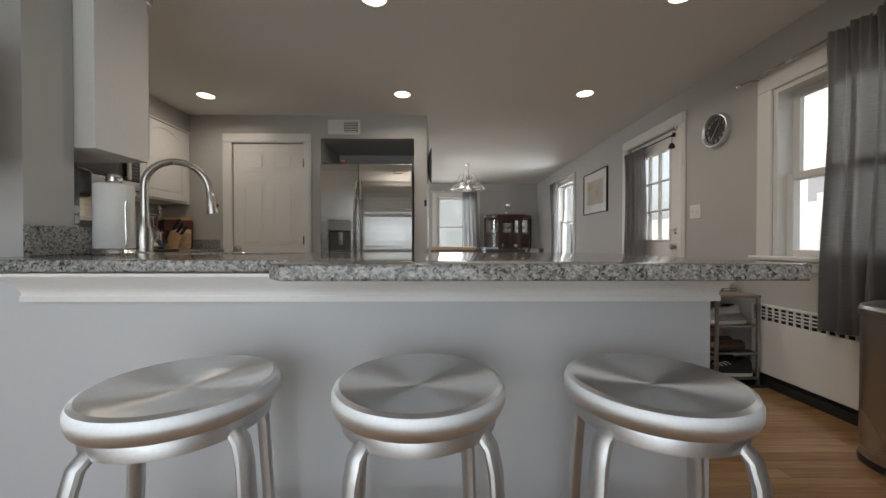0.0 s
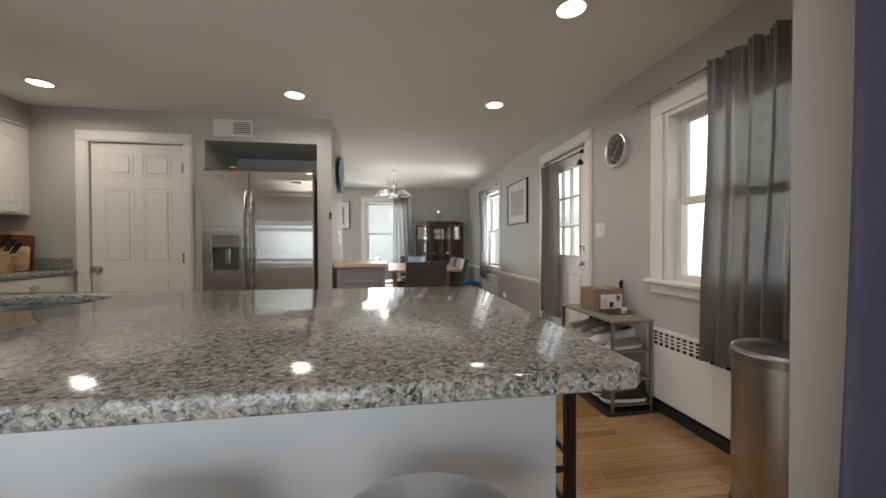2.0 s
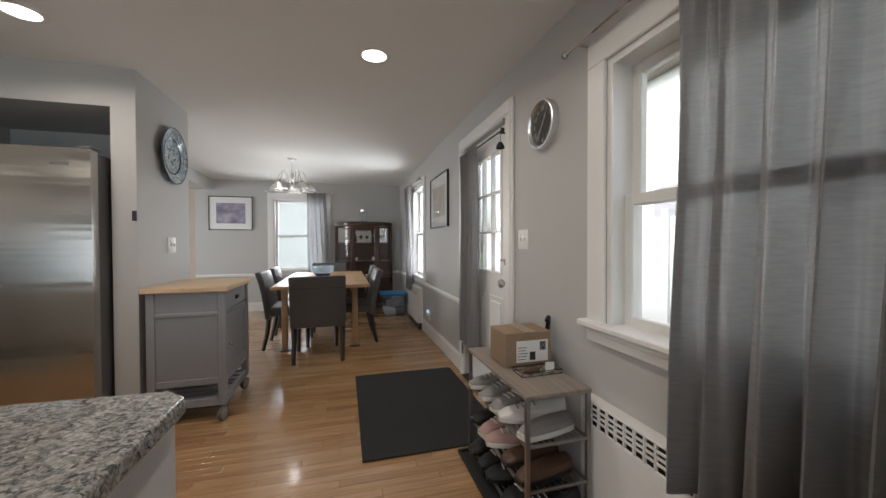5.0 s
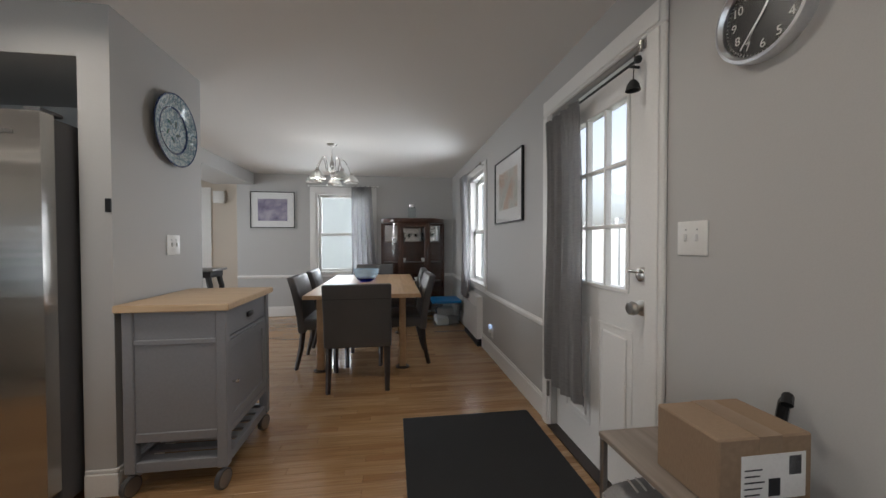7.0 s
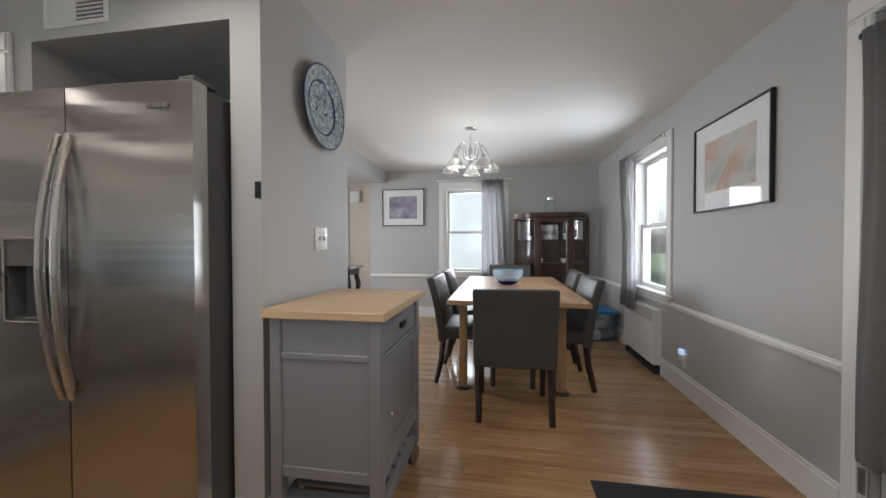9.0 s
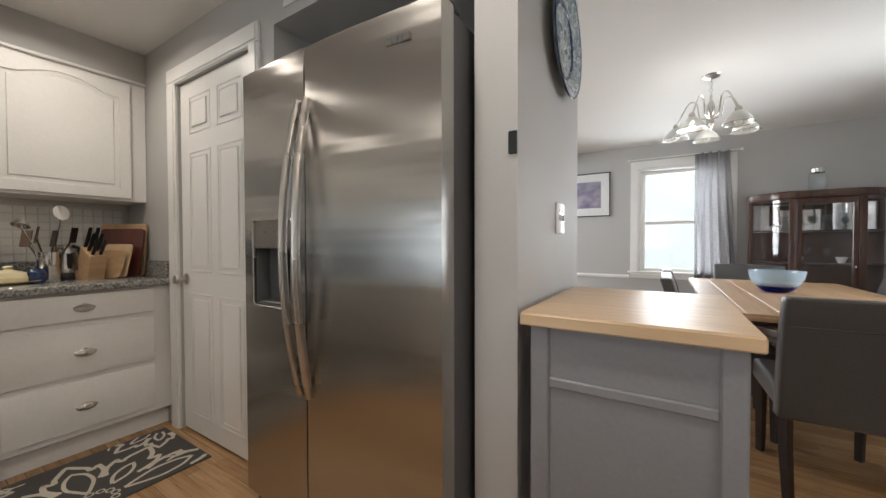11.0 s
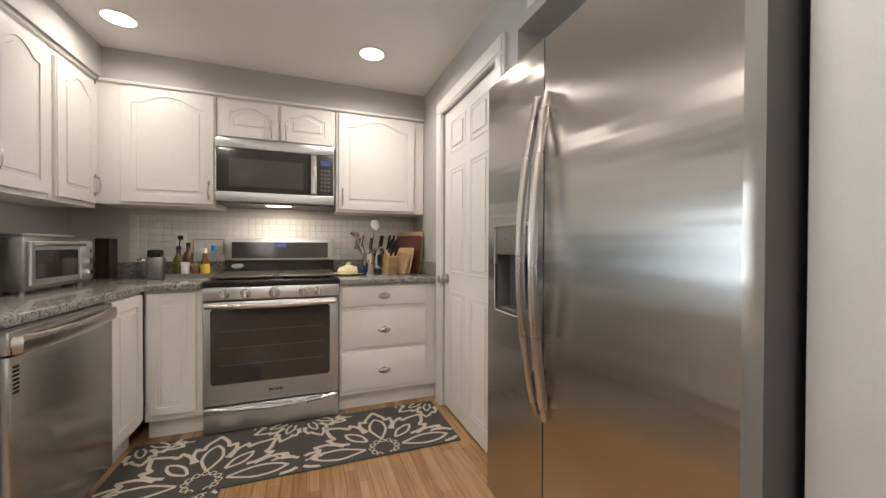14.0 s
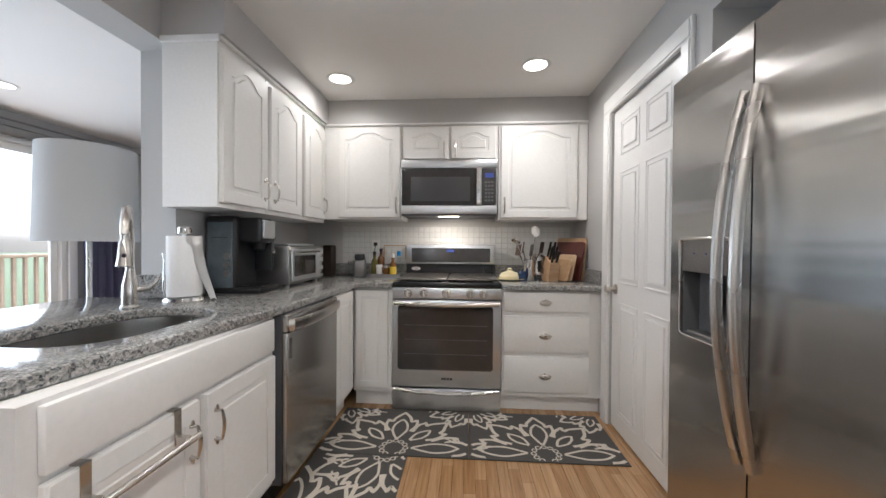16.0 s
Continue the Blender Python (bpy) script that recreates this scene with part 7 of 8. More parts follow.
BR = Vector((0.072, 0, 0))
rod([(2.665, 2.865, 2.055), (2.665, 1.62, 2.055)], 0.008, NICKEL, "thin nickel rod over the kitchen window", (2.665, 2.2, 2.055))
curtain("curtain", pose(2.640, 2.290, 0, 0, 0, -90), 0.64, 0.68, 0.475, 2.063, 6.3, 0.042, SHEER, "sheer grey curtain drawn over half the kitchen window", 0.0, 3)
BR = Vector((0.05, 0, 0))
rod([(2.712, 4.50, 1.955), (2.712, 3.64, 1.955)], 0.006, IRON, "thin dark rod across the entry door", (2.712, 4.0, 1.97))
curtain("curtain", pose(2.690, 4.495, 0, 0, 0, -90), 0.49, 0.42, 0.33, 1.965, 4.2, 0.016, SHEER, "grey curtain hanging at the hinge side of the entry door", 0.0, 8)
t = thing("door_bell", (2.70, 3.66, 1.86), "small black bell hanging from the door rod", "bell")
part("bell", lathe(bmesh.new(), [(0, 0.045), (0.012, 0.043), (0.024, 0.025), (0.030, 0.0), (0.026, 0.0), (0.018, 0.025), (0, 0.036)], 18, (2.705, 3.66, 1.835)), IRON, t)
part("string", cyl(bmesh.new(), (2.705, 3.66, 1.878), (2.712, 3.66, 1.984), 0.002, 6), IRON, t)
part("striker", tube(bmesh.new(), [(2.716, 3.63, 1.985), (2.718, 3.625, 2.03)], 0.009, 8), NICKEL, t)
BR = Vector((0.072, 0, 0))
rod([(2.655, 7.10, 2.062), (2.655, 6.10, 2.062)], 0.008, NICKEL, "thin nickel rod over the dining window", (2.655, 6.6, 2.06))
curtain("curtain", pose(2.645, 7.06, 0, 0, 0, -90), 0.42, 0.30, 0.50, 2.065, 3.5, 0.028, SHEER, "grey curtain gathered beside the dining radiator", 0.0, 5)
BR = Vector((0, 0.065, 0))
rod([(0.36, NY - 0.072, 2.122), (1.47, NY - 0.072, 2.122)], 0.007, WHITEP, "thin white rod over the far dining window", (0.9, NY - 0.07, 2.12))
curtain("curtain", pose(1.04, NY - 0.075, 0, 0, 0, 0), 0.42, 0.32, 0.66, 2.128, 4.0, 0.026, SHEER, "grey curtain half drawn at the dining window", 0.0, 6)
BR = Vector((0.06, 0, 0))
rod([(2.045, 1.30, 2.24), (2.02, -0.5, 2.24)], 0.010, GREYM, "grey rod along the living room wall", (2.02, 0.4, 2.24))
curtain("curtain", pose(2.02, 1.272, 0, 0, 0, -90), 0.95, 0.84, 0.03, 2.245, 5, 0.050, PURPLEC, "long dusky purple curtain beside the bar", 0.0, 9)
BR = Vector((0, -0.06, 0))
rod([(-3.4, -0.735, 2.22), (-0.4, -0.735, 2.22)], 0.010, GREYM, "grey rod over the sliding door", (-2, -0.735, 2.22))
curtain("curtain", pose(-3.20, -0.72, 0, 0, 0, 0), 0.52, 0.46, 0.03, 2.225, 5, 0.03, PURPLEC, "purple curtain drawn aside from the sliding door", 0.0, 12)

# floor lamp in the living room
t = thing("floor_lamp", (-1.03, 1.27, 0), "floor lamp with a large white drum shade", "floor lamp")
part("base", lathe(bmesh.new(), [(0, 0), (0.14, 0), (0.14, 0.012), (0.03, 0.025), (0, 0.025)], 32), NICKEL, t, local=True)
part("pole", cyl(bmesh.new(), (0, 0, 0.02), (0, 0, 1.45), 0.012, 14), NICKEL, t, local=True)
part("shade", lathe(bmesh.new(), [(0.203, 1.165), (0.192, 1.645), (0.190, 1.645), (0.201, 1.165)], 56), SHADET, t, "white cloth drum shade", local=True)
bm = bmesh.new()
for k in range(3):
    a = radians(120 * k)
    tube(bm, [(0, 0, 1.45), (0.19 * math.cos(a), 0.19 * math.sin(a), 1.63)], 0.003, 6)
part("spider", bm, NICKEL, t, local=True)
part("bulb", lathe(bmesh.new(), [(0.012, 1.45), (0.016, 1.47), (0.03, 1.51), (0.028, 1.54), (0, 1.56)], 16), SHADEGLASS, t, local=True)

# ---- kitchen cart ----
t = thing("kitchen_cart", (0.675, 4.432, 0), "grey painted kitchen cart with a butcher block top", "kitchen cart")
CX0, CX1, CY0, CY1 = -0.228, 0.228, -0.302, 0.302
top = part("worktop", box(CX0 - 0.022, CX1 + 0.022, CY0 - 0.022, CY1 + 0.022, 0.876, 0.909, 0.004), MAPLE, t, "pale butcher block top", local=True)
for k in range(12):
    y = CY0 - 0.018 + k * (CY1 - CY0 + 0.036) / 12
    part("stave", box(CX0 - 0.020, CX1 + 0.020, y + 0.0006, y + (CY1 - CY0 + 0.036) / 12 - 0.0006, 0.9085, 0.9102), MAPLE, top, local=True)
L = 0.048
for x in (CX0, CX1 - L):
    for y in (CY0, CY1 - L):
        part("leg", box(x, x + L, y, y + L, 0.105, 0.876, 0.004), CARTP, t, local=True)
for y0, s in ((CY0 + 0.012, 0), (CY1 - 0.024, 1)):
    part("end_panel", box(CX0 + L, CX1 - L, y0, y0 + 0.012, 0.25, 0.876), CARTP, t, local=True)
    part("end_rail", box(CX0 + L, CX1 - L, y0 - 0.008, y0 + 0.02, 0.715, 0.74, 0.003), CARTP, t, local=True)
    part("end_rail", box(CX0 + L, CX1 - L, y0 - 0.006, y0 + 0.018, 0.25, 0.295, 0.003), CARTP, t, local=True)
    part("stretcher", box(CX0 + L, CX1 - L, y0 - 0.004, y0 + 0.024, 0.105, 0.155, 0.003), CARTP, t, local=True)
part("back_panel", box(CX0 + 0.012, CX0 + 0.024, CY0 + L, CY1 - L, 0.25, 0.876), CARTP, t, local=True)
part("floor_panel", box(CX0 + 0.024, CX1 - 0.024, CY0 + 0.036, CY1 - 0.036, 0.25, 0.262), CARTP, t, local=True)
part("stretcher", box(CX0, CX0 + 0.028, CY0 + L, CY1 - L, 0.105, 0.155, 0.003), CARTP, t, local=True)
part("stretcher", box(CX1 - 0.036, CX1 - 0.008, CY0 + L, CY1 - L, 0.105, 0.155, 0.003), CARTP, t, local=True)
part("side_rail", box(CX1 - 0.036, CX1 - 0.004, CY0 + L, CY1 - L, 0.25, 0.285, 0.003), CARTP, t, local=True)
part("side_rail", box(CX1 - 0.036, CX1 - 0.006, CY0 + L, CY1 - L, 0.715, 0.73, 0.003), CARTP, t, local=True)
dr = part("drawer", box(CX1 - 0.03, CX1 - 0.010, CY0 + L + 0.003, CY1 - L - 0.003, 0.735, 0.868, 0.004), CARTP, t, local=True)
part("handle", box(CX1 - 0.012, CX1 + 0.004, -0.03, 0.045, 0.785, 0.815, 0.006, 2), DARK, dr, "small dark cup pull", local=True)
bm = box(CX1 - 0.03, CX1 - 0.012, CY0 + L + 0.003, CY1 - L - 0.003, 0.288, 0.712, 0.003)
for a in ((CY0 + L + 0.003, CY1 - L - 0.003, 0.672, 0.712), (CY0 + L + 0.003, CY1 - L - 0.003, 0.288, 0.338), (CY0 + L + 0.003, CY0 + L + 0.053, 0.338, 0.672), (CY1 - L - 0.053, CY1 - L - 0.003, 0.338, 0.672)):
    bx(bm, CX1 - 0.014, CX1 - 0.004, a[0], a[1], a[2], a[3], 0.002)
cd = part("door", bm, CARTP, t, local=True)
part("knob", lathe(bmesh.new(), [(0.005, 0), (0.005, 0.014), (0.011, 0.019), (0.010, 0.027), (0, 0.029)], 14, (CX1 - 0.005, CY0 + L + 0.03, 0.50), pose(0, 0, 0, 0, 90, 0)), CHROME, cd, local=True)
for k in range(6):
    y = CY0 + 0.045 + k * (CY1 - CY0 - 0.09 - 0.06) / 5
    part("slat", box(CX0 + 0.028, CX1 - 0.036, y, y + 0.06, 0.128, 0.142, 0.002), CARTP, t, local=True)
for x in (CX0 + L / 2, CX1 - L / 2):
    for y in (CY0 + L / 2, CY1 - L / 2):
        w = part("caster", lathe(bmesh.new(), [(0, -0.012), (0.030, -0.013), (0.044, -0.012), (0.047, 0), (0.044, 0.012), (0.030, 0.013), (0, 0.012)], 24, (x, y - 0.016, 0.048), pose(0, 0, 0, 90, 0, 75)), GREYM, t, "pale wheel", local=True)
        part("tyre", lathe(bmesh.new(), [(0.041, -0.0135), (0.0475, -0.011), (0.0480, 0), (0.0475, 0.011), (0.041, 0.0135)], 24, (x, y - 0.016, 0.048), pose(0, 0, 0, 90, 0, 75)), FRSIDE, w, local=True)
        bm = tube(bmesh.new(), [(x, y, 0.085), (x, y - 0.006, 0.07), (x, y - 0.016, 0.048)], [0.016, 0.014, 0.006], 10)
        part("fork", bm, CHROME, w, local=True)

# ---- dining room ----
TX0, TX1, TY0, TY1 = 0.945, 1.950, 5.42, 7.36
t = thing("dining_table", (1.447, 6.39, 0), "light oak dining table with square edges", "dining table")
tt = part("tabletop", box(TX0, TX1, TY0, TY1, 0.715, 0.738, 0.003), LIGHTWOOD, t)
for k in range(7):
    x = TX0 + 0.002 + k * (TX1 - TX0 - 0.004) / 7
    part("board", box(x + 0.0006, x + (TX1 - TX0 - 0.004) / 7 - 0.0006, TY0 + 0.002, TY1 - 0.002, 0.7375, 0.750, 0.0015), LIGHTWOOD, tt)
for x in (TX0 + 0.06, TX1 - 0.185):
    for y in (TY0 + 0.28, TY1 - 0.33):
        part("leg", box(x, x + 0.062, y, y + 0.062, 0.012, 0.715, 0.006, 2), LIGHTWOOD, t)
        part("foot_pad", lathe(bmesh.new(), [(0, 0), (0.065, 0), (0.065, 0.008), (0.04, 0.012), (0, 0.012)], 24, (x + 0.031, y + 0.031, 0)), DARKWOOD, t, "round dark foot pad")
part("apron", box(TX0 + 0.075, TX0 + 0.10, TY0 + 0.342, TY1 - 0.33, 0.64, 0.715), LIGHTWOOD, t)
part("apron", box(TX1 - 0.173, TX1 - 0.148, TY0 + 0.342, TY1 - 0.33, 0.64, 0.715), LIGHTWOOD, t)
t = thing("glass_bowl", (1.40, 6.47, 0.750), "glass bowl fading from clear to deep blue", "bowl")
part("rim_glass", lathe(bmesh.new(), [(0.112, 0.045), (0.132, 0.075), (0.144, 0.105), (0.149, 0.140), (0.151, 0.146), (0.146, 0.146), (0.140, 0.107), (0.128, 0.077), (0.108, 0.047)], 40), BLUEGLASS, t, local=True)
part("blue_foot", lathe(bmesh.new(), [(0, 0), (0.055, 0), (0.066, 0.004), (0.092, 0.022), (0.112, 0.045), (0.108, 0.047), (0.088, 0.026), (0.05, 0.014), (0, 0.012)], 40), DEEPBLUE, t, "deep blue glass foot", local=True)


def dining_chair(at, turn):
    """An upholstered chair; its back is at -y, its seat faces +y."""
    t = thing("dining_chair", at, "dark grey leather dining chair with tapered dark legs", "chair", "chairs round the dining table", turn)
    part("seat", box(-0.262, 0.262, -0.20, 0.25, 0.375, 0.480, 0.022, 3), LEATHER, t, local=True)

    prof = [(0.0, 0.35), (-0.012, 0.47), (-0.035, 0.62), (-0.066, 0.76), (-0.102, 0.875)]
    tb = bmesh.new()
    rings = []
    for dy, z in prof:
        y = -0.185 + dy
        rings.append([tb.verts.new(p) for p in ((-0.268, y - 0.05, z), (0.268, y - 0.05, z), (0.268, y + 0.02, z), (-0.268, y + 0.02, z))])
    for p, q in zip(rings, rings[1:]):
        for k in range(4):
            tb.faces.new((p[k], p[(k + 1) % 4], q[(k + 1) % 4], q[k]))
    tb.faces.new(rings[0][::-1])
    tb.faces.new(rings[-1])
    bmesh.ops.recalc_face_normals(tb, faces=tb.faces[:])
    side = [e for e in tb.edges if e.calc_face_angle(0) > 0.7]
    bmesh.ops.bevel(tb, geom=side, offset=0.016, segments=3, affect="EDGES", profile=0.5)
    bk = part("backrest", tb, LEATHER, t, local=True)
    part("seam", tube(bmesh.new(), [(-0.256, -0.298, 0.755), (0.256, -0.298, 0.755)], 0.003, 6), DARK, bk, "stitched seam", local=True)
    for x in (-0.232, 0.232):
        part("leg", tube(bmesh.new(), [(x, 0.205, 0.38), (x, 0.21, 0.0)], [0.026, 0.019], 4), DARKWOOD, t, local=True)
        part("leg", tube(bmesh.new(), [(x, -0.195, 0.38), (x, -0.215, 0.2), (x, -0.262, 0.0)], [0.027, 0.024, 0.019], 4), DARKWOOD, t, local=True)
    return t


c0 = dining_chair((1.421, 5.445, 0), 1)
for x, y, a in ((1.06, 6.02, -90), (1.06, 6.72, -88), (1.79, 6.02, 91), (1.79, 6.70, 88), (1.44, 7.42, 180)):
    copy_thing(c0, pose(x, y, 0, 0, 0, a))

# chandelier
t = thing("chandelier", (1.03, 6.47, CEIL), "five-armed nickel chandelier with frosted glass shades", "chandelier")
part("canopy", lathe(bmesh.new(), [(0, -0.03), (0.02, -0.028), (0.06, -0.012), (0.066, -0.001), (0, -0.001)], 28), NICKEL, t, local=True)
bm = bmesh.new()
for k in range(5):
    z = -0.03 - k * 0.026
    tube(bm, [(0.010 * math.cos(a), 0.002 if k % 2 else 0.010 * math.cos(a) * 0, z - 0.014 + 0.018 * math.sin(a)) if k % 2 else (0.002, 0.010 * math.cos(a), z - 0.014 + 0.018 * math.sin(a)) for a in (2 * math.pi * q / 10 for q in range(11))], 0.0022, 6)
part("chain", bm, NICKEL, t, local=True)
part("stem", lathe(bmesh.new(), [(0.006, -0.155), (0.012, -0.17), (0.010, -0.20), (0.022, -0.235), (0.030, -0.27), (0.022, -0.31), (0.012, -0.34), (0.020, -0.37), (0.026, -0.40), (0.016, -0.43), (0.006, -0.455), (0, -0.46)], 24), NICKEL, t, local=True)
for k in range(5):
    a = radians(72 * k + 20)
    c, s = math.cos(a), math.sin(a)
    pts = []
    for q in range(13):
        u = q / 12
        r = 0.02 + 0.225 * u
        z = -0.36 + 0.02 * math.sin(math.pi * u) + (0.155 * math.sin(math.pi * min(1, u * 1.02)) ** 1.3 if u > 0.25 else 0.02 * u)
        pts.append((r * c, r * s, z))
    arm = part("arm", tube(bmesh.new(), pts, 0.006, 8), NICKEL, t, local=True)
    o = (0.245 * c, 0.245 * s, 0)
    part("socket", lathe(bmesh.new(), [(0.010, -0.345), (0.022, -0.36), (0.024, -0.39), (0.026, -0.395)], 18, o), NICKEL, arm, local=True)
    part("shade", lathe(bmesh.new(), [(0.026, -0.385), (0.045, -0.400), (0.078, -0.440), (0.092, -0.475), (0.096, -0.482), (0.089, -0.474), (0.074, -0.440), (0.042, -0.404), (0.024, -0.389)], 28, o), SHADEGLASS, arm, "frosted glass bell shade", local=True)
    part("shade_rim", tube(bmesh.new(), [(o[0] + 0.096 * math.cos(b), o[1] + 0.096 * math.sin(b), -0.482) for b in (2 * math.pi * q / 24 for q in range(25))], 0.0035, 6), NICKEL, arm, local=True)
    part("bulb", lathe(bmesh.new(), [(0.010, -0.40), (0.018, -0.42), (0.027, -0.455), (0.022, -0.48), (0, -0.49)], 16, o), BULBGLOW if k == 3 else SHADEGLASS, arm, "lit bulb" if k == 3 else "", local=True)

for ob in t.children_recursive:
    ob.data.transform(Matrix.Diagonal((0.90, 0.90, 0.87, 1.0)))

# china cabinet with curved glass sides
t = thing("china_cabinet", (2.04, 8.17, 0), "dark mahogany china cabinet with curved glass sides", "china cabinet")
HX, H1 = 0.505, 1.585


def front(x):
    """Depth of the front edge: flat in the middle, curving back at the sides."""
    a = abs(x)
    return -0.225 if a < 0.225 else -0.225 + 0.30 * ((a - 0.225) / (HX - 0.225)) ** 1.9


def outline(grow=0.0, n=36):
    pts = [(x + (grow if x > 0 else -grow) * (abs(x) / HX), front(x) - grow) for x in (-HX + 2 * HX * k / n for k in range(n + 1))]
    return pts + [(HX + grow, 0.20), (-HX - grow, 0.20)]


part("base", prism(bmesh.new(), outline(0.004), 0.12, 0.20, 0.006, (), 2), MAHOG, t, local=True)
part("top", prism(bmesh.new(), outline(0.018), H1 - 0.075, H1, 0.012, (), 3), MAHOG, t, local=True)
part("back", box(-HX, HX, 0.186, 0.20, 0.20, H1 - 0.075), MAHOG, t, local=True)
part("mirror_back", box(-HX + 0.04, HX - 0.04, 0.180, 0.186, 1.215, H1 - 0.10), mat("silvered_mirror", (0.80, 0.80, 0.80), 0.04, 1.0, grain=10, var=0.02, rvar=0.02), t, "mirrored back of the top shelf", local=True)
for z in (0.55, 0.87, 1.19):
    part("shelf", prism(bmesh.new(), [(x * 0.97, y * 0.96) for x, y in outline(-0.012)], z, z + 0.012, 0.002, (), 1), MAHOG, t, local=True)
for x in (-0.232, 0.232):
    part("stile", box(x - 0.026, x + 0.026, -0.238, -0.198, 0.20, H1 - 0.075, 0.006, 2), MAHOG, t, local=True)
for s in (-1, 1):
    part("stile", box(s * HX - 0.018, s * HX + 0.018, 0.04, 0.10, 0.20, H1 - 0.075, 0.006, 2), MAHOG, t, local=True)
    pts = [s * (0.258 + (HX - 0.020 - 0.258) * k / 12) for k in range(13)]
    bm = bmesh.new()
    ring = [(x, front(x)) for x in pts] + [(x, front(x) + 0.004) for x in pts[::-1]]
    if s < 0:
        ring = ring[::-1]
    prism(bm, ring, 0.20, H1 - 0.075)
    part("curved_glass", bm, GLASS, t, "curved side glass", local=True).visible_shadow = False
door = part("door", box(-0.205, 0.205, -0.236, -0.212, H1 - 0.135, H1 - 0.078, 0.004), MAHOG, t, local=True)
bm = box(-0.205, -0.168, -0.236, -0.212, 0.205, H1 - 0.135, 0.004)
bx(bm, 0.168, 0.205, -0.236, -0.212, 0.205, H1 - 0.135, 0.004)
bx(bm, -0.168, 0.168, -0.236, -0.212, 0.205, 0.255, 0.004)
part("door_frame", bm, MAHOG, door, local=True)
part("door_glass", box(-0.168, 0.168, -0.226, -0.222, 0.255, H1 - 0.135), GLASS, door, "flat door glass", local=True).visible_shadow = False
part("keyhole", lathe(bmesh.new(), [(0, 0), (0.010, 0), (0.008, 0.006), (0, 0.007)], 12, (0.187, -0.236, 0.86), pose(0, 0, 0, 90)), CHROME, door, local=True)
for x, y in ((-0.40, -0.02), (0.40, -0.02), (-0.46, 0.15), (0.46, 0.15)):
    part("foot", tube(bmesh.new(), [(x, y, 0.13), (x * 1.03, y - 0.02, 0.07), (x * 1.05, y - 0.03, 0.0)], [0.035, 0.022, 0.026], 10), MAHOG, t, local=True)
rg = random.Random(21)
for z in (0.562, 0.882, 1.202):
    for x in (-0.30, -0.16, -0.06, 0.06, 0.17, 0.31):
        kind = rg.choice(("goblet", "goblet", "vase", "teacup"))
        y = rg.uniform(-0.08, 0.08)
        tt = thing(kind, (2.04 + x, 8.17 + y, z), {"goblet": "clear stemmed drinking glass in the china cabinet", "vase": "small clear glass vase in the china cabinet", "teacup": "white china teacup in the china cabinet"}[kind], {"goblet": "glass", "vase": "vase", "teacup": "cup"}[kind], "glassware in the china cabinet")
        prof = {"goblet": [(0, 0), (0.03, 0.002), (0.005, 0.01), (0.005, 0.07), (0.03, 0.10), (0.034, 0.15), (0.031, 0.15), (0.027, 0.10), (0, 0.078)],
                "vase": [(0, 0), (0.035, 0), (0.045, 0.05), (0.03, 0.13), (0.036, 0.17), (0.033, 0.17), (0.027, 0.13), (0.04, 0.05), (0, 0.006)],
                "teacup": [(0, 0), (0.022, 0), (0.04, 0.05), (0.042, 0.06), (0.038, 0.06), (0.02, 0.008), (0, 0.006)]}[kind]
        part("vessel", lathe(bmesh.new(), prof, 18), PAPER if kind == "teacup" else JARGLASS, tt, local=True)
t = thing("glass_jar", (2.02, 8.13, H1), "tall clear glass jar with a metal lid", "jar")
part("jar", lathe(bmesh.new(), [(0, 0), (0.062, 0), (0.066, 0.01), (0.066, 0.16), (0.052, 0.19), (0.049, 0.19), (0.062, 0.158), (0.062, 0.012), (0, 0.006)], 28), JARGLASS, t, local=True)
part("lid", lathe(bmesh.new(), [(0.054, 0.185), (0.056, 0.19), (0.056, 0.225), (0.050, 0.232), (0, 0.233)], 28), CHROME, t, local=True)

# storage box under the radiator
t = thing("storage_box", (2.475, 7.53, 0), "clear plastic storage box with a blue lid", "storage box")
bm = bmesh.new()
lv = [(0.150, 0.20, 0.0), (0.168, 0.225, 0.33)]
for (a, b, z), (c, d7, zz) in zip(lv, lv[1:]):
    p = [bm.verts.new((x, y, z)) for x, y in round_rect(-a, a, -b, b, 0.03, 4)]
    q = [bm.verts.new((x, y, zz)) for x, y in round_rect(-c, c, -d7, d7, 0.03, 4)]
    for k in range(len(p)):
        n = (k + 1) % len(p)
        bm.faces.new((p[k], p[n], q[n], q[k]))
    bm.faces.new(p[::-1])
bmesh.ops.solidify(bm, geom=bm.faces[:], thickness=0.003)
part("tub", bm, TOTEP, t, local=True)
part("lid", prism(bmesh.new(), round_rect(-0.178, 0.178, -0.235, 0.235, 0.035, 5), 0.325, 0.362, 0.010, (), 2), BLUEP, t, "bright blue lid", local=True)
for k, (x, y, z, mt) in enumerate([(-0.05, -0.1, 0.005, PAPER), (0.06, -0.06, 0.005, GREYSHOE), (0.0, 0.08, 0.005, PAPER), (-0.02, -0.03, 0.13, WHITESHOE), (0.05, 0.05, 0.12, BLUEDISH)]):
    bx0 = box(x - 0.075, x + 0.075, y - 0.09, y + 0.09, z, z + 0.11, 0.025, 3, pose(0, 0, 0, 0, 0, 12 * k))
    part("contents", bx0, mt, t, local=True)

for ob in t.children_recursive:
    ob.data.transform(Matrix.Diagonal((1.2, 1.0, 1.0, 1.0)))

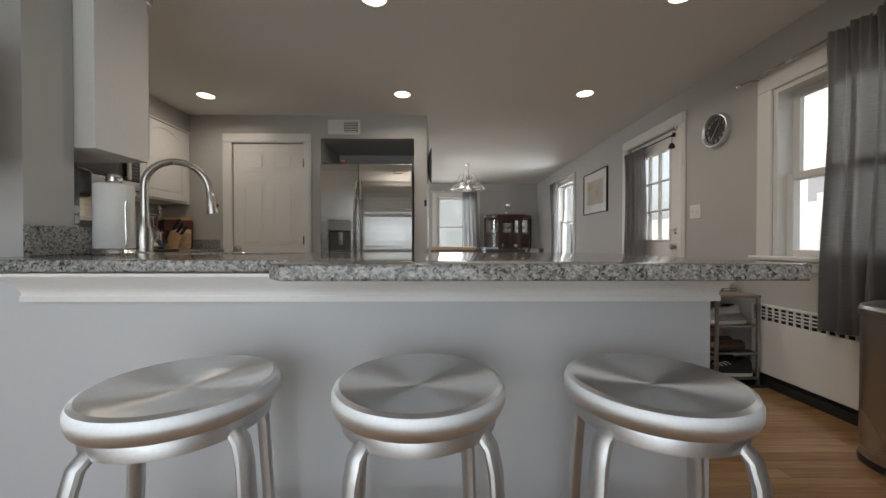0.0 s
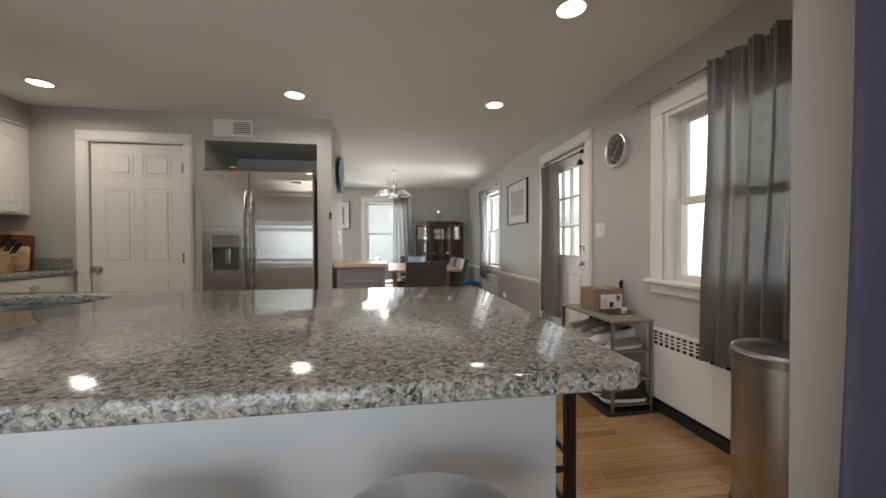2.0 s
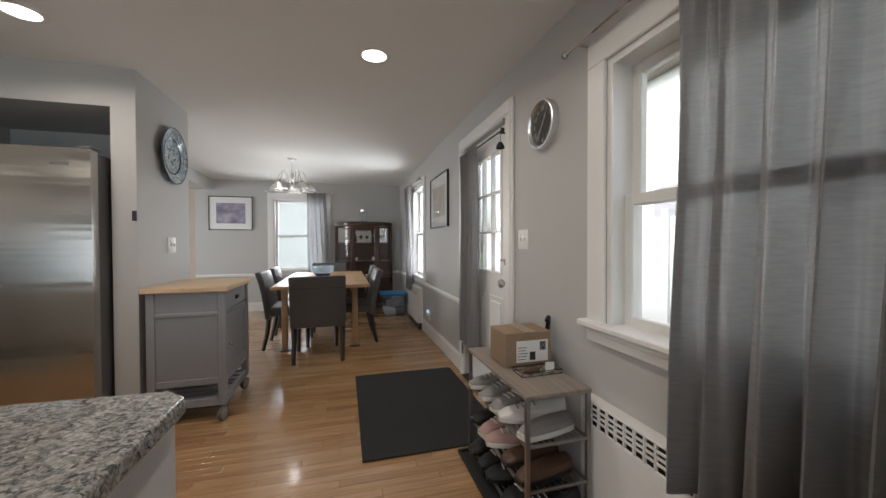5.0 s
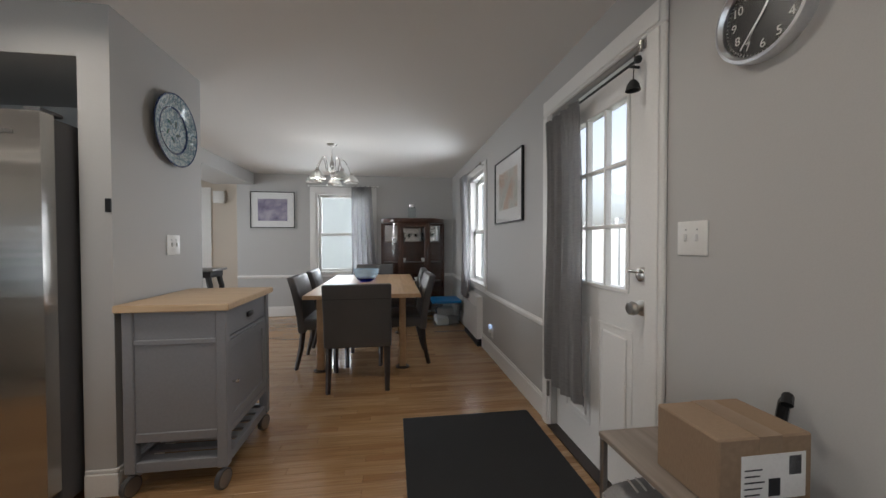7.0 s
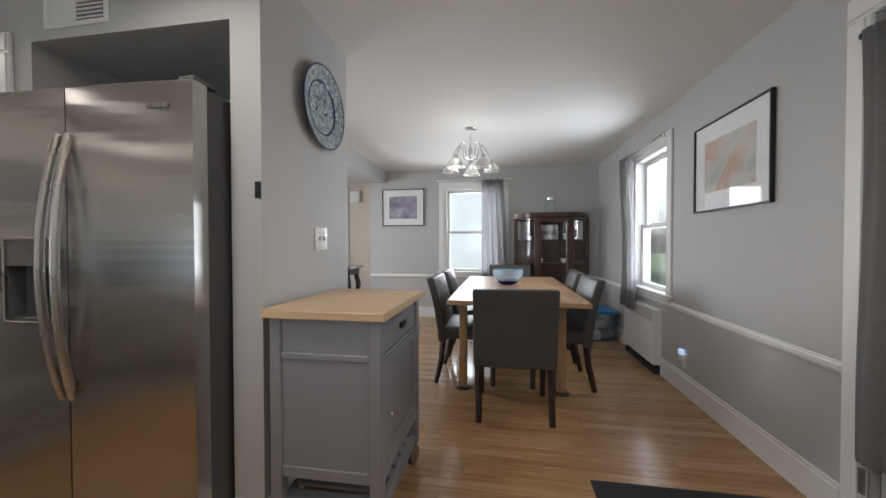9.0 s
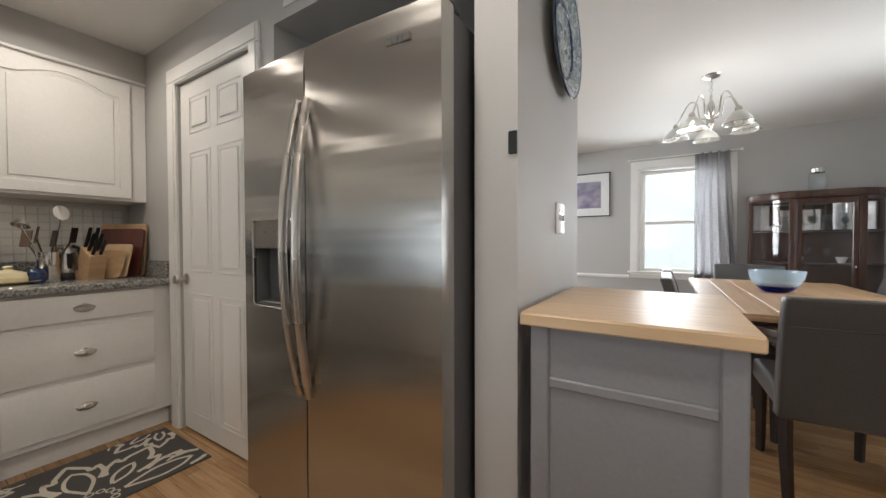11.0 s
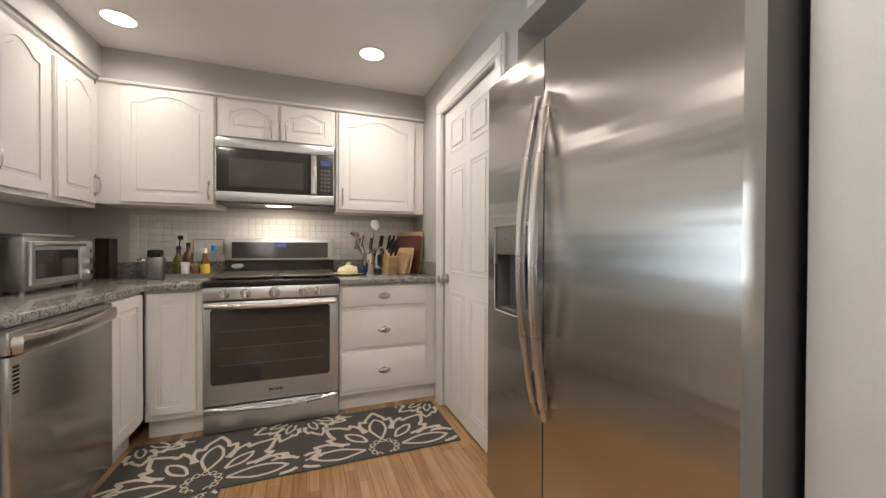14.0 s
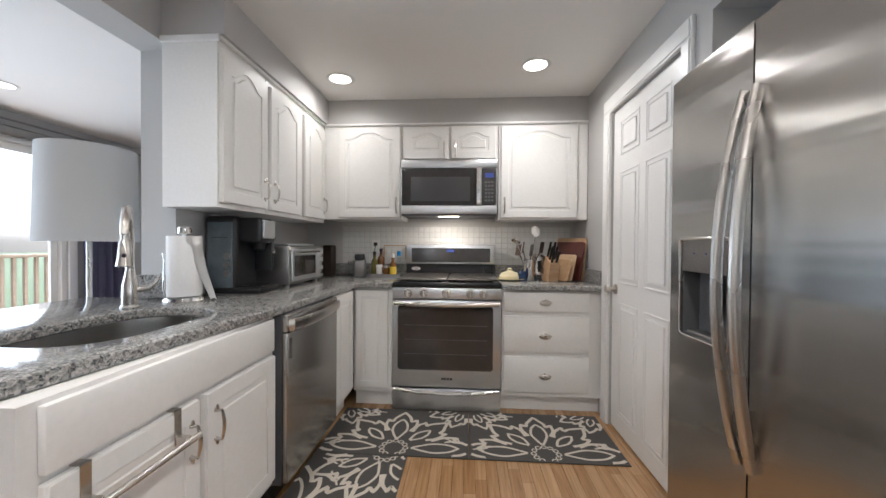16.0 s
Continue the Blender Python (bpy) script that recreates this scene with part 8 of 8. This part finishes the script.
# hall: console table and chime box
t = thing("console_table", (-0.845, 7.30, 0), "dark curved-leg side table with a pale stone top", "side table")
part("top", box(-0.32, 0.32, -0.20, 0.20, 0.835, 0.865, 0.008, 2), GREYM, t, local=True)
part("frieze", box(-0.28, 0.28, -0.17, 0.17, 0.755, 0.835, 0.01, 2), IRON, t, local=True)
for x in (-0.24, 0.24):
    for y in (-0.14, 0.14):
        part("leg", tube(bmesh.new(), [(x, y, 0.76), (x * 1.12, y * 1.1, 0.62), (x * 0.95, y, 0.3), (x * 1.1, y * 1.1, 0.0)], [0.035, 0.032, 0.018, 0.022], 10), IRON, t, local=True)
t = thing("door_chime", (-1.16, 8.75, 1.96), "white door chime box on the hall wall", "door chime")
part("case", box(-1.25, -1.07, 8.69, 8.75, 1.86, 2.06, 0.012, 2), WHITEP, t)

# ---- floor boards, piece by piece ----
rng = random.Random(7)
floor = tagged(new("floor"), "varnished oak strip floor with warm brown boards", "floor", kind="structure")
BW, BT = 0.0572, 0.02
board_mesh = {}


def board_verts(x0, x1, y0):
    """Six quads: a chamfered top and the sides of one strip."""
    c = 0.0012
    a, b = y0 + 0.0004, y0 + BW - 0.0004
    x0, x1 = x0 + 0.0004, x1 - 0.0004
    vs = [(x0, a, -BT), (x1, a, -BT), (x1, b, -BT), (x0, b, -BT), (x0, a, -c), (x1, a, -c), (x1, b, -c), (x0, b, -c),
          (x0 + c, a + c, 0), (x1 - c, a + c, 0), (x1 - c, b - c, 0), (x0 + c, b - c, 0)]
    fs = [(8, 9, 10, 11)]
    for k in range(4):
        n = (k + 1) % 4
        fs += [(k, n, 4 + n, 4 + k), (4 + k, 4 + n, 8 + n, 8 + k)]
    return vs, fs


rest_v, rest_f, made = [], [], 0
rows = int((8.9 + 0.95) / BW)
for r in range(rows):
    y = -0.95 + r * BW
    west = -4.15 if y < 1.66 else WX - 0.02
    x, end = west + rng.choice((0, -0.3, -0.6, -0.9)), 2.74 if y > 1.40 else 2.19
    while x < end - 0.05:
        length = rng.choice((0.6, 0.8, 0.9, 1.0, 1.2))
        near = 0.3 < x + length / 2 < 2.7 and 2.3 < y < 7.1 and made < 300
        stop = x + length if near and x + length < end + 0.12 else min(x + length, end)
        if near and abs(stop - x - length) < 1e-6:
            key = round(length, 2)
            if key not in board_mesh:
                vs, fs = board_verts(0, length, 0)
                me = bpy.data.meshes.new("floor_board")
                me.from_pydata(vs, [], fs)
                me.materials.append(OAK)
                board_mesh[key] = me
            ob = new("floor_board", board_mesh[key])
            ob.parent = floor
            ob.location = (x, y, 0)
            made += 1
        elif stop > west + 0.02:
            vs, fs = board_verts(max(x, west), stop, y)
            n = len(rest_v)
            rest_v += vs
            rest_f += [tuple(i + n for i in f) for f in fs]
        x = stop
me = bpy.data.meshes.new("floor_boards")
me.from_pydata(rest_v, [], rest_f)
me.materials.append(OAKREST)
ob = new("floor_boards", me)
ob.parent = floor
tagged(ob, "the remaining oak floor boards", kind="stuff")
